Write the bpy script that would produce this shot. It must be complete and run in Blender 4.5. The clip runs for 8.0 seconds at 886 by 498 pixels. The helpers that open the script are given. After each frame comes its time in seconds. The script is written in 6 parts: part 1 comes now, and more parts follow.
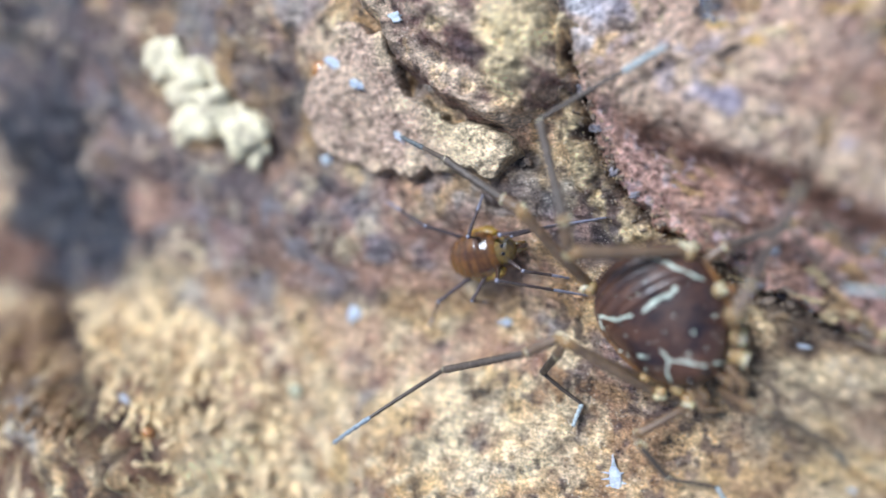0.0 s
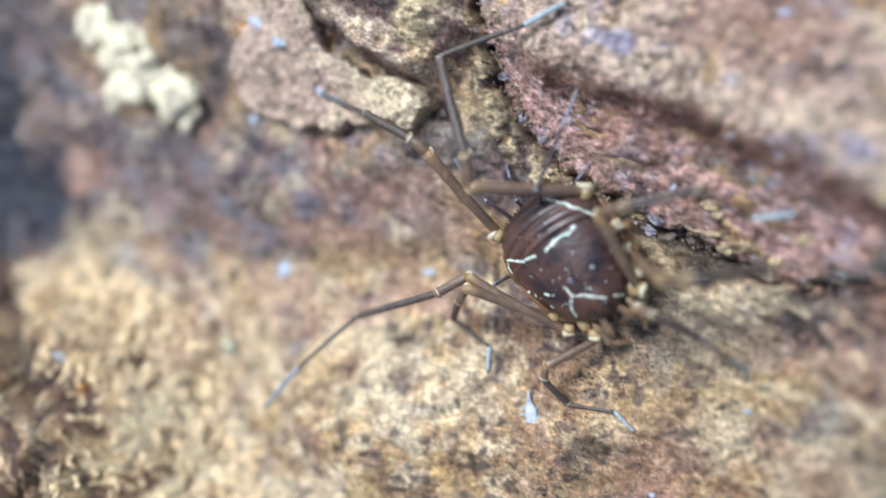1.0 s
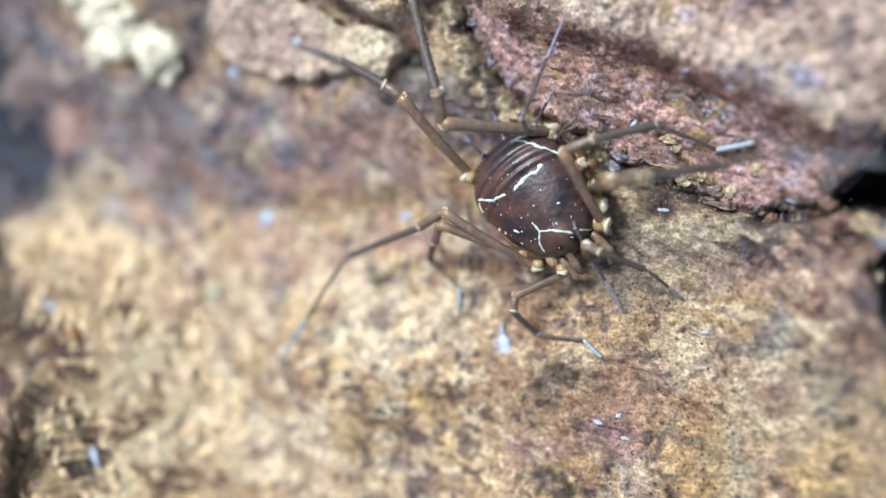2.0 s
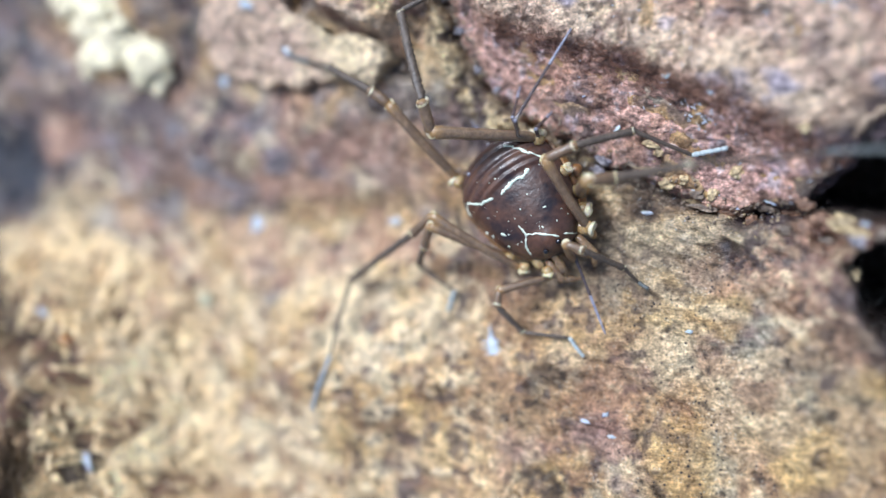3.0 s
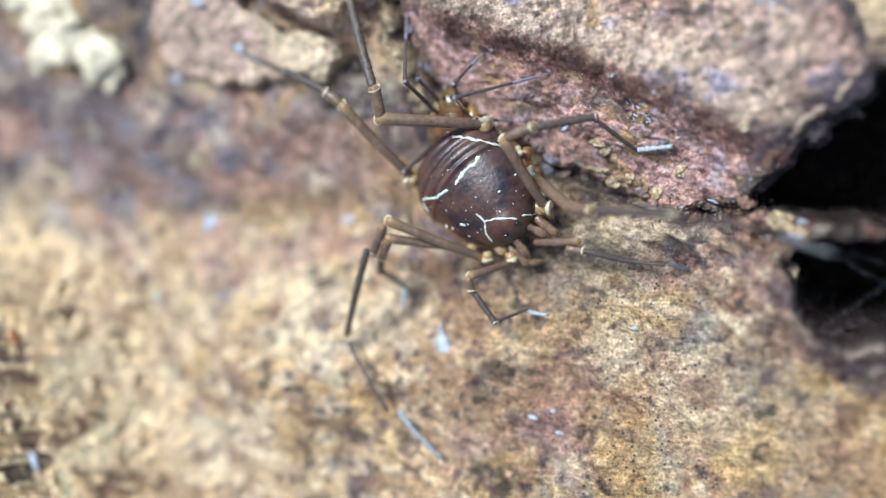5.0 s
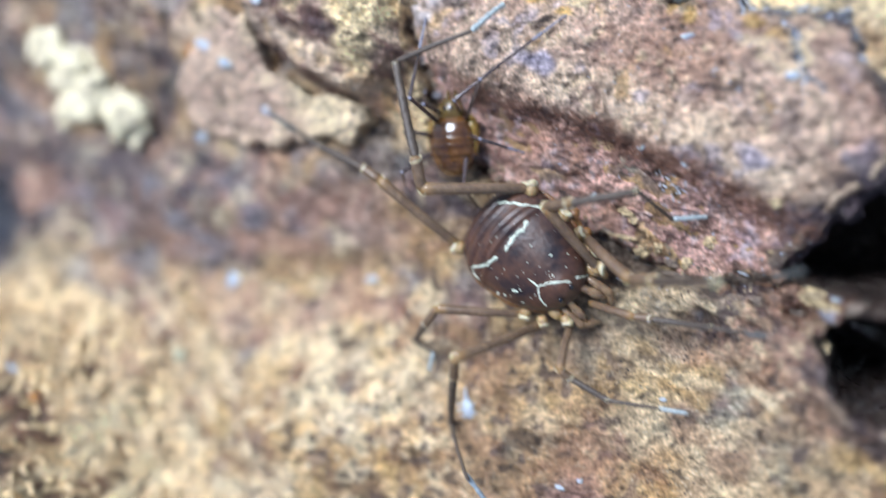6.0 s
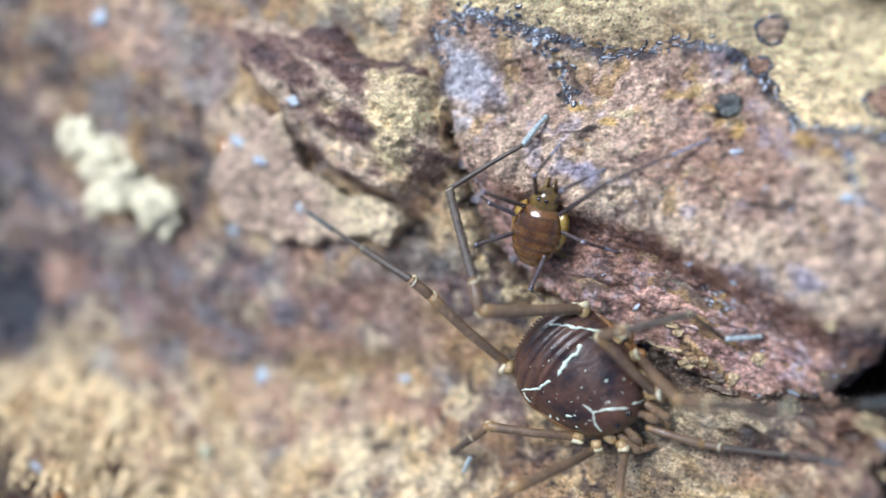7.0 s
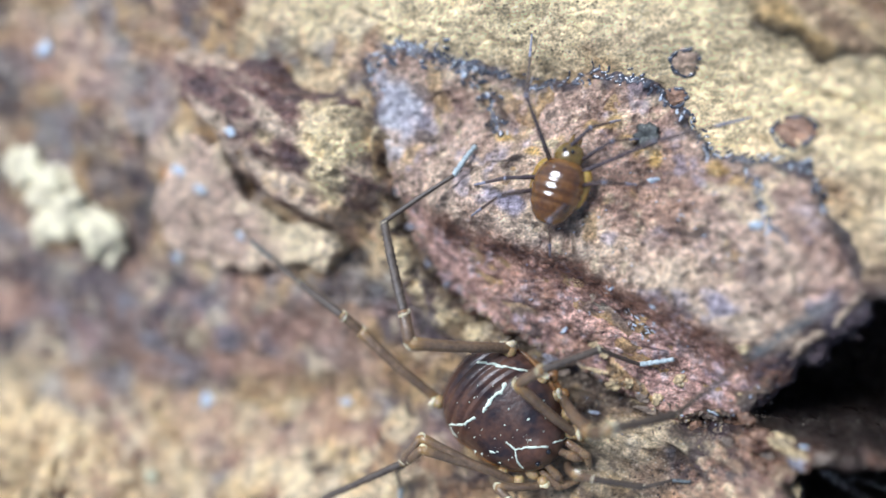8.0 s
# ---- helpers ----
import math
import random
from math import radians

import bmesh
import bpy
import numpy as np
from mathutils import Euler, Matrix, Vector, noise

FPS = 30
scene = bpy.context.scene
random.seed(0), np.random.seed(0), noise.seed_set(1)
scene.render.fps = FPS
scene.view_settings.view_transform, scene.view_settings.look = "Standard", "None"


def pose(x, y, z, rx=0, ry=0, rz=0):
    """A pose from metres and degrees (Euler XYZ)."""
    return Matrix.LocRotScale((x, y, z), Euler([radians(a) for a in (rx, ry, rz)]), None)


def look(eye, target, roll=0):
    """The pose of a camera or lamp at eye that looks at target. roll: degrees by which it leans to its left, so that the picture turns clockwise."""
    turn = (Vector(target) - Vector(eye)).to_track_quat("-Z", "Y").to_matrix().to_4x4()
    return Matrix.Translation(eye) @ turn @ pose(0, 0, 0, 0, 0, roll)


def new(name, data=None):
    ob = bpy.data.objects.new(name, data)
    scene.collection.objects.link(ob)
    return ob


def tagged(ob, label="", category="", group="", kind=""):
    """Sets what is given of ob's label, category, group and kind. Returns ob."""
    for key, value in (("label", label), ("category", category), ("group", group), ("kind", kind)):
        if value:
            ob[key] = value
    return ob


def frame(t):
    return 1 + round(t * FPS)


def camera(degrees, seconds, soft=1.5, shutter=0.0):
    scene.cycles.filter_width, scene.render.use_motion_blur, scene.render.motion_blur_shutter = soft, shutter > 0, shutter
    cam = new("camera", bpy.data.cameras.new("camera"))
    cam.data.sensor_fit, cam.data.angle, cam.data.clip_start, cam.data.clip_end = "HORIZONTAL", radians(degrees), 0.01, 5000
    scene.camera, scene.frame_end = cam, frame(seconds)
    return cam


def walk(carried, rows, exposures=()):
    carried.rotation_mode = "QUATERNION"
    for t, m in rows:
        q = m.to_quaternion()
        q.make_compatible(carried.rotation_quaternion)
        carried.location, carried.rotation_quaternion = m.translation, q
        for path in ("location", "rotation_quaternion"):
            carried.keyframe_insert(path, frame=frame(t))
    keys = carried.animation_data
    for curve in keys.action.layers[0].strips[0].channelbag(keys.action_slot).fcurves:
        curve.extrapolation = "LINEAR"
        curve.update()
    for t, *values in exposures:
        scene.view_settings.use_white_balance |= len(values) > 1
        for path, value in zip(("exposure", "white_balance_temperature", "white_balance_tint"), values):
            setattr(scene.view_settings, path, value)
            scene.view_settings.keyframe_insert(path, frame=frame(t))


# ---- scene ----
MM = 0.001

# camera: seconds, eye in millimetres, Euler degrees
cam = camera(56.5, 8.0, soft=1.4, shutter=0.4)
cam.data.dof.use_dof = True
cam.data.dof.focus_distance = 0.0468
cam.data.dof.aperture_fstop = 9.0
CAMERA_ROWS = [
    (0.0, 12.03, 2.37, 44.12, -3.43, 26.52, -1.53),
    (0.5, 13.90, 1.04, 44.50, -2.60, 25.74, -1.62),
    (1.0, 15.85, -1.15, 44.42, -3.44, 24.87, -2.59),
    (1.5, 18.00, -2.97, 45.78, -5.17, 23.84, -3.76),
    (1.7, 17.73, -3.31, 45.95, -5.41, 24.17, -3.79),
    (2.8, 17.11, -4.45, 47.57, -3.38, 22.30, -3.59),
    (3.0, 17.66, -4.11, 47.23, -4.44, 22.98, -4.06),
    (3.5, 18.27, -4.21, 46.87, -4.08, 22.64, -3.97),
    (4.0, 19.20, -4.80, 46.53, -4.42, 22.02, -3.99),
    (5.5, 18.98, -4.24, 47.07, -3.47, 21.06, -3.59),
    (6.0, 17.96, -1.73, 47.07, -2.52, 21.60, -3.35),
    (6.5, 15.02, 2.72, 47.39, -0.78, 22.69, -2.50),
    (7.0, 15.86, 2.83, 46.85, -0.08, 21.87, -2.85),
    (7.5, 17.55, 2.98, 46.95, 0.22, 21.13, -3.09),
    (8.0, 19.23, 3.49, 46.86, 0.54, 20.79, -3.50),
]
walk(cam, [(t, pose(x * MM, y * MM, z * MM, a, b, c)) for t, x, y, z, a, b, c in CAMERA_ROWS],
     [(0.0, 0.17), (1.0, 0.17), (1.7, 0.26), (4.2, 0.26), (6.0, 0.20), (7.0, 0.10), (8.0, 0.09)])

# light: pale overcast daylight, brightest from above the far side of the log
world = bpy.data.worlds.new("world")
scene.world = world
world.use_nodes = True
sky = world.node_tree.nodes.new("ShaderNodeTexSky")
sky.sky_type, sky.sun_disc = "NISHITA", False
SUN_EL, SUN_AZ = 58.0, -24.0   # azimuth from +y towards +x
sky.sun_elevation, sky.sun_rotation = radians(SUN_EL), radians(SUN_AZ)
background = world.node_tree.nodes["Background"]
background.inputs["Strength"].default_value = 0.125
world.node_tree.links.new(sky.outputs["Color"], background.inputs["Color"])
sun = new("sun", bpy.data.lights.new("sun", "SUN"))
sun.data.energy, sun.data.angle, sun.data.color = 4.0, radians(24), (0.885, 0.975, 1.13)
el, az = radians(SUN_EL), radians(SUN_AZ)
sun.matrix_world = look((math.sin(az) * math.cos(el), math.cos(az) * math.cos(el), math.sin(el)), (0, 0, 0))


# ---- noise and shape fields, in millimetres ----
LATTICES = {}


def value_noise(x, y, seed):
    if seed not in LATTICES:
        LATTICES[seed] = np.random.RandomState(seed).rand(256, 256)
    grid = LATTICES[seed]
    ix, iy = np.floor(x).astype(int), np.floor(y).astype(int)
    fx, fy = x - ix, y - iy
    fx, fy = fx * fx * (3 - 2 * fx), fy * fy * (3 - 2 * fy)
    a, b = grid[ix % 256, iy % 256], grid[(ix + 1) % 256, iy % 256]
    c, d = grid[ix % 256, (iy + 1) % 256], grid[(ix + 1) % 256, (iy + 1) % 256]
    return (a + (b - a) * fx) * (1 - fy) + (c + (d - c) * fx) * fy


def fbm(x, y, size, octaves, seed, gain=0.55):
    """Layered noise about zero, roughly -1 to 1, with features of that size."""
    total, weight, amp = 0, 0, 1.0
    for n in range(octaves):
        k = 2.03 ** n / size
        total = total + amp * (value_noise(x * k + 17 * n, y * k - 9 * n, seed + n) * 2 - 1)
        weight, amp = weight + amp, amp * gain
    return total / weight * 1.6


def smooth(lo, hi, v):
    s = np.clip((v - lo) / (hi - lo), 0, 1)
    return s * s * (3 - 2 * s)


def inside(x, y, outline):
    """Signed distance to a closed outline, positive inside."""
    x, y = np.asarray(x, float), np.asarray(y, float)
    best, odd = np.full(x.shape, 1e9), np.zeros(x.shape, bool)
    for (ax, ay), (bx, by) in zip(outline, outline[1:] + outline[:1]):
        ex, ey = bx - ax, by - ay
        s = np.clip(((x - ax) * ex + (y - ay) * ey) / (ex * ex + ey * ey), 0, 1)
        best = np.minimum(best, np.hypot(x - ax - s * ex, y - ay - s * ey))
        if ey:
            odd ^= ((ay > y) != (by > y)) & (x < ex * (y - ay) / ey + ax)
    return np.where(odd, best, -best)


def beside(x, y, line):
    """Signed distance to an open line, positive on its left."""
    best, side = np.full(np.shape(x), 1e9), np.zeros(np.shape(x))
    for (ax, ay), (bx, by) in zip(line, line[1:]):
        ex, ey = bx - ax, by - ay
        s = np.clip(((x - ax) * ex + (y - ay) * ey) / (ex * ex + ey * ey), 0, 1)
        d = np.hypot(x - ax - s * ex, y - ay - s * ey)
        side = np.where(d < best, np.sign(ex * (y - ay) - ey * (x - ax)), side)
        best = np.minimum(best, d)
    return best * side


# swells and hollows of the log: x, y, reach along x and y, height
SWELLS = [
    (-8, -5, 9, 6, -2.4), (5, 8.2, 5, 2.6, 1.2), (-4, 10, 4, 3.5, 1.0), (-11.5, 13.5, 5, 5, 1.4), (16, 3, 7, 3, 0.7),
    (10, -3.5, 6, 2.6, -1.7), (14, -7, 4, 2.2, -1.0), (7.6, -15.5, 3.5, 3, -0.8), (21, -9.5, 4, 4, 1.6),
    (-11, -14.5, 6, 5, 1.9), (7, 14, 6, 3, -1.4), (17, 12, 5, 4, -1.4), (-24.5, 7.5, 3, 3, -1.2), (-15, 6, 5, 3, -0.8), (-4.4, 5.2, 1.0, 1.4, -1.3),
]
HOLE_UPPER = [(18.4, -4.9), (20.2, -2.4), (22.2, -0.5), (25, 0.9), (34, 1.6), (34, -6.8), (24.7, -6.8), (21.0, -6.4)]
HOLE_LOWER = [(20.0, -8.8), (21.6, -7.3), (24.5, -7.4), (34, -7.8), (34, -12.8), (24.5, -12.8), (22.2, -12.2), (20.5, -10.8)]
CRACK = [(-1.7, 10.5), (-1.5, 8.5), (-0.8, 6.3), (0.3, 3.5), (2.3, 1.3), (4.9, -0.5), (7.1, -2.1), (9.6, -3.1), (12.4, -4.8), (14.9, -5.7), (17.2, -5.6), (19.2, -5.2)]
FURROW = [(-46, -2.6), (-43.5, -4.0), (-40, -6.3), (-37, -7.9), (-34, -9.3), (-31.5, -10.8), (-29.6, -12.4), (-28.6, -14.5), (-28.4, -17), (-28.4, -21)]
RIFT = [(28.8, 12.8), (25.7, 12.9), (24.6, 12.9), (22.9, 13.6), (21.4, 14.7), (20.0, 15.4)]
RIDGE_FOOT = [(-15.5, -34), (-18.6, -24), (-21.2, -16.5), (-22.9, -11.0), (-25.2, -7.2), (-30.0, -4.6), (-36, -3.8), (-50, -3.4)]


def ridge_side(x, y):
    return beside(x, y, RIDGE_FOOT)


def rift_side(x, y):
    return beside(x, y, RIFT) + 0.35 * fbm(x, y, 1.2, 3, 249)


def curled(x, y):
    """Where the far bark curls up beyond the rift."""
    d = rift_side(x, y)
    return smooth(0.1, -0.4, d) * smooth(-5.5, -3.5, d) * smooth(19.0, 20.6, x)


def strip(x, y):
    """A rough pale strip of cork beside the upper end of the crack."""
    d = beside(x, y, CRACK) + 0.4 * fbm(x, y, 1.4, 3, 93)
    return np.exp(-((d + 1.25) / 0.75) ** 2) * smooth(-3.0, -1.6, x) * smooth(6.5, 4.0, x)


def bridge(x, y):
    """Rubble between the two holes."""
    return smooth(16.0, 19.0, x) * np.exp(-((y + 6.9) / 1.1) ** 2)


def torn_fibre(x, y):
    return fbm((0.6 * x - 0.8 * y) / 3.6, 0.8 * x + 0.6 * y, 0.95, 4, 161)


def log_height(x, y):
    xs, ys = 45 * np.tanh(x / 45), 32 * np.tanh(y / 32)
    z = -1.06 + 0.0337 * ys + 0.00584 * ys * ys + 0.0159 * xs + 0.00062 * xs * ys + 0.00174 * xs * xs
    # a torn ridge of wood rises at the near corner; far out the log rounds off
    z = z + 9.2 * smooth(0, 8.0, ridge_side(x, y)) - 0.004 * np.maximum(np.abs(y) - 45, 0) ** 2
    for cx, cy, rx, ry, a in SWELLS:
        z = z + a * np.exp(-((x - cx) / rx) ** 2 - ((y - cy) / ry) ** 2)
    return z


def grain(x, y):
    """Relief of the bark: lumps, grain running down to the right, pits."""
    u, v = 0.82 * x - 0.57 * y, 0.57 * x + 0.82 * y
    z = 0.55 * fbm(x, y, 5.0, 3, 11) + 0.30 * fbm(u / 2.2, v, 1.3, 4, 23)
    z = z + 0.10 * fbm(u / 1.8, v, 0.45, 3, 37)
    ruts = np.abs(fbm(u / 3.5, v, 3.2, 3, 51))
    z = z - 0.22 * np.exp(-(ruts / 0.10) ** 2) * smooth(-0.1, 0.5, fbm(x, y, 9.0, 2, 61))
    torn = smooth(-1.5, 3.5, ridge_side(x, y))
    rough = 0.6 * torn + smooth(15, 21, x) * 0.7 + 0.35 * smooth(-26, -34, x)
    fibre = torn_fibre(x, y) + 0.5 * fbm((0.55 * x - 0.83 * y) / 3.0, 0.83 * x + 0.55 * y, 0.5, 2, 165)
    return z + rough * 0.6 * fbm(0.5 * (x - y) / 1.8, 0.5 * (x + y), 1.1, 4, 71) + 0.45 * fibre * torn


def scaly(x, y):
    """Where the bark below the crack is torn into scales."""
    d = beside(x, y, CRACK)
    return smooth(-4.4, -1.0, d) * smooth(0.5, 0.1, d) * smooth(3, 8, x)


def scales(x, y):
    return fbm((0.88 * x - 0.47 * y) / 3.2, 0.47 * x + 0.88 * y, 0.85, 4, 181)


def holes(x, y):
    warp = 0.5 * fbm(x, y, 1.6, 3, 81)
    return np.maximum(inside(x, y, HOLE_UPPER), inside(x, y, HOLE_LOWER)) + warp


def ground_height(x, y):
    x, y = np.asarray(x, float), np.asarray(y, float)
    d = holes(x, y)
    lip = 0.5 * np.exp(-((d + 0.5) / 0.5) ** 2)
    wander = 0.35 * fbm(x, y, 1.5, 3, 91)
    cut = 1.3 * np.exp(-((beside(x, y, CRACK) + wander) / 0.38) ** 2)
    furrow = beside(x, y, FURROW) + 2 * wander
    lip = lip - cut - 1.1 * np.exp(-(furrow / 0.6) ** 2)
    lip = lip + 0.55 * curled(x, y) * smooth(-4.5, -1.2, rift_side(x, y)) + 0.35 * curled(x, y) * torn_fibre(x, y)
    lip = lip + strip(x, y) * (0.75 + 0.55 * fbm(x, y, 0.8, 3, 99))
    lip = lip + bridge(x, y) * (0.55 * fbm(x, y, 0.9, 3, 97) - 0.35)
    clods = np.exp(-((x + 42) / 8) ** 2 - ((y - 4) / 6) ** 2)
    lip = lip + clods * (1.5 * fbm(x, y, 2.6, 4, 95) - 0.8)
    return log_height(x, y) + grain(x, y) + 0.85 * scaly(x, y) * scales(x, y) + lip - 16 * smooth(-0.1, 1.4, d)


# ---- colour of the bark: patches (x, y, reach along, reach across, degrees, strength) ----
MAUVE = [
    (-29.8, 2.8, 11.5, 4.6, -12, 0.80),
    (-12.8, 0.7, 7.2, 2.3, -9, 0.75),
    (-1.2, 2.3, 4.1, 2.5, -34, 0.80),
    (-23.7, 2.3, 11.4, 3.5, -10, 0.70),
    (-17.5, -1.1, 4.8, 2.2, -0, 0.50),
    (-35.3, 7.9, 4.1, 2.5, -3, 0.60),
    (-39.1, 13.3, 6.2, 4.3, -5, 0.70),
    (-9.4, -2.4, 5.0, 1.5, -4, 0.45),
    (-15.2, -3.5, 9.5, 2.0, -1, 0.50),
    (-13.0, -6.4, 4.0, 1.8, 20, 0.45), (-24.5, -5.6, 3.5, 1.8, -30, 0.5), (-6.0, -5.0, 3.0, 1.4, 15, 0.5), (-18.5, -8.6, 2.6, 1.2, 10, 0.4), (-1.6, -9.6, 2.4, 1.0, -10, 0.35),
]
SLATE = [
    (-40.9, 1.8, 5.8, 4.0, -1, 0.95),
    (-44.4, 8.3, 4.9, 3.8, -3, 0.80),
    (-31.5, 4.5, 4.3, 2.0, -2, 0.35),
    (-18.6, 5.5, 1.6, 2.2, -2, 0.50),
    (-19.7, 1.1, 1.8, 1.2, -5, 0.40),
    (-14.6, 0.3, 1.7, 1.0, -5, 0.35),
    (-31.4, 18.9, 2.9, 3.1, -6, 0.40),
    (-22.7, 9.8, 2.5, 2.9, 17, 0.40),
]
RUST = [
    (-34.6, 3.3, 2.3, 3.1, -27, 0.70),
    (-20.0, -1.5, 6.6, 2.7, -9, 0.50),
    (-11.4, -0.3, 3.7, 1.3, -4, 0.50),
    (-33.4, 20.7, 2.9, 3.1, -7, 0.60),
    (-22.0, 18.5, 5.3, 2.5, -43, 0.30),
    (-1.0, -7.7, 4.5, 2.1, -1, 0.35),
    (4.2, -17.5, 5.5, 3.5, 20, 0.30),
    (-3.2, -11.9, 2.3, 1.4, -1, 0.25),
    (-8.5, -5.5, 3.4, 1.4, 2, 0.60),
    (-25.2, -7.9, 3.3, 1.7, 24, 0.40),
    (4.3, -19.5, 3.2, 2.2, 3, 0.35),
    (16.4, -8.4, 4.2, 1.8, -18, 0.60),
    (18.8, -11.2, 2.2, 2.0, -40, 0.55),
    (1.0, -15.5, 3.0, 2.0, -10, 0.35),
]
CREAM = [
    (-31.0, -5.8, 5.0, 2.2, -25, 0.70),
    (-23.6, -17.4, 2.6, 3.4, 0, 0.95),
    (-27.3, -11.7, 3.0, 2.5, -40, 0.50),
    (-11.8, -8.5, 6.5, 3.2, -15, 0.50),
    (-15.8, -19.6, 7.3, 3.4, 3, 0.80),
    (-34.4, -4.9, 4.0, 2.2, -20, 0.70),
    (-24.0, -13.2, 3.0, 2.2, -40, 0.55),
    (-7.7, -11.7, 4.7, 2.1, -1, 0.65),
    (-14.6, -5.6, 3.7, 1.6, -3, 0.45),
    (17.5, 15.5, 12.2, 2.9, -24, 0.95),
    (0.7, 19.1, 9.4, 1.4, -13, 0.95),
    (24.4, 9.5, 3.6, 3.2, -58, 0.95),
    (25.4, 5.2, 1.5, 2.5, -5, 0.80),
    (10.6, -10.5, 3.9, 1.1, -10, 0.50),
    (-8.3, 18.7, 2.2, 1.0, -7, 0.60),
]
PALEGREEN = [
    (-21.6, -11.1, 3.0, 2.2, -1, 0.50),
    (-20.7, -14.6, 1.0, 1.6, -15, 0.35),
    (-35.3, -10.2, 3.2, 2.6, 3, 0.70),
    (-25.3, -12.5, 2.0, 2.0, -0, 0.15),
]
OLIVE = [
    (13.2, -12.7, 6.3, 3.8, -14, 0.60),
    (9.2, -8.3, 4.2, 2.3, -2, 0.55),
    (17.4, -16.7, 5.4, 3.3, -29, 0.35),
    (8.9, -19.8, 3.6, 1.8, 4, 0.35),
    (12.0, 16.9, 4.1, 0.8, -9, 0.30),
]
PURPLE = [
    (16.6, -7.3, 3.7, 1.1, -7, 0.85),
    (20.3, -8.1, 1.5, 1.6, -1, 0.80),
    (22.7, -12.6, 2.1, 1.4, -34, 0.70),
    (5.6, -0.4, 2.0, 1.4, -35, 0.50),
    (-6.2, 3.6, 2.3, 2.2, -42, 0.50),
    (1.3, 0.3, 1.8, 1.1, -44, 0.40),
]
# dark spots; those in gaps by flake, lump and slab are painted shade
UMBER = [
    (18.5, -8.2, 2.5, 0.8, -30, 0.50),
    (3.3, -15.3, 1.4, 1.1, -1, 0.75),
    (8.6, -1.6, 1.5, 0.8, -30, 0.95),
    (-29.4, -20.4, 1.2, 1.8, 20, 0.60),
    (-46.5, 0.1, 2.8, 2.6, -0, 0.95),
    (-3.0, 3.2, 2.0, 1.4, -7, 0.60),
    (-4.8, 6.1, 1.8, 0.9, -49, 0.70),
    (8.3, -2.3, 2.9, 0.8, -40, 0.60),
    (-1.5, 7.2, 2.1, 1.0, -25, 0.90),
    (11.8, -4.7, 2.9, 0.5, -11, 0.70),
    (-11.2, -14.0, 0.8, 0.8, 1, 0.60),
    (-21.0, 14.3, 1.0, 0.6, -6, 0.80),
    (-12.1, 14.4, 1.2, 2.3, 17, 0.50),
        (-41.0, -4.6, 2.4, 1.4, -20, 0.90),
]

FAR_SLATE = [(-41.5, 1.8, 8.0, 5.2, -1, 1.0), (-44.5, 9.0, 6.0, 5.0, 0, 0.9), (-38.5, 14.5, 6.0, 3.6, -10, 0.6), (-44.0, 18.0, 6.0, 5.0, 0, 0.6), (-31.0, 5.0, 4.0, 2.0, 0, 0.35), (-22.0, 8.6, 1.2, 4.0, -20, 0.6), (-19.5, 3.6, 4.0, 1.0, -8, 0.5)]
BUFF = [(-20.5, 16.8, 7.0, 2.0, -46, 0.85), (-25.5, 21.5, 4.0, 2.2, -50, 0.7), (1.0, 3.2, 2.6, 1.3, -45, 0.75), (4.5, 0.6, 2.0, 0.8, -40, 0.6)]
CORAL = [
    (-34.1, 3.2, 1.6, 2.8, -30, 0.75), (-18.0, -6.0, 3.2, 1.8, -10, 0.5), (-11.8, -7.2, 3.0, 1.7, 10, 0.45), (-14.5, -2.0, 3.6, 1.3, -8, 0.5), (-21.5, -2.6, 3.0, 1.2, 10, 0.4), (-24.6, -9.4, 2.0, 0.9, 40, 0.65),
    (-8.0, -6.2, 2.4, 1.2, 0, 0.5), (6.4, -18.2, 3.0, 1.6, 10, 0.5), (1.6, -18.6, 2.2, 1.4, 0, 0.4), (8.0, -15.6, 2.2, 1.2, -20, 0.35), (14.2, -8.0, 2.0, 0.9, -15, 0.5), (-24.0, 19.5, 5.0, 2.2, -40, 0.5), (-17.5, 18.6, 2.6, 1.4, -40, 0.5), (-28.5, 22.0, 3.0, 2.0, -40, 0.4), (-15.0, 2.2, 2.4, 1.0, -8, 0.4), (-7.0, 0.6, 2.6, 1.1, -12, 0.4),
]
DEEP_SLATE = [(-43.5, 4.2, 5.6, 3.6, -8, 0.85), (-45.0, 0.8, 4.6, 2.6, 0, 0.8), (-39.0, 1.2, 3.0, 2.4, -20, 0.6), (-44.5, 10.5, 4.0, 2.4, 10, 0.6), (-40.0, 14.0, 2.0, 3.0, 0, 0.4)]
CHUNKS = [(18.5, -10.3, 0.9, 0.6, -20, 0.6), (17.8, -11.9, 1.4, 0.6, -10, 0.8), (10.8, -9.2, 1.6, 0.8, -20, 0.5), (13.4, -11.0, 1.6, 0.9, -25, 0.5), (-31.0, 0.0, 1.1, 0.5, 10, 0.8), (-9.0, -9.0, 2.2, 1.0, -20, 0.6), (-4.5, -11.0, 2.0, 0.9, 10, 0.5), (-38.6, -4.6, 2.6, 1.2, -30, 0.8), (-16.0, 0.2, 2.2, 0.9, 10, 0.4), (-9.0, -1.2, 2.2, 0.8, -20, 0.45), (-20.5, 3.4, 1.6, 0.8, 0, 0.35)]
BROWN = [(-48.5, -1.0, 3.4, 2.4, 0, 0.9), (16.4, -8.2, 1.2, 0.6, -10, 0.5), (19.6, -12.4, 1.2, 0.8, -40, 0.5)]
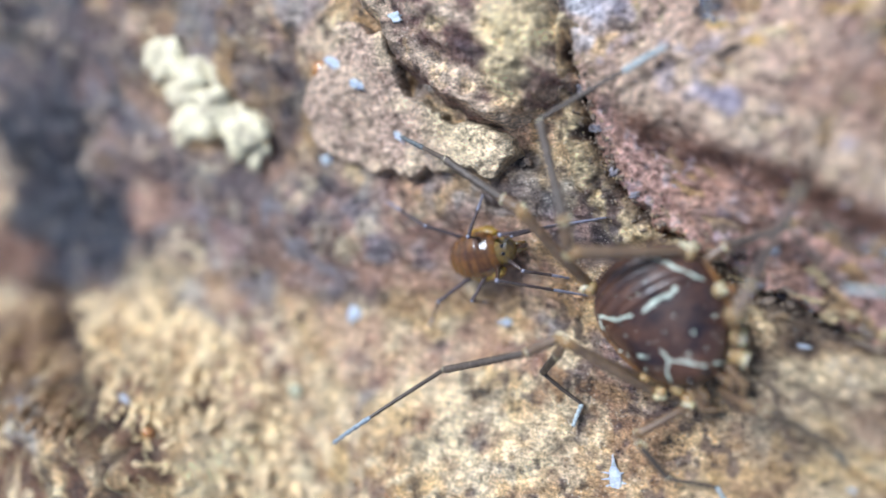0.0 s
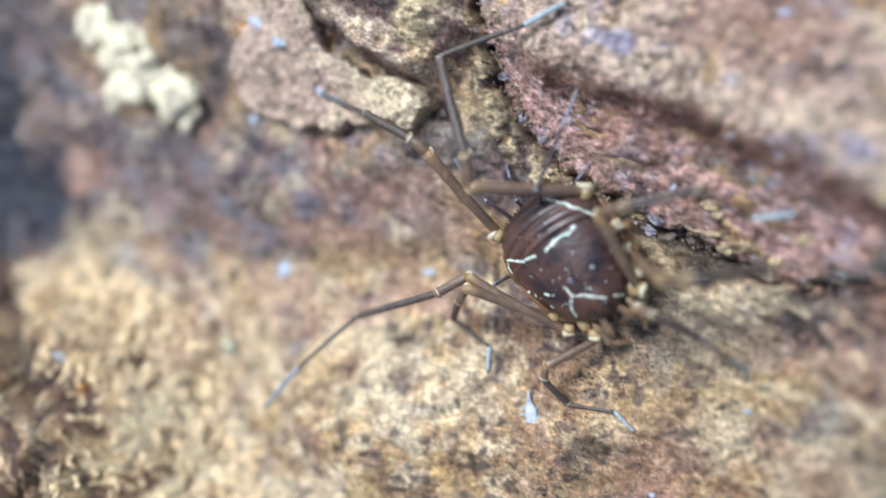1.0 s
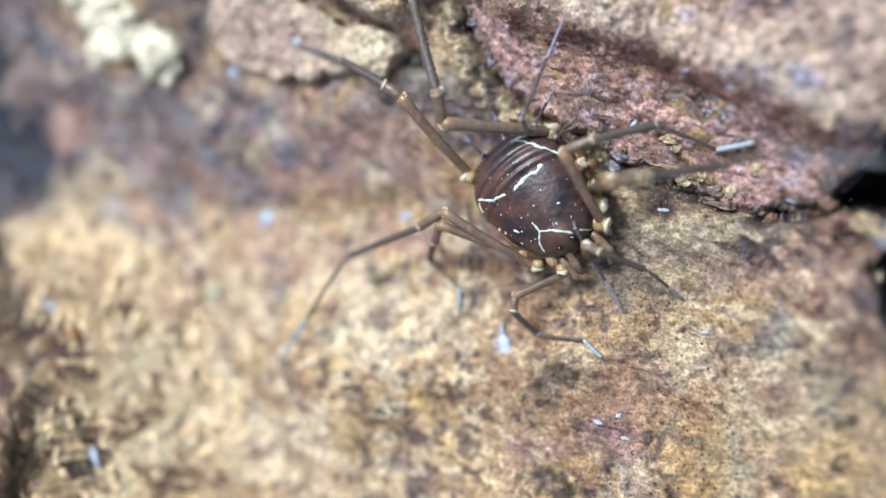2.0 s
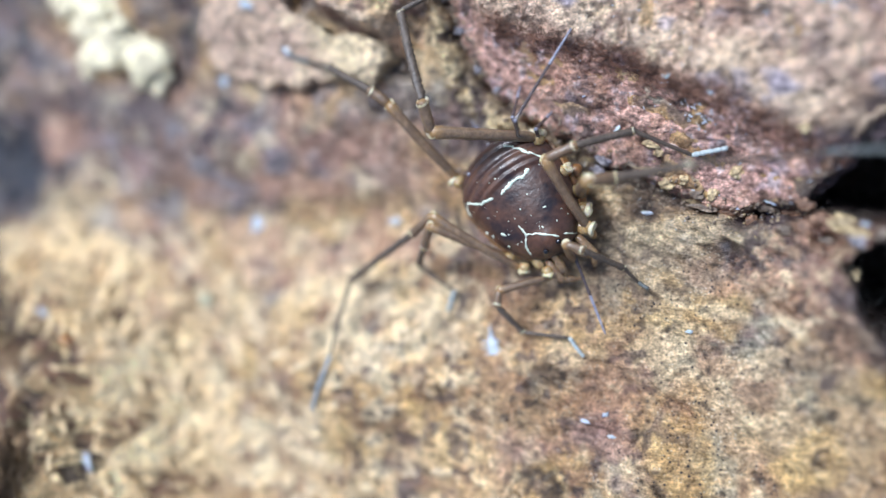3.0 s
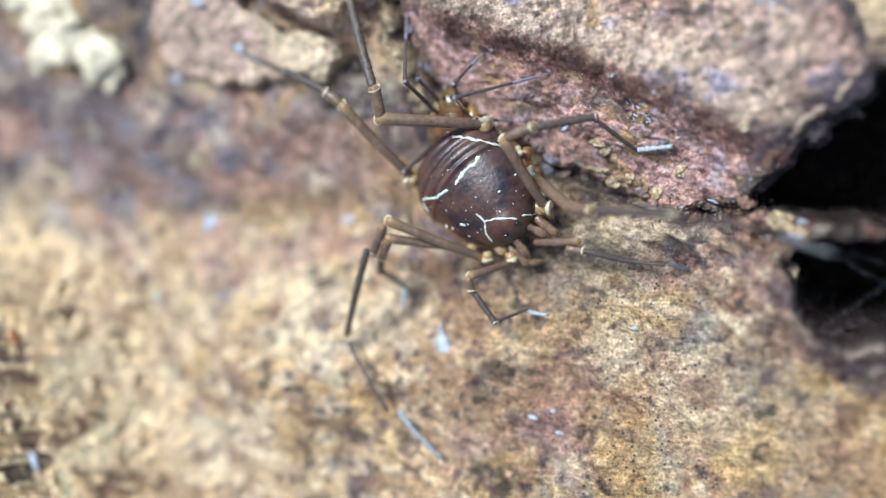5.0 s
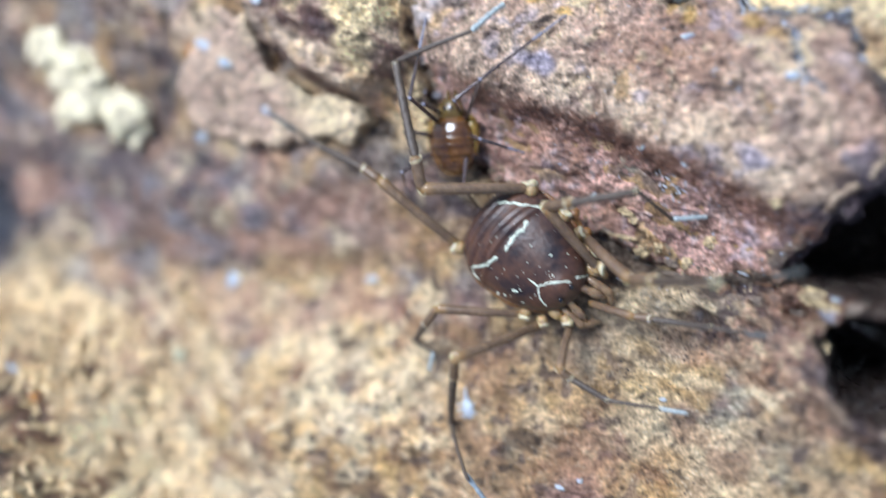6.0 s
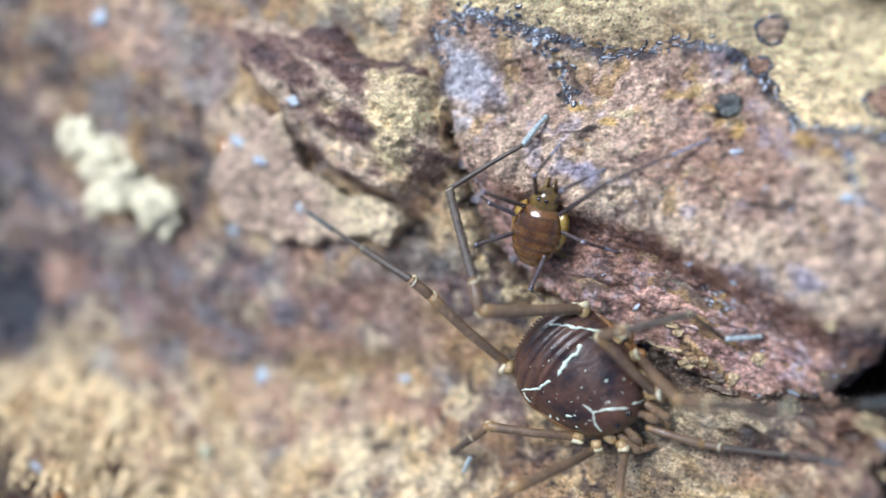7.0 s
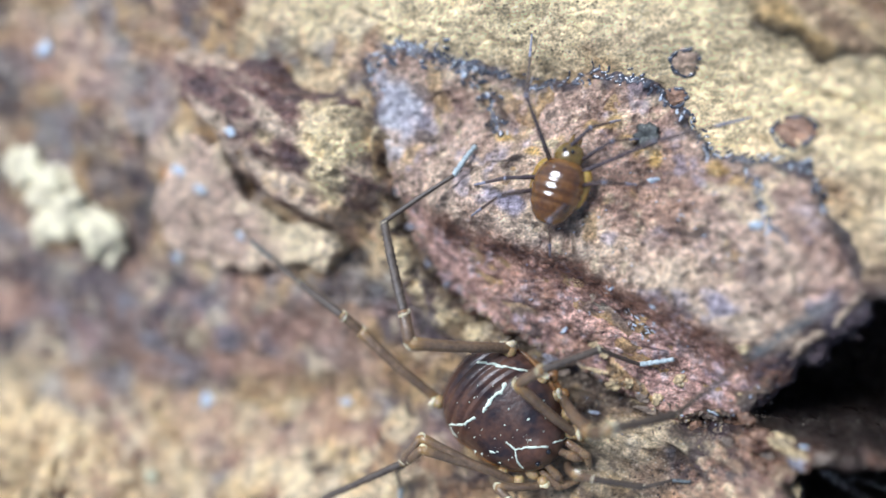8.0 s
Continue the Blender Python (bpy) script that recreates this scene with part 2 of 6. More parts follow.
COLOURS = {
    "tan": (0.53, 0.340, 0.168), "mauve": (0.185, 0.142, 0.148), "slate": (0.045, 0.050, 0.072), "rust": (0.295, 0.155, 0.095),
    "cream": (0.86, 0.70, 0.45), "palegreen": (0.38, 0.38, 0.29), "olive": (0.66, 0.535, 0.36), "purple": (0.085, 0.058, 0.072),
    "umber": (0.050, 0.032, 0.026), "pink": (0.655, 0.458, 0.350), "coral": (0.58, 0.338, 0.242), "sienna": (0.235, 0.118, 0.075), "buff": (0.75, 0.58, 0.42), "lilac": (0.47, 0.43, 0.53),
    "rose": (0.655, 0.402, 0.338), "ochre": (0.62, 0.40, 0.14), "steel": (0.27, 0.30, 0.35), "taupe": (0.23, 0.165, 0.115), "white": (1.0, 1.0, 1.0), "ivory": (0.95, 0.775, 0.48), "gold": (0.88, 0.63, 0.34), "straw": (0.93, 0.745, 0.435), "maroon": (0.27, 0.155, 0.13), "haze": (0.60, 0.60, 0.66),
}


def laid(col, name, weight):
    return col + (np.array(COLOURS[name]) - col) * weight[..., None]


def patches(col, x, y, name, spots, seed):
    wx, wy = x + 1.6 * fbm(x, y, 3.0, 3, seed), y + 1.6 * fbm(x, y, 3.0, 3, seed + 40)
    for cx, cy, a, b, turn, strength in spots:
        c, s = math.cos(radians(turn)), math.sin(radians(turn))
        d = np.hypot((c * (wx - cx) + s * (wy - cy)) / a, (c * (wy - cy) - s * (wx - cx)) / b)
        col = laid(col, name, strength * smooth(1.25, 0.55, d))
    return col


def mottled(col, x, y, name, size, lo, hi, strength, seed):
    return laid(col, name, strength * smooth(lo, hi, fbm(x, y, size, 4, seed, 0.6)))


def ground_colour(x, y):
    col = np.broadcast_to(np.array(COLOURS["tan"]), x.shape + (3,))
    col = mottled(col, x, y, "cream", 4.5, 0.0, 0.8, 0.55, 101)
    for name, spots, seed in (("cream", CREAM, 201), ("olive", OLIVE, 211), ("mauve", MAUVE, 221), ("rust", RUST, 231), ("palegreen", PALEGREEN, 241), ("buff", BUFF, 245)):
        col = patches(col, x, y, name, spots, seed)
    col = mottled(col, x, y, "rust", 2.2, 0.10, 0.6, 0.6, 111)
    col = mottled(col, x, y, "mauve", 3.0, 0.15, 0.65, 0.7, 121)
    col = mottled(col, x, y, "palegreen", 2.6, 0.35, 0.8, 0.5, 125)
    col = mottled(col, x, y, "cream", 1.4, 0.25, 0.8, 0.45, 131)
    wide = smooth(4, -4, x) * smooth(-14, -8, y)
    col = laid(col, "rose", 0.35 * wide * smooth(0.2, 0.6, fbm(x, y, 3.4, 3, 191)))
    col = laid(col, "steel", 0.5 * wide * smooth(0.25, 0.7, fbm(x, y, 2.6, 3, 195)))
    col = laid(col, "ochre", 0.5 * smooth(0.15, 0.7, fbm(x, y, 3.6, 3, 197)) * smooth(1, -5, y))
    fibre = torn_fibre(x, y)
    ragged = smooth(-1.0, 3.5, ridge_side(x, y))
    pale = smooth(5, -6, x) * smooth(-1.5, -7, y)
    col = laid(col, "gold", 0.5 * pale * smooth(-0.3, 0.3, fbm(x, y, 2.8, 2, 192)))
    col = laid(col, "cream", 0.75 * pale * smooth(0.1, 0.5, fbm(x, y, 1.0, 3, 193)))
    col = laid(col, "rust", 0.55 * pale * smooth(0.2, 0.6, fbm(x, y, 1.2, 3, 194)))
    col = laid(col, "steel", 0.15 * pale * smooth(0.4, 0.7, fbm(x, y, 1.3, 3, 196)))
    flecked = smooth(-14, -6, x) * smooth(14, 8, x) * smooth(-2, -5, y)
    col = laid(col, "purple", 0.65 * flecked * smooth(0.42, 0.65, fbm(x, y, 0.9, 3, 198)))
    col = laid(col, "tan", 0.9 * ragged)
    # golden wood, with highlights on fibre crests and shadows between them painted in
    col = laid(col, "gold", 1.0 * ragged * smooth(-0.5, -0.15, fibre))
    blots = fbm((0.6 * x - 0.8 * y) / 2.0, 0.8 * x + 0.6 * y, 1.5, 3, 168)
    col = laid(col, "ivory", 1.0 * ragged * smooth(-0.05, 0.2, fibre + 0.5 * blots) * smooth(-0.5, 0.0, fbm(x, y, 2.5, 2, 167)))
    col = laid(col, "sienna", 0.9 * ragged * smooth(0.05, 0.35, -blots) * smooth(0.35, -0.05, fibre))
    col = laid(col, "umber", 0.9 * ragged * smooth(-0.3, -0.55, fibre) * smooth(1.5, 5.0, ridge_side(x, y) + 1.5 * fbm(x, y, 2.0, 2, 163)))
    col = patches(col, x, y, "ivory", [(-23.4, -17.2, 1.7, 2.6, -10, 1.0), (-25.4, -12.6, 1.6, 1.0, -50, 0.7), (-28.5, -8.4, 2.0, 1.0, -50, 0.7)], 279)
    col = laid(col, "rust", 0.45 * ragged * smooth(0.2, 0.7, fbm(x, y, 2.2, 3, 169)))
    for name, spots, seed in (("slate", SLATE, 251), ("slate", FAR_SLATE, 255), ("purple", PURPLE, 261), ("umber", UMBER, 271)):
        col = patches(col, x, y, name, spots, seed)
    far = smooth(-24, -34, x) * smooth(-6, 0, y)
    col = laid(col, "mauve", 0.65 * far * smooth(0.05, 0.6, fbm(x, y, 2.4, 3, 171)))
    col = laid(col, "buff", 0.55 * far * smooth(0.25, 0.8, fbm(x, y, 2.0, 3, 175)))
    col = laid(col, "slate", 0.6 * far * smooth(0.2, 0.7, fbm(x, y, 2.6, 3, 179)))
    col = mottled(col, x, y, "umber", 0.9, 0.42, 0.8, 0.75, 141)
    col = patches(col, x, y, "straw", [(22, 13, 9.5, 4.8, -12, 1.0), (12, 18.5, 13, 3.4, -4, 1.0), (-2, 20.5, 8, 2.2, 5, 0.95), (27, 8, 4, 4, 0, 0.9), (24, 20, 12, 5, -10, 1.0)], 247)
    # rift, crack and furrow: shade of the cuts painted along them
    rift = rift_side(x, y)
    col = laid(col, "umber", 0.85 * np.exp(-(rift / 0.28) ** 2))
    curl = curled(x, y)
    col = laid(col, "rust", 0.45 * curl)
    col = laid(col, "ochre", 0.6 * curl * smooth(0.0, 0.5, torn_fibre(x, y)))
    col = laid(col, "sienna", 0.6 * curl * smooth(0.1, -0.4, torn_fibre(x, y)))
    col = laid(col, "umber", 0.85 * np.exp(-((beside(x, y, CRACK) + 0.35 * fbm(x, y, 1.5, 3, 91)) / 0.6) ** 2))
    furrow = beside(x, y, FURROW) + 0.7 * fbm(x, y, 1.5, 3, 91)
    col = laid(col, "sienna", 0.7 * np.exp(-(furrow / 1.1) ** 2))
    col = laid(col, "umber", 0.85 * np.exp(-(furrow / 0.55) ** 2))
    beyond = smooth(0.0, -2.5, furrow) * ragged
    col = laid(col, "sienna", 0.7 * beyond * smooth(0.25, -0.25, fibre))
    col = laid(col, "umber", 0.7 * beyond * smooth(0.2, 0.5, fbm((0.6 * x - 0.8 * y) / 3.0, 0.8 * x + 0.6 * y, 1.2, 3, 164)))
    col = patches(col, x, y, "steel", [(-36.5, -11.5, 3.4, 1.6, -35, 0.6), (-38.5, -9.6, 2.2, 1.2, -30, 0.6)], 281)
    for name, spots, seed in (("coral", CORAL, 283), ("slate", DEEP_SLATE, 287), ("cream", CHUNKS, 291), ("sienna", BROWN, 293)):
        col = patches(col, x, y, name, spots, seed)
    ledge = strip(x, y)
    col = laid(col, "straw", 0.9 * ledge * smooth(-0.35, 0.15, fbm(x, y, 0.9, 3, 297)))
    col = laid(col, "umber", 0.8 * ledge * smooth(0.35, 0.7, fbm(x, y, 0.7, 3, 299)))
    col = laid(col, "purple", 0.75 * np.exp(-((beside(x, y, CRACK) + 2.9 + 0.5 * fbm(x, y, 1.3, 3, 298)) / 0.45) ** 2) * smooth(-2.5, -1, x) * smooth(6, 3, x))
    # purple shading painted round the holes, deepening to their edge
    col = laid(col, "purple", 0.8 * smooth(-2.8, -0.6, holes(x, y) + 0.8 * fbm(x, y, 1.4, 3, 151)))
    torn, scale = scaly(x, y), scales(x, y)
    # shade beneath and beside the harvestman, painted into the bark in taupe
    body_shade = patches(np.zeros(col.shape), x, y, "white", [(8.2, -7.2, 4.8, 2.3, -18, 0.65), (14.5, -7.6, 4.5, 2.0, -8, 0.6), (6.8, -10.2, 2.2, 1.2, -20, 0.55), (20.5, -12.8, 4.0, 1.6, 20, 0.5)], 273)[..., 0]
    col = laid(col, "taupe", body_shade * (0.65 + 0.35 * smooth(0.3, -0.3, scale)))
    # scales: shade painted into the low gaps, highlights onto the raised edges
    col = laid(col, "taupe", 0.8 * torn * smooth(0.5, 0.0, scale))
    col = laid(col, "umber", 0.85 * torn * smooth(0.0, -0.4, scale))
    col = laid(col, "steel", 0.5 * torn * smooth(0.35, 0.7, fbm(x, y, 2.0, 3, 185)))
    col = laid(col, "cream", 0.6 * torn * smooth(0.15, 0.6, scale))
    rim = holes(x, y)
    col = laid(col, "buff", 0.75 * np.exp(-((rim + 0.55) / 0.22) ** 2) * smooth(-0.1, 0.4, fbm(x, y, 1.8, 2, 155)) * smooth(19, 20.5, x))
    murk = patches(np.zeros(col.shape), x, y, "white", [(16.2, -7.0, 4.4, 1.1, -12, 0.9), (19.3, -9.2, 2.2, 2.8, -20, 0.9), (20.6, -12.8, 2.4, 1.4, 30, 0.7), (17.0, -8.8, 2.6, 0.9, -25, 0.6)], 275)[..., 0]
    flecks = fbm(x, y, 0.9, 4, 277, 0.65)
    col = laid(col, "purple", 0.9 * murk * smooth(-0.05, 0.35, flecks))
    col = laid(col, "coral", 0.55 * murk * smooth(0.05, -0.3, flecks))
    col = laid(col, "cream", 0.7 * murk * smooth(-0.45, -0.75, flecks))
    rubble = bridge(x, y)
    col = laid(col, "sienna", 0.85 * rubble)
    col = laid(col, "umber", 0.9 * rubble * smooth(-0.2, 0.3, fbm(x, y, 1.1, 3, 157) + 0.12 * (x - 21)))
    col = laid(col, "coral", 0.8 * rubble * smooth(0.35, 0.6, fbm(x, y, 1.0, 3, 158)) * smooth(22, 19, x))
    # umber paints the dark of the holes' insides
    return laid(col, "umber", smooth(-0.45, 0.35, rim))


def ground_specks(x, y):
    """How thickly dark specks are strewn."""
    return 0.25 + 0.75 * smooth(-3, 4, x) * smooth(-6.5, -9.5, y) + 0.55 * smooth(13, 16, y) * smooth(-6, 2, x)


def few_specks(x, y):
    return np.full(x.shape, 0.35)


# ---- meshes ----
def part(name, bm, material, parent=None, label=""):
    """Links a bmesh, in millimetres, as one mesh."""
    bmesh.ops.scale(bm, vec=(MM, MM, MM), verts=bm.verts)
    mesh = bpy.data.meshes.new(name)
    bm.to_mesh(mesh)
    bm.free()
    mesh.materials.append(material)
    mesh.polygons.foreach_set("use_smooth", [True] * len(mesh.polygons))
    ob = new(name, mesh)
    ob.parent = parent
    return tagged(ob, label)


def thing(name, label, category, place=(0, 0, 0), group=""):
    ob = new(name)
    ob.empty_display_size = 0.002
    ob.location = [v * MM for v in place]
    return tagged(ob, label, category, group)


def sheet(name, xs, ys, height, colour, material, keep=None, drop=None, specks=few_specks):
    """A sheet of bark over a grid of x and y, in millimetres, with its tint laid on as an attribute."""
    x, y = np.meshgrid(xs, ys, indexing="ij")
    z = height(x, y)
    col = colour(x, y)
    col = np.minimum(1.12 * col * col.mean(-1, keepdims=True) ** 0.13, 0.985)
    nx, ny = x.shape
    index = np.arange(nx * ny).reshape(nx, ny)
    quads = np.stack([index[:-1, :-1], index[1:, :-1], index[1:, 1:], index[:-1, 1:]], -1).reshape(-1, 4)
    co = np.stack([x, y, z], -1).reshape(-1, 3) * MM
    rgba = np.concatenate([col.reshape(-1, 3), specks(x, y).reshape(-1, 1)], 1)
    if keep is not None:
        chosen = keep(x, y).reshape(-1)[quads].any(1)
        if drop is not None:
            chosen &= ~drop(x, y).reshape(-1)[quads].any(1)
        quads = quads[chosen]
        used, quads = np.unique(quads, return_inverse=True)
        quads, co, rgba = quads.reshape(-1, 4), co[used], rgba[used]
    mesh = bpy.data.meshes.new(name)
    mesh.vertices.add(len(co))
    mesh.vertices.foreach_set("co", co.ravel().astype(np.float32))
    mesh.loops.add(quads.size)
    mesh.loops.foreach_set("vertex_index", quads.ravel().astype(np.int32))
    mesh.polygons.add(len(quads))
    mesh.polygons.foreach_set("loop_start", np.arange(0, quads.size, 4, dtype=np.int32))
    mesh.update(calc_edges=True)
    mesh.polygons.foreach_set("use_smooth", np.ones(len(quads), bool))
    tint = mesh.attributes.new("tint", "FLOAT_COLOR", "POINT")
    tint.data.foreach_set("color", rgba.ravel().astype(np.float32))
    mesh.materials.append(material)
    return new(name, mesh)


# ---- materials ----
def nodes_of(name):
    material = bpy.data.materials.new(name)
    material.use_nodes = True
    tree = material.node_tree
    return material, tree, tree.nodes["Principled BSDF"]


def add(tree, kind, **values):
    node = tree.nodes.new(kind)
    for key, value in values.items():
        node.inputs[key.replace("_", " ")].default_value = value
    return node


def mixed(tree, blend, factor, a, b):
    node = tree.nodes.new("ShaderNodeMix")
    node.data_type, node.blend_type = "RGBA", blend
    for socket, value in ((node.inputs["Factor"], factor), (node.inputs["A"], a), (node.inputs["B"], b)):
        if isinstance(value, bpy.types.NodeSocket):
            tree.links.new(value, socket)
        else:
            socket.default_value = value
    return node.outputs["Result"]


def ranged(tree, value, a, b, lo=0.0, hi=1.0):
    node = add(tree, "ShaderNodeMapRange")
    tree.links.new(value, node.inputs["Value"])
    for key, v in zip(("From Min", "From Max", "To Min", "To Max"), (a, b, lo, hi)):
        node.inputs[key].default_value = v
    return node.outputs["Result"]


def grey(v):
    return (v, v, v, 1)


def bark_material(name, tint=None, gloss=0.38, specks=1.0, relief=0.25):
    """Bark: tint from the mesh or one colour, fine mottling, dark specks, pale fibres and a rough relief."""
    material, tree, bsdf = nodes_of(name)
    place = tree.nodes.new("ShaderNodeTexCoord").outputs["Object"]
    if tint is None:
        attribute = tree.nodes.new("ShaderNodeAttribute")
        attribute.attribute_name = "tint"
        colour, strewn = attribute.outputs["Color"], attribute.outputs["Alpha"]
    else:
        strewn = None
        colour = mixed(tree, "MIX", 0.0, (*tint, 1), (*tint, 1))

    def noise_at(per_mm, detail=6, rough=0.6):
        node = add(tree, "ShaderNodeTexNoise", Scale=per_mm * 1000, Detail=detail, Roughness=rough)
        tree.links.new(place, node.inputs["Vector"])
        return node.outputs["Fac"]

    fine, mid, tiny = noise_at(2.2, 8, 0.72), noise_at(0.55, 5), noise_at(6.0, 5, 0.65)
    colour = mixed(tree, "MULTIPLY", 1.0, colour, mixed(tree, "MIX", ranged(tree, fine, 0.34, 0.66), grey(0.50), grey(1.42)))
    colour = mixed(tree, "MULTIPLY", 1.0, colour, mixed(tree, "MIX", ranged(tree, mid, 0.35, 0.65), (0.85, 0.80, 0.80, 1), (1.14, 1.12, 1.05, 1)))
    colour = mixed(tree, "MULTIPLY", 1.0, colour, mixed(tree, "MIX", ranged(tree, tiny, 0.35, 0.65), grey(0.60), grey(1.40)))
    lain = add(tree, "ShaderNodeMapping", Rotation=(0, 0, radians(38)), Scale=(0.28, 1.0, 1.0))
    tree.links.new(place, lain.inputs["Vector"])
    fibre = add(tree, "ShaderNodeTexNoise", Scale=4200.0, Detail=4.0, Roughness=0.65)
    tree.links.new(lain.outputs["Vector"], fibre.inputs["Vector"])
    colour = mixed(tree, "MULTIPLY", 1.0, colour, mixed(tree, "MIX", ranged(tree, fibre.outputs["Fac"], 0.36, 0.64), grey(0.68), grey(1.34)))
    cells = add(tree, "ShaderNodeTexVoronoi", Scale=3000.0)
    tree.links.new(place, cells.inputs["Vector"])
    dark = tree.nodes.new("ShaderNodeMath")
    dark.operation = "MULTIPLY"
    tree.links.new(ranged(tree, cells.outputs["Distance"], 0.30, 0.16), dark.inputs[0])
    tree.links.new(ranged(tree, noise_at(0.8, 3), 0.42, 0.58, 0.0, specks), dark.inputs[1])
    speck = dark.outputs[0]
    if strewn:
        scaled = tree.nodes.new("ShaderNodeMath")
        scaled.operation = "MULTIPLY"
        tree.links.new(speck, scaled.inputs[0])
        tree.links.new(strewn, scaled.inputs[1])
        speck = scaled.outputs[0]
    flecks = add(tree, "ShaderNodeTexVoronoi", Scale=4600.0)
    tree.links.new(place, flecks.inputs["Vector"])
    pale = tree.nodes.new("ShaderNodeMath")
    pale.operation = "MULTIPLY"
    tree.links.new(ranged(tree, flecks.outputs["Distance"], 0.34, 0.16), pale.inputs[0])
    tree.links.new(ranged(tree, noise_at(1.1, 3), 0.46, 0.62, 0.0, 0.75), pale.inputs[1])
    colour = mixed(tree, "SCREEN", pale.outputs[0], colour, (0.52, 0.47, 0.36, 1))
    colour = mixed(tree, "MIX", speck, colour, (0.022, 0.018, 0.022, 1))
    tree.links.new(colour, bsdf.inputs["Base Color"])
    tree.links.new(ranged(tree, mid, 0.35, 0.65, gloss - 0.18, gloss + 0.24), bsdf.inputs["Roughness"])
    bump = add(tree, "ShaderNodeBump", Strength=1.0, Distance=relief * MM)
    tree.links.new(fine, bump.inputs["Height"])
    bump_2 = add(tree, "ShaderNodeBump", Strength=1.0, Distance=relief * 0.5 * MM)
    tree.links.new(tiny, bump_2.inputs["Height"])
    tree.links.new(bump.outputs["Normal"], bump_2.inputs["Normal"])
    tree.links.new(bump_2.outputs["Normal"], bsdf.inputs["Normal"])
    return material


def skin_material(name, colour, second, rough=0.4, per_mm=1.5, relief=0.03, subsurface=0.0, transmission=0.0, coat=0.0):
    """A cuticle or other smooth skin in two mottled colours."""
    material, tree, bsdf = nodes_of(name)
    place = tree.nodes.new("ShaderNodeTexCoord").outputs["Object"]
    noise_node = add(tree, "ShaderNodeTexNoise", Scale=per_mm * 1000, Detail=5.0, Roughness=0.6)
    tree.links.new(place, noise_node.inputs["Vector"])
    fine = add(tree, "ShaderNodeTexNoise", Scale=per_mm * 6000, Detail=3.0)
    tree.links.new(place, fine.inputs["Vector"])
    base = mixed(tree, "MIX", ranged(tree, noise_node.outputs["Fac"], 0.35, 0.65), (*colour, 1), (*second, 1))
    base = mixed(tree, "MULTIPLY", 1.0, base, mixed(tree, "MIX", ranged(tree, fine.outputs["Fac"], 0.3, 0.7), grey(0.75), grey(1.25)))
    tree.links.new(base, bsdf.inputs["Base Color"])
    tree.links.new(ranged(tree, noise_node.outputs["Fac"], 0.3, 0.7, rough - 0.08, rough + 0.12), bsdf.inputs["Roughness"])
    bsdf.inputs["Subsurface Weight"].default_value = subsurface
    bsdf.inputs["Subsurface Radius"].default_value = (0.0006, 0.0003, 0.0001)
    bsdf.inputs["Subsurface Scale"].default_value = 1.0
    bsdf.inputs["Transmission Weight"].default_value = transmission
    bsdf.inputs["Coat Weight"].default_value = coat
    bsdf.inputs["Coat Roughness"].default_value = 0.06
    bump = add(tree, "ShaderNodeBump", Strength=0.8, Distance=relief * MM)
    tree.links.new(fine.outputs["Fac"], bump.inputs["Height"])
    tree.links.new(bump.outputs["Normal"], bsdf.inputs["Normal"])
    return material


def limb_material(name, colour, second, ends):
    """Leg skin: brown along the joint, paling to translucent amber at both of its ends."""
    material = skin_material(name, colour, second, 0.36, 1.2, 0.06, subsurface=0.15, coat=0.22)
    tree = material.node_tree
    bsdf = tree.nodes["Principled BSDF"]
    skin = bsdf.inputs["Base Color"].links[0].from_socket
    split = tree.nodes.new("ShaderNodeSeparateXYZ")
    tree.links.new(tree.nodes["Texture Coordinate"].outputs["Generated"], split.inputs[0])
    tinted = mixed(tree, "MIX", ranged(tree, split.outputs["Z"], 0.16, 0.03, 0.0, 0.85), skin, (*ends, 1))
    tinted = mixed(tree, "MIX", ranged(tree, split.outputs["Z"], 0.86, 0.97, 0.0, 0.8), tinted, (*ends, 1))
    tree.links.new(tinted, bsdf.inputs["Base Color"])
    return material


def banded_material(name, colour, second, dark, bands):
    """Glossy skin with that many darker cross bands along y."""
    material = skin_material(name, colour, second, 0.15, 1.3, 0.015, subsurface=0.2, coat=1.0)
    tree = material.node_tree
    bsdf = tree.nodes["Principled BSDF"]
    skin = bsdf.inputs["Base Color"].links[0].from_socket
    wave = add(tree, "ShaderNodeTexWave", Scale=bands * 0.314, Distortion=0.8, Detail=2.0)
    wave.bands_direction = "Y"
    tree.links.new(tree.nodes["Texture Coordinate"].outputs["Generated"], wave.inputs["Vector"])
    tree.links.new(mixed(tree, "MIX", ranged(tree, wave.outputs["Fac"], 0.35, 0.1, 0.0, 0.5), skin, (*dark, 1)), bsdf.inputs["Base Color"])
    return material


BARK = bark_material("bark")
FUNGUS = bark_material("fungus", (0.84, 0.76, 0.53), 0.7, 0.15, 0.05)
SCUTE = skin_material("scute", (0.018, 0.013, 0.016), (0.108, 0.047, 0.027), 0.36, 0.6, 0.035, coat=0.12)
MARK = skin_material("marking", (0.58, 0.69, 0.55), (0.80, 0.84, 0.70), 0.5, 4.0, 0.02)
LIMB = limb_material("limb", (0.145, 0.092, 0.058), (0.215, 0.138, 0.083), (0.33, 0.19, 0.07))
LIMB_DARK = skin_material("limb_dark", (0.076, 0.058, 0.046), (0.125, 0.094, 0.072), 0.42, 1.5, 0.05)
TARSUS = skin_material("tarsus", (0.27, 0.33, 0.35), (0.54, 0.61, 0.60), 0.4, 5.0, 0.02)
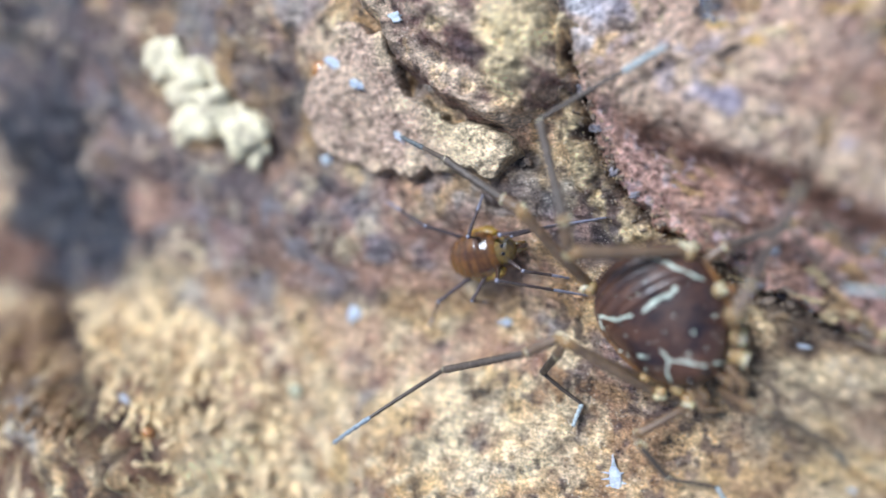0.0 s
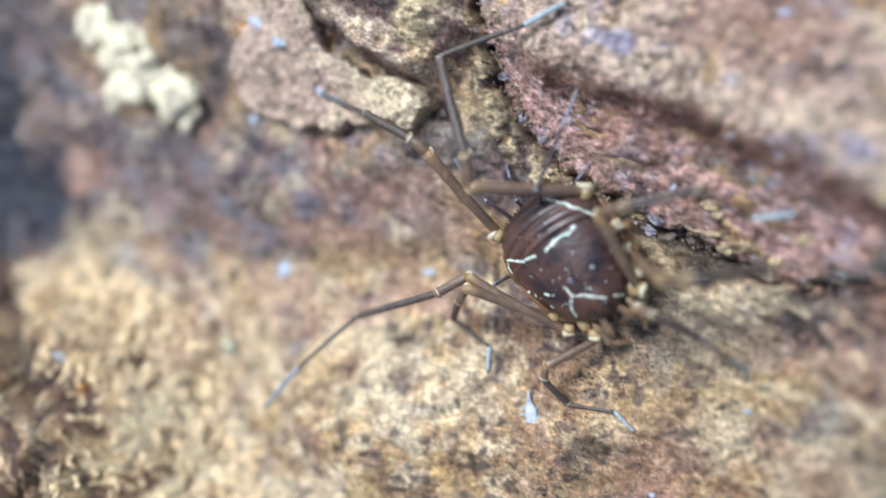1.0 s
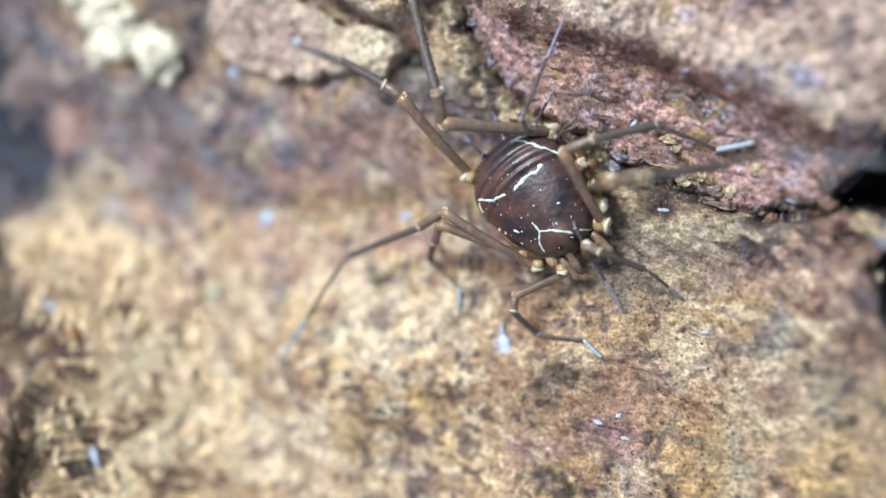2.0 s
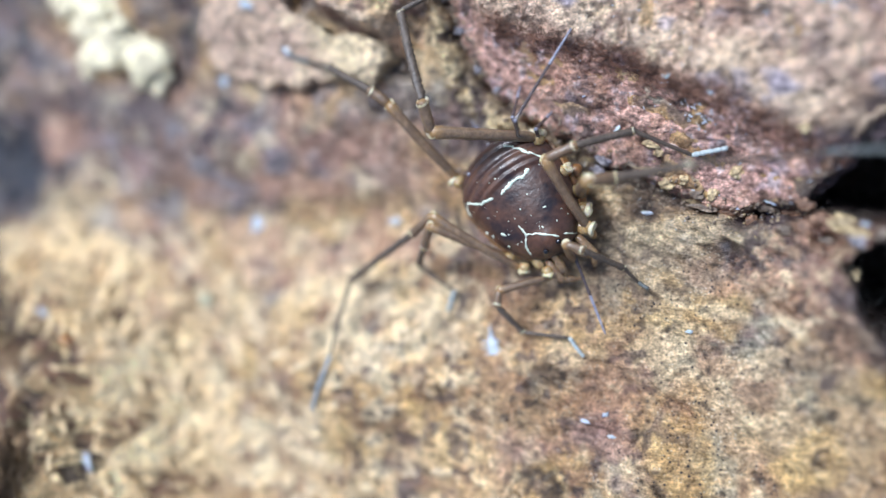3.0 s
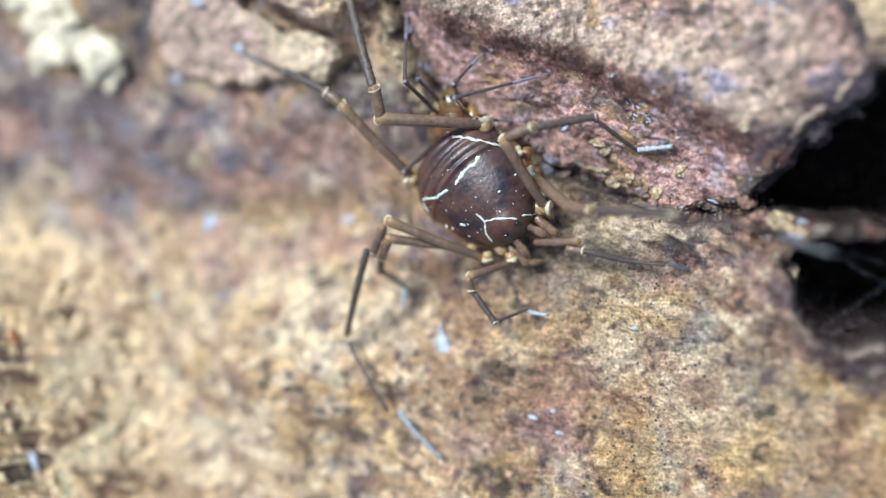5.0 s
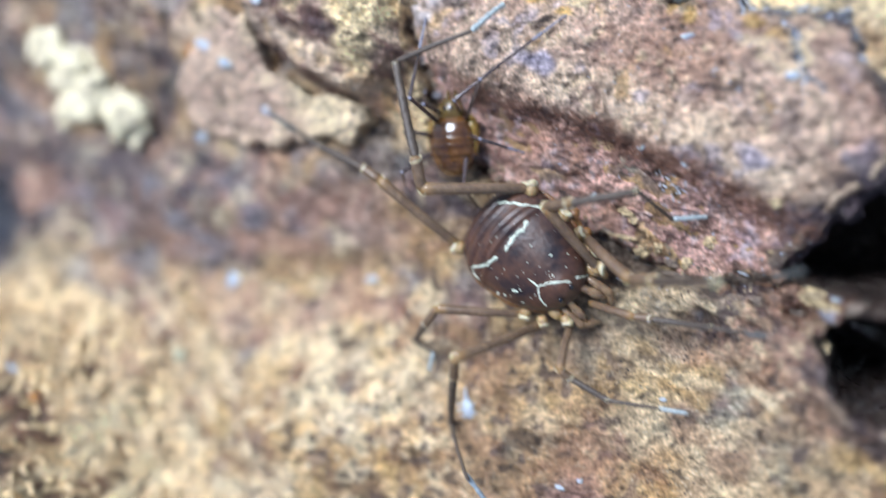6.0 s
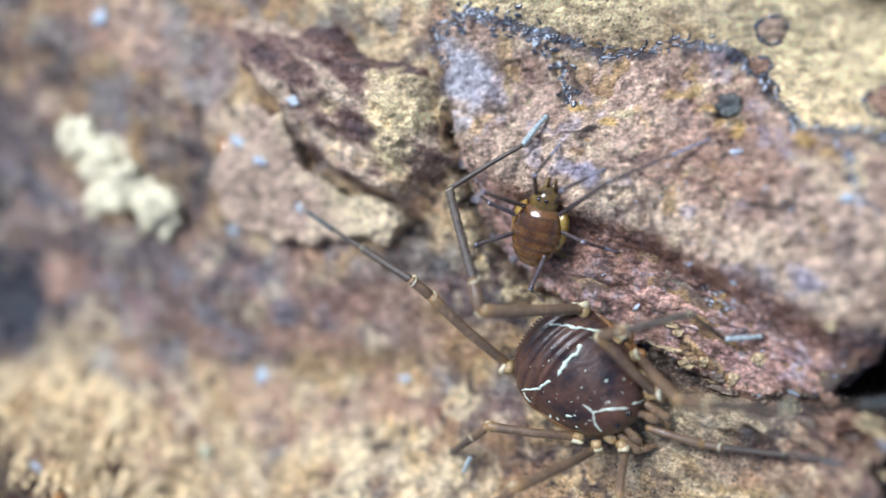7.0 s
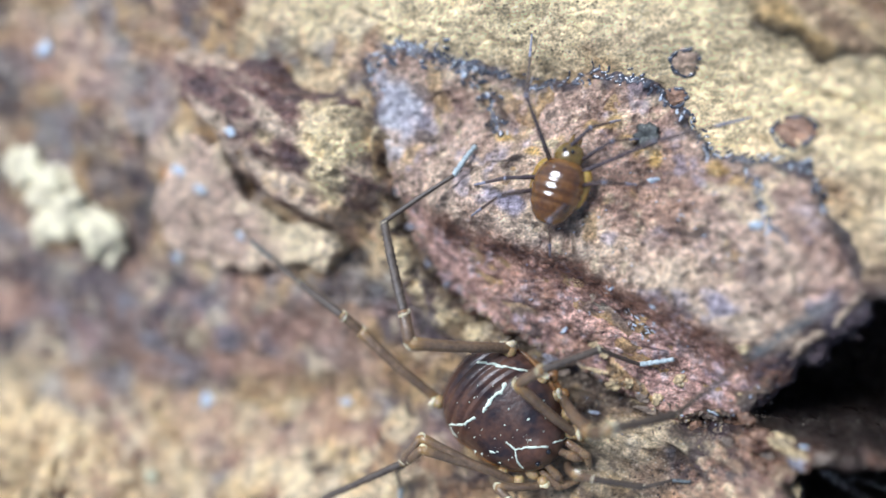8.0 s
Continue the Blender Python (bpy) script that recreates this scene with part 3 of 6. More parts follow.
JOINT = skin_material("joint", (0.52, 0.42, 0.23), (0.76, 0.69, 0.50), 0.4, 4.0, 0.02, subsurface=0.2)
AMBER = skin_material("amber", (0.30, 0.19, 0.085), (0.50, 0.35, 0.17), 0.3, 2.5, 0.02, subsurface=0.3)
JAW = skin_material("jaw", (0.15, 0.095, 0.062), (0.33, 0.21, 0.11), 0.25, 1.5, 0.02, subsurface=0.2, coat=0.3)
VENTER = skin_material("venter", (0.12, 0.055, 0.022), (0.30, 0.145, 0.045), 0.35, 1.0, 0.03, subsurface=0.3)
EYE = skin_material("eye", (0.004, 0.004, 0.006), (0.01, 0.01, 0.014), 0.12, 3.0, 0.0, coat=0.6)
NYMPH = banded_material("nymph", (0.085, 0.031, 0.007), (0.195, 0.080, 0.016), (0.045, 0.017, 0.004), 6)
NYMPH_FLANK = skin_material("nymph_flank", (0.28, 0.16, 0.028), (0.42, 0.26, 0.055), 0.2, 1.5, 0.01, subsurface=0.4, coat=0.5)
NYMPH_HEAD = skin_material("nymph_head", (0.09, 0.055, 0.018), (0.20, 0.125, 0.03), 0.2, 1.5, 0.01, subsurface=0.35, coat=0.5)
NYMPH_LEG = skin_material("nymph_leg", (0.060, 0.044, 0.045), (0.115, 0.085, 0.085), 0.16, 2.0, 0.01, coat=0.8)
NYMPH_FOOT = skin_material("nymph_foot", (0.22, 0.22, 0.29), (0.34, 0.34, 0.40), 0.3, 2.0, 0.01, coat=0.3)
TARSUS_BLUE = skin_material("tarsus_blue", (0.19, 0.23, 0.26), (0.40, 0.46, 0.50), 0.4, 5.0, 0.02)
TARSUS_DARK = skin_material("tarsus_dark", (0.070, 0.078, 0.078), (0.15, 0.17, 0.17), 0.4, 5.0, 0.02)
CHITIN_WHITE = skin_material("white_chitin", (0.44, 0.50, 0.57), (0.68, 0.72, 0.76), 0.5, 3.0, 0.06, subsurface=0.2)
DROP = skin_material("resin", (0.36, 0.13, 0.03), (0.58, 0.30, 0.10), 0.1, 1.0, 0.0, subsurface=0.3, coat=1.0)

# ---- the log ----
steps_x = np.concatenate([np.arange(-260, -110, 6.0), np.arange(-110, -52, 1.2), np.arange(-52, -26, 0.16), np.arange(-26, 29, 0.10), np.arange(29, 34, 0.3), np.arange(34, 90, 1.4), np.arange(90, 260, 6.0)])
steps_y = np.concatenate([np.arange(-160, -90, 5.0), np.arange(-90, -28, 1.4), np.arange(-28, -19, 0.16), np.arange(-19, 19, 0.10), np.arange(19, 28, 0.2), np.arange(28, 90, 1.4), np.arange(90, 160, 5.0)])
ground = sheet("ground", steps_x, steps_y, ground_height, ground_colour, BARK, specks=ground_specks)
tagged(ground, "mottled tan and rust inner bark of a rotting log", "bark", kind="structure")

SLAB = [(-2.7, 16.9), (-0.3, 17.9), (3.0, 16.5), (7.8, 14.4), (11.6, 14.5), (14.3, 13.6), (16.0, 12.0), (17.2, 9.2), (19.3, 8.7), (22.0, 8.1), (22.7, 6.0), (24.3, 2.7),
        (24.4, 0.2), (22.8, -0.8), (20.5, -2.9), (18.8, -4.4), (14.9, -5.4), (12.4, -4.5), (9.6, -2.8), (7.1, -1.8), (4.9, -0.2), (2.3, 1.6), (0.3, 3.8), (-0.8, 6.5), (-1.4, 9.4), (-2.6, 13.8)]
CREST = [(-2.4, 10.5), (0.9, 7.2), (3.9, 5.6), (8.9, 3.6), (13.6, 1.2), (17.5, -1.5), (21.0, -3.4)]


def slab_edge(x, y):
    return inside(x, y, SLAB) + 0.35 * fbm(x, y, 1.1, 3, 301)


def slab_height(x, y):
    d, c = slab_edge(x, y), beside(x, y, CREST) + 0.35 * fbm(x, y, 1.6, 3, 311)
    u, v = 0.86 * x + 0.51 * y, -0.51 * x + 0.86 * y
    thick = 0.30 + 0.80 * smooth(13, 4, y - 0.25 * (x - 10))
    pits = smooth(0.6, 0.85, fbm(x, y, 1.2, 2, 327))
    top = thick + 0.30 * fbm(x, y, 2.5, 4, 321) + 0.15 * fbm(x, y, 0.5, 3, 331) + 0.30 * np.exp(-((c - 1.1) / 1.1) ** 2) - 0.16 * pits - 0.07 * smooth(0.5, 0.8, fbm(x, y, 0.5, 2, 329))
    face = 0.25 + 0.50 * fbm((0.86 * x - 0.51 * y) / 2.6, 0.51 * x + 0.86 * y, 0.8, 4, 341, 0.65) - 0.10 * np.exp(-((c + 0.9) / 0.5) ** 2) + 0.16 * fbm(x, y, 0.42, 3, 345)
    wide = 1 + 0.9 * smooth(10, 16, x)
    lift = face + (top - face) * smooth(-1.05, 0.75, c / wide)
    hang = smooth(17, 19, x) * smooth(2.5, 0.5, y)
    well = 0.5 * np.exp(-((x - 5.6) / 0.9) ** 2 - ((y - 8.7) / 0.4) ** 2) + 0.7 * np.exp(-(((x - 4.9) + 0.3 * (y - 13)) / 0.22) ** 2 - ((y - 13.2) / 1.6) ** 2)
    return log_height(x, y) + 0.30 * fbm(x, y, 5.0, 2, 11) + (lift * smooth(-0.3, 0.9 + 1.4 * smooth(0.5, -1.0, c) * smooth(19, 15, x) + 1.4 * hang, d) - well) - 1.3 * smooth(0.05, -0.5, d)


def slab_colour(x, y):
    c = beside(x, y, CREST) + 0.4 * fbm(x, y, 1.6, 3, 311)
    col = np.broadcast_to(np.array(COLOURS["pink"]), x.shape + (3,))
    col = mottled(col, x, y, "coral", 3.4, -0.1, 0.6, 0.55, 349)
    col = laid(col, "buff", 0.8 * smooth(0.2, 1.2, c) * smooth(4.2, 1.8, c) * smooth(3, 8, x))
    face = smooth(0.25, -0.45, c)
    col = laid(col, "rose", face)
    streak = fbm((0.86 * x - 0.51 * y) / 2.6, 0.51 * x + 0.86 * y, 0.8, 4, 341, 0.65)
    grains = fbm(x, y, 0.5, 3, 347)
    col = laid(col, "haze", 0.5 * face * smooth(0.25, 0.6, grains) * smooth(-0.4, 0.3, fbm(x, y, 2.2, 2, 348)))
    col = laid(col, "maroon", 0.5 * face * smooth(0.15, 0.55, -grains))
    # shade painted into the hollows of the streaked relief
    col = laid(col, "umber", 0.45 * face * smooth(-0.25, -0.7, streak))
    col = laid(col, "coral", 0.6 * face * smooth(0.1, 0.5, fbm(x, y, 1.8, 3, 353)))
    col = mottled(col, x, y, "rust", 2.4, 0.1, 0.7, 0.45, 351)
    # brown fuzz along the crest, together with the painted shade below it
    furred = fbm((0.86 * x - 0.51 * y) / 1.6, 0.51 * x + 0.86 * y, 0.45, 3, 357)
    col = laid(col, "sienna", np.exp(-((c + 0.2) / 0.6) ** 2) * (0.28 + 0.42 * smooth(-0.2, 0.3, furred)) * smooth(0.0, 3.0, x) * (1 - 0.55 * smooth(11, 16, x)))
    col = laid(col, "buff", 0.5 * smooth(0.2, 0.8, c) * smooth(0.0, 0.6, fbm(x, y, 3.2, 4, 361)))
    col = laid(col, "maroon", 0.5 * smooth(0.3, 1.0, c) * smooth(0.5, 0.8, fbm(x, y, 1.3, 3, 359)))
    col = laid(col, "cream", 0.5 * smooth(0.2, 0.8, c) * smooth(0.45, 0.8, fbm(x, y, 0.9, 4, 363)))
    col = mottled(col, x, y, "lilac", 1.7, 0.45, 0.85, 0.5, 365)
    col = mottled(col, x, y, "mauve", 1.6, 0.35, 0.8, 0.45, 371)
    col = laid(col, "ochre", 0.5 * smooth(0.0, 0.6, c) * smooth(0.55, 0.9, fbm(x, y, 1.8, 4, 375)))
    col = laid(col, "umber", 0.6 * smooth(0.1, 0.6, c) * smooth(0.64, 0.78, fbm(x, y, 0.5, 2, 377)))
    col = patches(col, x, y, "haze", [(-0.8, 14.6, 1.5, 2.4, 25, 0.9), (-0.4, 11.2, 0.8, 1.0, 0, 0.6)], 383)
    col = patches(col, x, y, "lilac", [(6.3, 7.6, 1.5, 1.0, -30, 0.9), (1.5, 11.8, 1.2, 0.9, 0, 0.6), (17.6, 1.6, 1.5, 0.9, -20, 0.8), (22.6, 1.0, 1.4, 0.8, -30, 0.6)], 381)
    col = patches(col, x, y, "cream", [(8.0, 10.8, 0.7, 0.5, 20, 0.9), (19.6, 7.2, 0.6, 0.9, 0, 0.8), (12.6, 10.0, 0.5, 0.8, 0, 0.6), (7.0, 12.4, 0.5, 0.4, 0, 0.7)], 391)
    col = patches(col, x, y, "ochre", [(8.6, 10.4, 0.9, 0.6, 10, 0.9), (6.6, 11.9, 0.7, 0.5, 0, 0.9), (12.9, 10.1, 0.45, 0.9, 15, 0.9), (12.2, 11.9, 1.0, 0.5, -10, 0.7), (18.4, 8.0, 0.8, 0.7, 0, 0.8), (19.0, 6.6, 0.5, 0.5, 0, 0.7)], 393)
    col = patches(col, x, y, "umber", [(13.9, 10.7, 0.75, 0.75, 0, 0.95), (5.4, 8.7, 0.9, 0.35, -10, 0.95), (1.6, 12.6, 1.0, 0.6, -30, 0.7), (5.0, 13.2, 0.3, 1.4, -20, 0.8), (16.0, 5.4, 0.7, 0.4, 0, 0.7)], 395)
    edge = slab_edge(x, y) + 0.3 * fbm(x, y, 0.8, 3, 398)
    col = laid(col, "slate", 0.8 * smooth(0.85, 0.15, edge) * smooth(0, 2, c))
    # shading of the overhang above the hole, painted in purple
    col = laid(col, "purple", 0.9 * smooth(17.5, 19.5, x) * smooth(1.8, 0.0, y) * smooth(2.2, 0.6, edge))
    return mottled(col, x, y, "umber", 0.8, 0.6, 0.85, 0.5, 399)


def below_crest(x, y):
    return beside(x, y, CREST) < 0


slab = thing("bark_slab", "reddish pink slab of flaking outer bark with dark lichened rim", "bark")
for name, keep, drop, label in (("crust", lambda x, y: slab_edge(x, y) > -0.4, below_crest, "buff and pink crust with lilac stains"),
                                ("fibrous_face", lambda x, y: (slab_edge(x, y) > -0.4) & below_crest(x, y), None, "pink fibrous broken face")):
    piece = sheet(name, np.arange(-5, 27, 0.08), np.arange(-7.5, 20, 0.08), slab_height, slab_colour, BARK, keep, drop)
    piece.parent = slab
    tagged(piece, label)

FLAKE = [(-15.9, 14.0), (-12.4, 12.8), (-11.8, 9.6), (-9.1, 7.7), (-5.3, 6.3), (-5.4, 5.3), (-6.6, 4.1), (-9.9, 4.6), (-12.6, 4.4), (-16.5, 5.0), (-18.9, 6.7), (-19.7, 9.2), (-18.2, 11.4)]


def flake_edge(x, y):
    return inside(x, y, FLAKE) + 0.30 * fbm(x, y, 0.9, 3, 401) + 0.25 * np.sin(2.4 * x) * smooth(6.5, 4.5, y)


def flake_height(x, y):
    d = flake_edge(x, y)
    top = 1.0 + 0.25 * fbm(x, y, 2.0, 4, 411) + 0.08 * fbm(x, y, 0.4, 3, 421)
    return log_height(x, y) + 0.4 * fbm(x, y, 5.0, 2, 11) + top * smooth(0.0, 0.22, d) - 2.0 * smooth(0.1, -0.35, d)


def flake_colour(x, y):
    col = np.broadcast_to(np.array(COLOURS["buff"]), x.shape + (3,))
    col = laid(col, "pink", 0.65 * smooth(-8.5, -11.0, x))
    col = mottled(col, x, y, "cream", 2.4, 0.0, 0.7, 0.5, 431)
    col = mottled(col, x, y, "sienna", 0.45, 0.5, 0.75, 0.6, 435)
    col = laid(col, "cream", 0.7 * smooth(-11.5, -9.0, x))
    col = mottled(col, x, y, "umber", 0.7, 0.42, 0.75, 0.55, 441)
    return laid(col, "umber", 0.7 * smooth(0.35, 0.0, flake_edge(x, y)))


def corky_end(x, y):
    return x + 0.5 * fbm(x, y, 1.0, 2, 405) - 0.35 * (y - 6) > -10.4


flake = thing("bark_flake", "tan crumbly bark flake with a toothed lower edge", "bark flake")
for name, keep, drop, label in (("plate", lambda x, y: flake_edge(x, y) > -0.4, corky_end, "tan pitted plate"),
                                ("corky_end", lambda x, y: (flake_edge(x, y) > -0.4) & corky_end(x, y), None, "pale yellow corky end")):
    piece = sheet(name, np.arange(-22, -3.5, 0.08), np.arange(2.5, 16, 0.08), flake_height, flake_colour, BARK, keep, drop)
    piece.parent = flake
    tagged(piece, label)

LUMP = [(-16.5, 19.5), (-12.2, 18.6), (-9.1, 17.8), (-7.0, 16.2), (-2.6, 14.6), (-1.8, 9.5), (-3.2, 7.2), (-5.4, 6.6), (-9.0, 8.2), (-12.0, 10.6), (-13.2, 13.6), (-15.5, 15.5)]


def lump_edge(x, y):
    return inside(x, y, LUMP) + 0.4 * fbm(x, y, 1.3, 3, 501)


def lump_height(x, y):
    d = lump_edge(x, y)
    u, v = 0.86 * x - 0.5 * y, 0.5 * x + 0.86 * y
    knob = 0.9 * np.exp(-((x + 4.4) / 1.6) ** 2 - ((y - 11.2) / 2.4) ** 2)
    top = 1.35 + 0.95 * fbm(u / 2.6, v, 2.4, 4, 511) + 0.15 * fbm(x, y, 0.5, 3, 521) + knob * (1 + 0.4 * fbm(x, y, 0.8, 3, 525))
    return log_height(x, y) + top * smooth(-0.1, 1.0, d) - 2.0 * smooth(0.1, -0.35, d)


def lump_colour(x, y):
    u, v = 0.86 * x - 0.5 * y, 0.5 * x + 0.86 * y
    col = np.broadcast_to(np.array(COLOURS["maroon"]), x.shape + (3,))
    streak = fbm(u / 3.0, v, 1.5, 4, 531)
    # purple streaks paint in the lump's shadows
    col = laid(col, "purple", 0.7 * smooth(0.1, 0.6, streak))
    col = laid(col, "buff", 0.85 * smooth(-0.05, -0.45, streak))
    band = beside(x, y, [(-14, 12.6), (-11.6, 11.2), (-9.0, 9.2), (-6.0, 7.6), (-4.0, 7.2)])
    # buff and gold band along the lower flank, a painted ridge highlight
    col = laid(col, "buff", 0.8 * np.exp(-((band - 0.9) / 0.8) ** 2) * smooth(-0.35, 0.1, fbm(x, y, 1.2, 3, 543)))
    col = laid(col, "gold", 0.6 * np.exp(-((band - 1.0) / 0.9) ** 2) * smooth(0.1, 0.5, fbm(x, y, 0.9, 3, 545)))
    col = patches(col, x, y, "straw", [(-4.4, 11.0, 1.8, 2.9, 10, 1.0), (-4.2, 13.8, 1.3, 0.9, 0, 0.8), (-9.6, 12.6, 1.2, 0.7, -30, 0.6)], 541)
    return mottled(col, x, y, "umber", 1.0, 0.5, 0.85, 0.5, 551)


def knob_area(x, y):
    return np.hypot((x + 4.2) / 1.9, (y - 11.0) / 3.0) + 0.2 * fbm(x, y, 1.0, 2, 505) < 1


lump = thing("bark_lump", "purplish brown bark lump with a pale yellow corky knob", "bark")
for name, keep, drop, label in (("ridge", lambda x, y: lump_edge(x, y) > -0.4, knob_area, "purplish brown streaked ridge"),
                                ("knob", lambda x, y: (lump_edge(x, y) > -0.4) & knob_area(x, y), None, "pale yellow corky knob")):
    piece = sheet(name, np.arange(-19, 0, 0.08), np.arange(5, 21, 0.08), lump_height, lump_colour, BARK, keep, drop)
    piece.parent = lump
    tagged(piece, label)


def surface(x, y):
    """Height of whatever bark lies on top at a place."""
    x, y = np.asarray(x, float), np.asarray(y, float)
    z = ground_height(x, y)
    for edge, height in ((slab_edge, slab_height), (flake_edge, flake_height), (lump_edge, lump_height)):
        z = np.where(edge(x, y) > -0.3, np.maximum(z, height(x, y)), z)
    return z


def on_bark(x, y, lift=0.0):
    return (x, y, float(surface(x, y)) + lift)


# ---- limbs ----
def ringed(rings, sides=12, close=True):
    """A bmesh skin through rings of (z, radius) along z."""
    bm = bmesh.new()
    rows = [[bm.verts.new((r * math.cos(2 * math.pi * k / sides), r * math.sin(2 * math.pi * k / sides), z)) for k in range(sides)] for z, r in rings]
    for a, b in zip(rows, rows[1:]):
        for k in range(sides):
            bm.faces.new((a[k], a[(k + 1) % sides], b[(k + 1) % sides], b[k]))
    if close:
        bm.faces.new(list(reversed(rows[0])))
        bm.faces.new(rows[-1])
    return bm


def segment(length, r0, r1, swell=1.25):
    """Rings of one leg joint: narrow at the root, swollen at its far end."""
    return [(-0.35 * r0, 0.35 * r0), (0, 0.75 * r0), (0.05 * length, r0), (0.5 * length, 0.55 * r0 + 0.45 * r1), (0.85 * length, r1),
            (0.95 * length, r1 * swell), (length, r1 * swell * 0.9), (length + 0.4 * r1, 0.4 * r1)]


def along(p, q):
    """The pose in metres of a joint that runs from p to q, in millimetres."""
    p, q = Vector(p), Vector(q)
    return Matrix.Translation(p * MM) @ (q - p).to_track_quat("Z", "Y").to_matrix().to_4x4()


def ball(radii, place=(0, 0, 0), rings=10, sides=14):
    bm = bmesh.new()
    bmesh.ops.create_uvsphere(bm, u_segments=sides, v_segments=rings, radius=1)
    bmesh.ops.scale(bm, vec=radii, verts=bm.verts)
    bmesh.ops.translate(bm, vec=place, verts=bm.verts)
    return bm


def rugged(radii, seed, rough=0.25, level=2):
    """A lumpy grain."""
    bm = bmesh.new()
    bmesh.ops.create_icosphere(bm, subdivisions=level, radius=1)
    for v in bm.verts:
        n = noise.noise(v.co * 1.6 + Vector((seed * 7.3, seed * 1.7, 0))) + 0.5 * noise.noise(v.co * 4.1 + Vector((0, seed * 3.1, 5)))
        v.co = Vector([c * r for c, r in zip(v.co * (1 + rough * n), radii)])
    return bm


# ---- the harvestman ----
BODY_ROWS = [
    (0.0, 3.35, -3.87, 0.44, -145.8),
    (0.5, 3.33, -3.78, 0.42, -144.8),
    (1.0, 3.19, -4.05, 0.37, -143.6),
    (1.5, 3.22, -4.24, 0.44, -143.7),
    (3.0, 3.23, -4.26, 0.49, -144.6),
    (3.5, 3.20, -4.31, 0.50, -144.7),
    (4.0, 3.05, -4.25, 0.48, -143.9),
    (5.5, 4.29, -3.59, 0.47, -134.2),
    (6.0, 5.04, -3.58, 0.45, -132.7),
    (6.5, 5.72, -3.88, 0.48, -131.7),
    (7.0, 5.63, -4.12, 0.48, -131.5),
    (7.5, 5.49, -4.49, 0.49, -132.7),
    (8.0, 5.33, -4.96, 0.48, -133.9),
]


def scute_width(y):
    v = np.clip((y + 0.35) / 3.85, -1, 1)
    return 3.12 * np.sqrt(np.maximum(1 - np.abs(v) ** 2.6, 0)) * (1 - 0.20 * v)


def scute_top(x, y):
    """Height of the back over the body's middle."""
    w = np.maximum(scute_width(y), 0.05)
    r = np.clip(1 - (x / w) ** 2, 0, 1)
    end = np.clip(1 - np.abs((y + 0.35) / 3.85) ** 3.0, 0, 1)
    z = 1.65 * np.sqrt(r) * np.sqrt(end)
    bent = y - 0.07 * x * x
    ridges = 0.19 * np.abs(np.sin((bent + 4.2) * math.pi / 0.72)) ** 0.6 * smooth(-1.6, -1.9, bent)
    hump = 0.30 * np.exp(-((x / 0.9) ** 2) - ((y - 2.7) / 0.7) ** 2)
    return z + ridges + hump


def harvestman_body(parent):
    bm = bmesh.new()
    rows = []
    for i in range(109):
        y = -0.35 - 3.85 * math.cos(math.pi * i / 108)
        y = min(max(y, -4.195), 3.495)
        w = float(scute_width(y))
        row = []
        for j in range(49):
            x = -w * math.cos(math.pi * j / 48)
            row.append(bm.verts.new((x, y, float(scute_top(x, y)))))
        for j in range(1, 24):
            a = math.pi * j / 24
            row.append(bm.verts.new((w * math.cos(a), y, -1.15 * math.sin(a) * math.sqrt(max(1 - ((y + 0.35) / 3.9) ** 2, 0)))))
        rows.append(row)
    for a, b in zip(rows, rows[1:]):
        for k in range(len(a)):
            n = (k + 1) % len(a)
            bm.faces.new((a[k], a[n], b[n], b[k]))
    bm.faces.new(rows[0])
    bm.faces.new(list(reversed(rows[-1])))
    bmesh.ops.recalc_face_normals(bm, faces=bm.faces)
    return part("body", bm, SCUTE, parent, "dark chestnut back with pale green lines")


def marking(line, width, body, seed):
    """A thin raised pale line on the back."""
    rng = random.Random(seed)
    bm = bmesh.new()
    pts = [Vector(p) for p in line]
    dense = [pts[0]]
    for a, b in zip(pts, pts[1:]):
        n = max(2, int((b - a).length / 0.12))
        dense += [a.lerp(b, k / n) for k in range(1, n + 1)]
    left, right = [], []
    for k, p in enumerate(dense):
        d = (dense[min(k + 1, len(dense) - 1)] - dense[max(k - 1, 0)]).normalized()
        side = Vector((-d.y, d.x)) * width * (0.5 + 0.95 * rng.random()) * (0.45 if k in (0, len(dense) - 1) else 1)
        p = p + Vector((rng.uniform(-0.035, 0.035), rng.uniform(-0.035, 0.035)))
        for side_list, q in ((left, p + side), (right, p - side)):
            z = float(scute_top(q.x, q.y))
            side_list.append((bm.verts.new((q.x, q.y, z + 0.035)), bm.verts.new((q.x, q.y, z - 0.05))))
    for k in range(len(dense) - 1):
        (a, al), (b, bl), (c, cl), (d, dl) = left[k], left[k + 1], right[k + 1], right[k]
        for face in ((a, d, c, b), (a, b, bl, al), (d, dl, cl, c)):
            bm.faces.new(face)
    bmesh.ops.recalc_face_normals(bm, faces=bm.faces)
    return part("marking", bm, MARK, body, "pale green line")


harvestman = thing("harvestman", "dark brown harvestman with pale green lines crouching on bark", "harvestman", on_bark(3.2, -4.3))
BASE = Matrix.Translation(harvestman.location)
body = harvestman_body(harvestman)
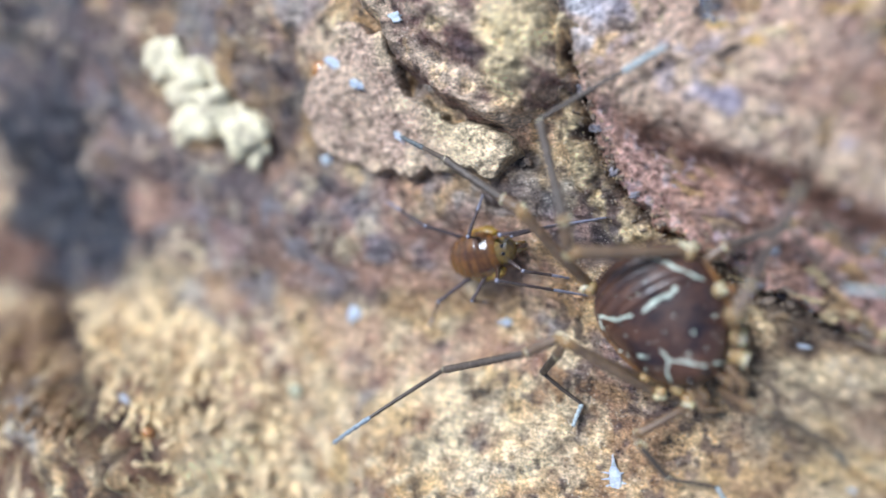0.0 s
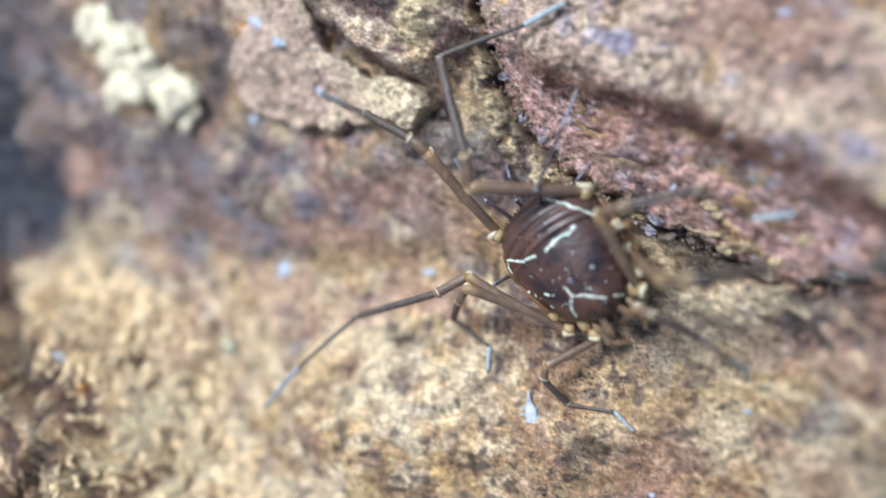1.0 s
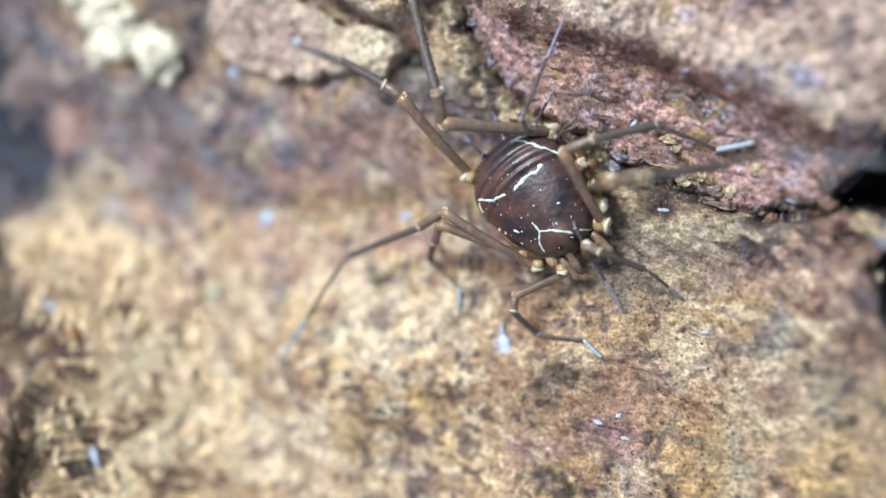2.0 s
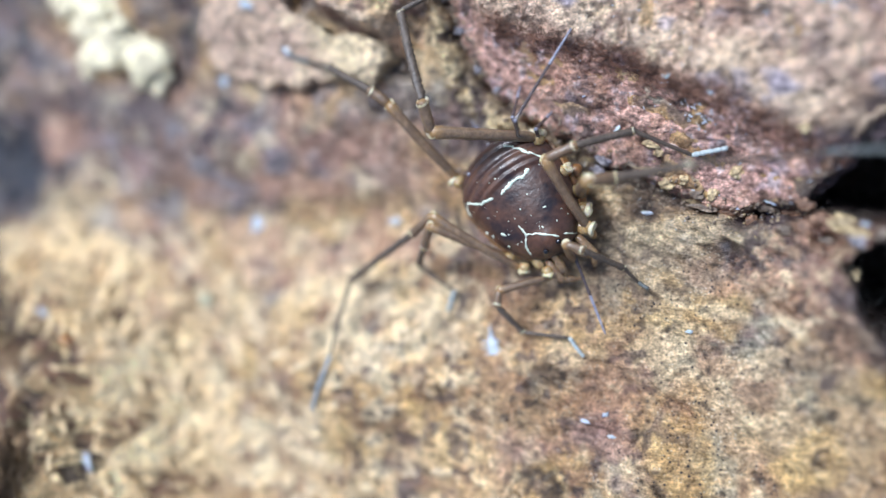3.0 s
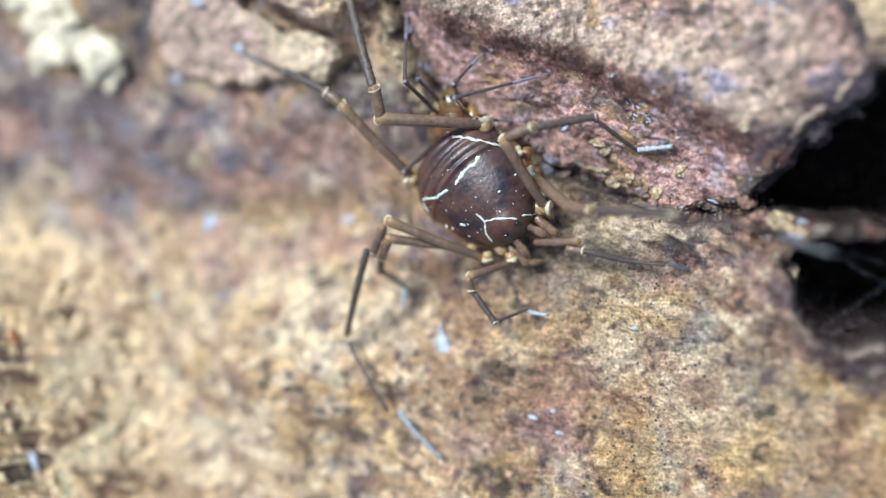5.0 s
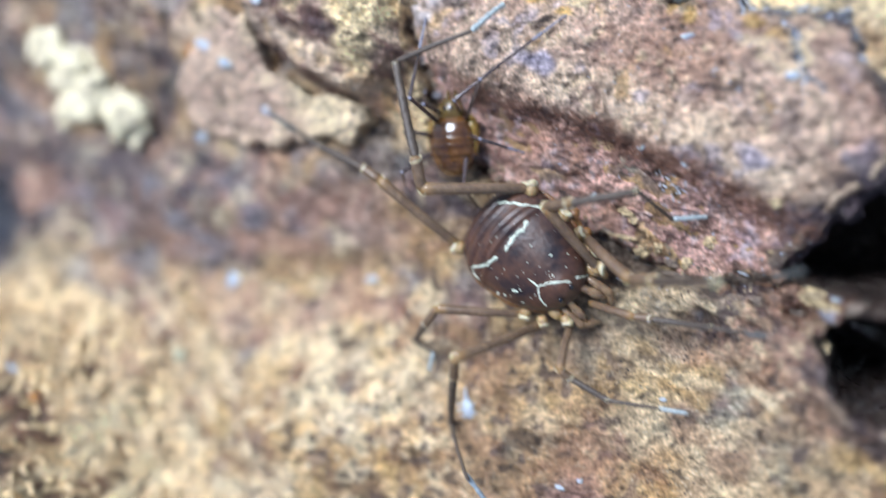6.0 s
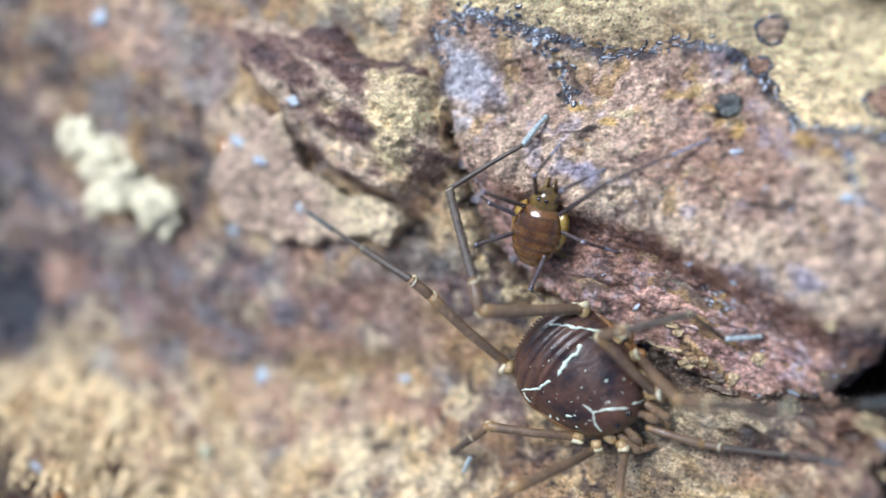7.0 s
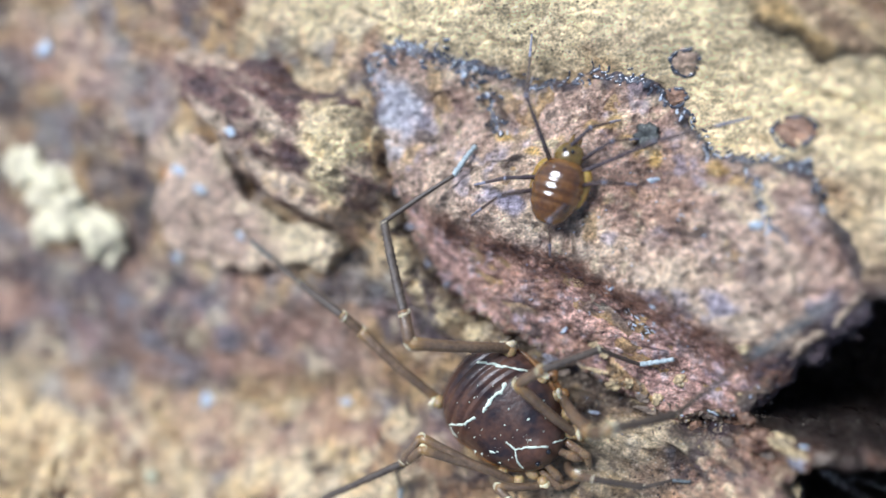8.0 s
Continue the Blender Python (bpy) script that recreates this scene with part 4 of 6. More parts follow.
LINES = [
    [(2.75, -2.3), (2.39, -2.09), (1.81, -1.54), (1.43, -1.49), (0.97, -1.33)],
    [(0.44, -1.2), (-0.31, -1.3), (-0.83, -1.29), (-1.12, -1.17), (-1.73, -1.34)],
    [(0.76, 0.88), (0.77, 1.54), (0.19, 1.91), (-0.28, 2.28), (-0.64, 2.75)],
    [(-0.91, 2.8), (-1.32, 3.1)],
    [(0.82, 1.55), (1.28, 2.01), (1.49, 2.55)],
    [(-1.30, -3.45), (-1.62, -3.05), (-2.13, -2.25), (-2.6, -1.5), (-2.85, -0.9)],
    [(2.80, -2.2), (2.93, -1.8), (2.98, -1.5)],
]
for n, (line, width) in enumerate(zip(LINES, (0.06, 0.10, 0.05, 0.06, 0.045, 0.06, 0.045))):
    marking(line, width, body, n)
SPOTS = [(-0.75, -0.23, 0.09), (-1.07, 0.97, 0.12), (0.09, 0.21, 0.07), (-2.3, 0.87, 0.10), (2.04, -0.68, 0.07), (0.16, -2.1, 0.06), (0.57, -2.15, 0.06),
         (2.81, -0.19, 0.12), (2.6, 0.23, 0.10), (1.9, 0.65, 0.14), (-0.29, 1.79, 0.07), (1.11, 0.27, 0.06), (1.65, 0.85, 0.08),
         (-0.2, 0.9, 0.045), (1.3, -0.6, 0.04), (-0.5, -2.4, 0.045), (1.2, -2.7, 0.05), (-1.7, 1.6, 0.055), (2.2, 1.3, 0.06), (1.6, 1.6, 0.045), (-1.1, 2.0, 0.05)]
rng = random.Random(77)
while len(SPOTS) < 44:
    x, y = rng.uniform(-2.7, 2.7), rng.uniform(-2.2, 3.0)
    if abs(x) < 0.92 * float(scute_width(y)):
        SPOTS.append((x, y, rng.uniform(0.022, 0.05)))
for x, y, r in SPOTS:
    bm = rugged((r * rng.uniform(0.7, 1.3), r * 0.5, 0.03), x * 9 + y, 0.9, 2)
    bmesh.ops.rotate(bm, matrix=Euler((0, 0, rng.uniform(0, 3.1))).to_matrix(), verts=bm.verts)
    bmesh.ops.translate(bm, vec=(x, y, float(scute_top(x, y)) + 0.01), verts=bm.verts)
    part("spot", bm, MARK, body)
for x, y in ((-0.42, 2.95), (0.55, 2.95)):
    part("eye", ball((0.17, 0.17, 0.17), (x, y, float(scute_top(x, y)) + 0.05)), EYE, body, "shiny black eye")
for x in (-0.55, 0.55):
    bm = ringed([(-0.2, 0.12), (0, 0.24), (0.4, 0.20), (0.6, 0.27), (1.0, 0.29), (1.25, 0.22), (1.4, 0.11), (1.75, 0.04)], 12)
    bmesh.ops.rotate(bm, matrix=Euler((radians(-118), 0, radians(-14 if x > 0 else 14))).to_matrix(), verts=bm.verts)
    bmesh.ops.translate(bm, vec=(x, 3.3, 0.25), verts=bm.verts)
    part("chelicera", bm, JAW, body, "translucent brown jaw")
for x in (-1.15, 1.15):
    # a bent feeler: upper joint forward, lower joint curled down and in, with a pale tip
    side = 1 if x > 0 else -1
    elbow = Vector((x + 0.1 * side, 4.6, -0.45))
    wrist = Vector((x - 0.45 * side, 5.1, -1.1))
    for name, rings, p, q, material in (("pedipalp", [(-0.1, 0.13), (0, 0.22), (0.7, 0.27), (1.3, 0.27), (1.55, 0.17)], Vector((x, 3.3, -0.1)), elbow, JAW),
                                        ("pedipalp_tip", [(-0.15, 0.10), (0, 0.20), (0.4, 0.24), (0.8, 0.19), (1.1, 0.10), (1.35, 0.03)], elbow, wrist, JAW)):
        bm = ringed(rings, 12)
        bmesh.ops.rotate(bm, matrix=(q - p).to_track_quat("Z", "Y").to_matrix(), verts=bm.verts)
        bmesh.ops.translate(bm, vec=p, verts=bm.verts)
        part(name, bm, material, body)
    bm = ball((0.34, 0.5, 0.3), (x * 1.45, 3.0, -0.1))
    part("coxa", bm, AMBER, body)
bm = ball((3.0, 3.6, 1.1), (-0.45, -0.3, -0.5), 16, 28)
part("venter", bm, VENTER, body, "amber underside")
# amber ledge below the edge of the back, and swollen hips on it
for side in (-1, 1):
    bm = bmesh.new()
    rows = []
    for k in range(41):
        y = -2.6 + 5.4 * k / 40
        w = float(scute_width(y)) + 0.05
        r = 0.15 + 0.03 * math.sin(3.1 * y) - 0.08 * abs(k - 20) / 20
        rows.append([bm.verts.new((side * (w + 1.15 * r * math.cos(a)), y, -0.02 + 0.8 * r * math.sin(a))) for a in [2 * math.pi * j / 10 for j in range(10)]])
    for a, b in zip(rows, rows[1:]):
        for j in range(10):
            bm.faces.new((a[j], a[(j + 1) % 10], b[(j + 1) % 10], b[j]))
    bmesh.ops.recalc_face_normals(bm, faces=bm.faces)
    part("side_ledge", bm, VENTER, body, "amber ledge below the back")
    for y, r in ((0.2, 0.52), (1.4, 0.46)) if side < 0 else ():
        bm = rugged((r, r * 0.8, r * 0.62), y * 3 + side, 0.18, 2)
        bmesh.ops.translate(bm, vec=(side * (float(scute_width(y)) + 0.30), y, -0.30), verts=bm.verts)
        part("coxa", bm, VENTER, body, "brown amber hip")
bm = bmesh.new()
for k in range(19):
    x = (k - 9) * 0.24
    bmesh.ops.create_icosphere(bm, subdivisions=1, radius=0.13, matrix=Matrix.Translation((x, -4.18 + 0.085 * x * x, 0.10)) @ Matrix.Diagonal((0.8, 1.5, 0.9, 1)))
part("serrated_rim", bm, SCUTE, body, "dark toothed rear rim")
# pale bead-like hips round the rim
HIPS = [(2.49, -3.8, 0.46, 0.2), (-3.0, -2.5, 0.52, 0.6), (2.85, 1.73, 0.38, 0.0), (-2.75, 1.2, 0.40, 0.1), (2.5, 2.75, 0.40, 0.05), (-2.5, 2.35, 0.46, 0.35), (1.5, 3.75, 0.38, 0.05), (-2.05, 3.25, 0.43, 0.3), (-3.05, -0.1, 0.42, 0.3)]
for n, (x, y, r, h) in enumerate(HIPS):
    d = Vector((x, y, 0.15)).normalized()
    turn, root = d.to_track_quat("Z", "Y").to_matrix(), Vector((x, y, h - 0.05)) - d * r * 0.7
    for name, rings, material, label in (("trochanter", [(0, r * 0.6), (r * 0.3, r * 0.85), (r * 0.8, r * 0.9), (r * 1.3, r * 0.7), (r * 1.5, r * 0.3)], AMBER, "amber hip joint"),
                                         ("joint_ring", [(r * 1.0, r * 0.7), (r * 1.1, r * 0.90), (r * 1.45, r * 0.98), (r * 1.6, r * 0.7), (r * 1.55, r * 0.2)], JOINT, "pale hip ring")):
        bm = ringed(rings, 14)
        for v in bm.verts:
            v.co *= 1 + 0.32 * noise.noise(v.co * 2.6 + Vector((n * 5.1, 0, 2)))
        bmesh.ops.rotate(bm, matrix=turn, verts=bm.verts)
        bmesh.ops.translate(bm, vec=root, verts=bm.verts)
        part(name, bm, material, body, label)
# joints of each leg from hip to tip: seconds and six places in millimetres
LEG_R4 = [
    (0.0, (-0.88, -1.97, 0.44), (-3.52, 2.30, 4.07), (-4.71, 2.86, 3.45), (-8.30, 5.20, 3.18), (-10.26, 5.95, 1.76), (-11.97, 6.70, 1.21)),
    (0.5, (-0.93, -1.96, 0.42), (-3.41, 2.37, 4.10), (-4.53, 3.29, 3.99), (-8.20, 5.39, 3.27), (-10.09, 6.06, 1.70), (-11.89, 6.63, 1.20)),
    (1.0, (-1.11, -2.31, 0.37), (-4.06, 2.36, 3.17), (-5.18, 3.28, 3.31), (-8.77, 5.09, 1.80), (-10.80, 5.91, 0.51), (-12.53, 6.74, 0.18)),
    (1.5, (-1.08, -2.50, 0.44), (-4.00, 2.25, 3.14), (-5.16, 3.11, 3.07), (-8.71, 5.05, 1.62), (-10.76, 5.89, 0.37), (-12.50, 6.69, -0.01)),
    (3.0, (-1.03, -2.45, 0.49), (-4.19, 2.25, 3.00), (-5.31, 3.17, 3.11), (-8.86, 5.20, 1.79), (-10.93, 5.92, 0.51), (-12.66, 6.59, -0.09)),
    (3.5, (-1.06, -2.50, 0.50), (-4.26, 2.26, 2.84), (-5.33, 3.21, 3.08), (-8.87, 5.18, 1.65), (-10.97, 5.97, 0.45), (-12.69, 6.61, -0.19)),
    (4.0, (-1.24, -2.49, 0.48), (-4.32, 2.30, 2.91), (-5.43, 3.23, 2.92), (-8.96, 5.19, 1.47), (-11.06, 5.96, 0.25), (-12.78, 6.64, -0.35)),
    (5.5, (-0.23, -2.58, 0.47), (-3.85, 1.80, 2.95), (-4.99, 2.69, 2.85), (-8.63, 4.45, 1.39), (-10.70, 5.47, 0.34), (-12.35, 6.50, 0.23)),
    (6.0, (0.50, -2.69, 0.45), (-3.49, 1.49, 2.69), (-4.68, 2.31, 2.52), (-8.36, 4.07, 1.16), (-10.44, 5.27, 0.34), (-11.73, 6.44, 1.22)),
    (6.5, (1.16, -3.06, 0.48), (-2.52, 1.05, 3.28), (-3.62, 2.00, 3.26), (-7.30, 3.80, 1.95), (-9.49, 5.07, 1.77), (-10.75, 6.30, 2.61)),
    (7.0, (1.07, -3.32, 0.48), (-2.51, 0.95, 3.20), (-3.48, 1.94, 3.62), (-7.12, 4.00, 2.65), (-9.29, 5.16, 2.00), (-10.56, 6.36, 2.87)),
    (7.5, (0.94, -3.59, 0.49), (-3.13, 0.77, 2.15), (-4.08, 1.77, 2.60), (-7.69, 4.01, 1.92), (-9.84, 5.24, 1.38), (-10.99, 6.56, 2.22)),
    (8.0, (0.80, -3.98, 0.48), (-3.23, 0.38, 2.23), (-4.17, 1.39, 2.69), (-7.71, 3.52, 1.51), (-9.70, 5.06, 1.17), (-10.81, 6.42, 2.02)),
]
LEG_L4 = [
    (0.0, (4.70, -0.08, 0.84), (-0.84, 0.06, 4.36), (-0.91, 1.80, 4.78), (-2.89, 6.99, 2.56), (1.44, 9.16, 2.00), (3.59, 10.25, 1.84)),
    (0.5, (4.62, 0.03, 0.82), (-0.84, 0.06, 4.47), (-1.05, 1.81, 4.79), (-3.12, 7.04, 2.78), (1.31, 8.91, 1.98), (3.38, 10.13, 1.81)),
    (1.0, (4.39, -0.21, 0.77), (-1.23, 0.29, 4.13), (-1.35, 2.07, 4.33), (-3.21, 7.57, 2.93), (1.32, 8.87, 1.70), (3.50, 9.85, 1.33)),
    (1.5, (4.43, -0.40, 0.84), (-0.89, 0.40, 4.61), (-0.89, 2.14, 5.02), (-2.79, 7.57, 3.41), (0.86, 9.43, 0.77), (2.88, 10.72, 0.49)),
    (3.0, (4.51, -0.44, 0.89), (-0.88, 0.17, 4.60), (-1.10, 1.88, 5.08), (-2.81, 7.38, 3.50), (0.58, 9.11, 0.45), (2.63, 10.39, 0.48)),
    (3.5, (4.48, -0.49, 0.90), (-0.82, 0.07, 4.74), (-1.16, 1.82, 4.85), (-2.92, 7.35, 3.43), (0.33, 9.24, 0.32), (2.36, 10.53, 0.04)),
    (4.0, (4.28, -0.42, 0.88), (-1.02, 0.25, 4.70), (-1.37, 2.00, 4.80), (-3.18, 7.50, 3.34), (1.59, 8.15, 4.09), (3.39, 9.56, 3.31)),
    (5.5, (4.86, 0.40, 0.87), (-1.06, 0.97, 3.67), (-1.18, 2.72, 4.01), (-2.79, 8.36, 2.87), (2.00, 9.12, 3.45), (3.96, 10.46, 3.05)),
    (6.0, (5.51, 0.42, 0.85), (-0.26, 0.67, 3.99), (-0.45, 2.44, 4.25), (-1.80, 8.17, 3.26), (2.94, 9.31, 3.20), (4.69, 10.78, 2.39)),
    (6.5, (6.12, 0.13, 0.88), (0.66, 0.17, 4.53), (0.31, 1.92, 4.62), (-1.53, 7.50, 3.53), (2.95, 9.23, 2.63), (4.35, 10.90, 1.59)),
    (7.0, (6.01, -0.11, 0.88), (1.19, 0.18, 5.34), (0.75, 1.87, 4.94), (-1.26, 7.06, 2.77), (3.00, 9.29, 1.93), (4.16, 11.01, 0.69)),
    (7.5, (5.95, -0.48, 0.89), (1.63, -0.01, 5.81), (1.20, 1.68, 5.40), (-0.69, 6.86, 3.09), (3.48, 9.21, 2.16), (4.16, 10.94, 0.61)),
    (8.0, (5.87, -0.97, 0.88), (1.42, -0.13, 5.64), (0.97, 1.54, 5.21), (-0.94, 6.76, 3.01), (3.16, 9.19, 1.93), (4.16, 10.93, 0.60)),
]
LEG_R3 = [
    (0.0, (1.87, -6.95, 0.14), (-1.38, -4.61, 3.51), (-2.28, -5.61, 2.25), (-4.04, -7.14, -0.36), (-2.03, -8.99, -1.33), (-2.43, -10.22, -0.85)),
    (0.5, (1.91, -6.88, 0.12), (-1.30, -4.66, 3.61), (-2.31, -5.70, 2.46), (-4.00, -7.22, -0.20), (-2.19, -9.17, -1.38), (-2.52, -10.43, -0.93)),
    (1.0, (1.83, -7.18, 0.07), (-2.32, -5.23, 2.60), (-3.35, -6.16, 1.37), (-4.98, -7.53, -1.40), (-2.66, -9.17, -2.03), (-2.72, -10.52, -1.72)),
    (1.5, (1.86, -7.37, 0.14), (-2.54, -5.32, 2.12), (-3.51, -6.36, 0.93), (-5.17, -7.66, -1.86), (-2.98, -9.44, -2.56), (-3.05, -10.80, -2.30)),
    (3.0, (1.82, -7.36, 0.19), (-2.28, -5.12, 2.54), (-3.15, -6.49, 1.65), (-4.84, -7.72, -1.15), (-2.49, -9.44, -1.24), (-3.00, -10.68, -1.59)),
    (3.5, (1.79, -7.42, 0.20), (-1.66, -5.29, 3.51), (-2.75, -6.23, 2.35), (-4.54, -7.32, -0.45), (-2.50, -9.28, -1.11), (-2.74, -10.63, -1.21)),
    (4.0, (1.67, -7.38, 0.18), (-1.76, -5.29, 3.54), (-2.86, -6.28, 2.43), (-4.65, -7.41, -0.35), (-2.57, -9.29, -1.11), (-2.76, -10.64, -1.33)),
    (5.5, (3.46, -6.90, 0.17), (-1.29, -6.42, 2.31), (-2.29, -7.66, 1.35), (-3.65, -8.56, -1.74), (-1.70, -9.17, 0.33), (-2.04, -10.52, 0.29)),
    (6.0, (4.30, -6.91, 0.15), (-0.53, -6.31, 2.09), (-1.74, -7.38, 1.20), (-3.52, -8.69, -1.51), (-1.52, -9.10, 0.55), (-2.05, -10.32, 0.17)),
    (6.5, (5.04, -7.22, 0.18), (0.07, -6.52, 1.66), (-1.21, -7.59, 0.86), (-3.15, -8.99, -1.69), (-1.50, -8.79, 0.69), (-2.23, -9.84, 0.17)),
    (7.0, (4.96, -7.46, 0.18), (0.03, -6.68, 1.75), (-1.27, -7.60, 0.81), (-3.31, -8.96, -1.69), (-1.49, -8.71, 0.56), (-2.19, -9.84, 0.19)),
    (7.5, (4.75, -7.82, 0.19), (1.09, -6.31, 3.62), (-0.20, -7.24, 2.69), (-2.18, -8.43, 0.06), (-2.55, -9.49, -2.62), (-2.92, -10.42, -1.66)),
    (8.0, (4.52, -8.28, 0.18), (0.84, -6.34, 3.37), (-0.51, -7.22, 2.46), (-2.47, -8.47, -0.15), (-2.66, -9.75, -2.75), (-2.78, -10.55, -1.62)),
]
LEG_L3 = [
    (0.0, (7.05, -6.03, 0.14), (4.73, -0.81, 0.19), (6.23, 0.16, -0.06), (9.17, 1.19, 1.52), (11.55, -1.73, 1.83), (13.58, -1.89, 1.93)),
    (0.5, (7.08, -5.87, 0.12), (4.76, -0.66, 0.40), (6.53, -0.40, 0.10), (9.67, 0.46, 1.34), (12.53, -2.01, 1.45), (14.55, -1.75, 1.48)),
    (1.0, (6.97, -6.06, 0.07), (5.35, -1.38, 2.92), (6.97, -1.07, 3.67), (10.36, -0.41, 3.24), (12.46, -1.97, 0.51), (14.50, -1.79, 0.46)),
    (1.5, (7.00, -6.26, 0.14), (5.46, -1.57, 3.02), (7.20, -1.11, 3.14), (10.33, -0.52, 1.72), (12.84, -1.99, -0.69), (14.83, -1.73, -0.29)),
    (3.0, (6.99, -6.33, 0.19), (5.21, -1.81, 3.20), (6.87, -1.19, 2.84), (9.69, -0.56, 0.89), (12.49, -2.07, -1.15), (14.52, -1.85, -1.26)),
    (3.5, (6.95, -6.39, 0.20), (5.11, -1.78, 3.03), (6.74, -1.10, 2.65), (9.66, -0.53, 0.83), (12.35, -1.98, -1.39), (14.38, -1.84, -1.54)),
    (4.0, (6.82, -6.29, 0.18), (5.27, -1.78, 3.33), (6.95, -1.11, 3.33), (9.88, -0.51, 1.55), (12.38, -1.91, -0.92), (14.41, -1.76, -1.11)),
    (5.5, (8.36, -4.96, 0.17), (6.32, -0.57, 3.22), (8.08, -0.22, 3.42), (11.15, 0.02, 1.77), (12.69, -1.83, -1.13), (14.65, -1.85, -0.55)),
    (6.0, (9.14, -4.84, 0.15), (6.62, -0.70, 3.18), (8.22, -0.66, 4.02), (11.65, -0.23, 3.54), (12.99, -1.79, 0.37), (14.69, -1.77, -0.76)),
    (6.5, (9.84, -5.06, 0.18), (7.15, -1.10, 3.28), (8.74, -0.61, 4.00), (11.82, -0.27, 2.40), (13.15, -2.10, -0.62), (14.72, -1.98, -1.93)),
    (7.0, (9.76, -5.29, 0.18), (7.14, -1.39, 3.44), (8.60, -1.02, 4.44), (11.76, -0.32, 3.14), (13.15, -1.94, 0.03), (14.67, -1.91, -1.34)),
    (7.5, (9.59, -5.74, 0.19), (6.66, -2.03, 3.39), (8.30, -1.39, 2.99), (11.24, -0.63, 1.27), (12.64, -2.21, -1.86), (14.62, -1.94, -1.44)),
    (8.0, (9.40, -6.30, 0.18), (6.71, -2.65, 3.65), (8.28, -1.86, 4.08), (11.04, -1.01, 2.12), (12.65, -2.25, -1.06), (14.67, -1.92, -1.03)),
]
LEG_R2 = [
    (0.0, (2.73, -7.77, 0.14), (-1.71, -4.43, 3.42), (-3.67, -5.37, 3.25), (-9.46, -6.99, 1.50), (-12.80, -9.41, 4.33), (-15.98, -11.48, 3.49)),
    (0.5, (2.78, -7.70, 0.12), (-1.67, -4.17, 3.20), (-3.49, -5.23, 2.64), (-9.47, -6.80, 1.62), (-13.23, -9.68, 3.21), (-16.20, -12.18, 3.10)),
    (1.0, (2.72, -7.97, 0.07), (-2.44, -4.63, 2.04), (-4.39, -5.60, 2.14), (-10.35, -7.13, 0.99), (-14.13, -10.24, 1.99), (-16.90, -12.97, 2.04)),
    (1.5, (2.75, -8.17, 0.14), (-2.15, -4.56, 2.31), (-4.14, -5.40, 2.05), (-10.06, -7.00, 0.79), (-13.37, -10.61, 1.78), (-15.90, -13.54, 1.43)),
    (3.0, (2.70, -8.17, 0.19), (-2.18, -4.54, 2.34), (-3.94, -5.60, 1.61), (-9.30, -8.47, 0.11), (-10.27, -13.13, 1.63), (-11.71, -16.54, 0.44)),
    (3.5, (2.66, -8.23, 0.20), (-2.33, -4.83, 2.49), (-3.97, -6.05, 1.74), (-8.73, -9.81, 0.20), (-8.54, -14.70, 1.22), (-8.61, -18.54, 0.59)),
    (4.0, (2.56, -8.17, 0.18), (-2.45, -4.94, 2.65), (-4.06, -6.16, 1.84), (-8.71, -10.07, 0.32), (-7.69, -14.94, 0.82), (-6.00, -18.43, 0.97)),
    (5.5, (4.47, -7.54, 0.17), (-0.51, -5.95, 3.96), (-1.39, -7.84, 3.33), (-3.21, -13.44, 1.20), (-0.14, -17.39, 1.06), (2.57, -20.17, 1.06)),
    (6.0, (5.33, -7.52, 0.15), (1.70, -8.73, 5.35), (0.96, -10.06, 3.79), (-0.98, -13.65, -0.96), (1.11, -15.82, 3.03), (3.18, -18.96, 2.04)),
    (6.5, (6.07, -7.81, 0.18), (3.84, -10.05, 5.80), (2.37, -11.35, 4.86), (0.34, -15.62, 0.75), (2.80, -17.67, 4.59), (4.19, -20.55, 2.39)),
    (7.0, (6.00, -8.05, 0.18), (2.71, -9.07, 5.64), (1.33, -10.24, 4.43), (-1.19, -14.51, 0.60), (1.12, -16.71, 4.44), (2.18, -19.85, 2.42)),
    (7.5, (5.77, -8.43, 0.19), (1.42, -5.64, 4.07), (0.08, -7.23, 3.42), (-4.41, -10.97, 1.16), (-6.84, -15.30, 0.60), (-8.39, -18.69, -0.48)),
    (8.0, (5.54, -8.91, 0.18), (0.59, -5.79, 2.93), (-0.85, -7.38, 2.53), (-6.58, -9.82, 1.92), (-10.59, -12.81, 1.75), (-13.12, -15.75, 2.01)),
]
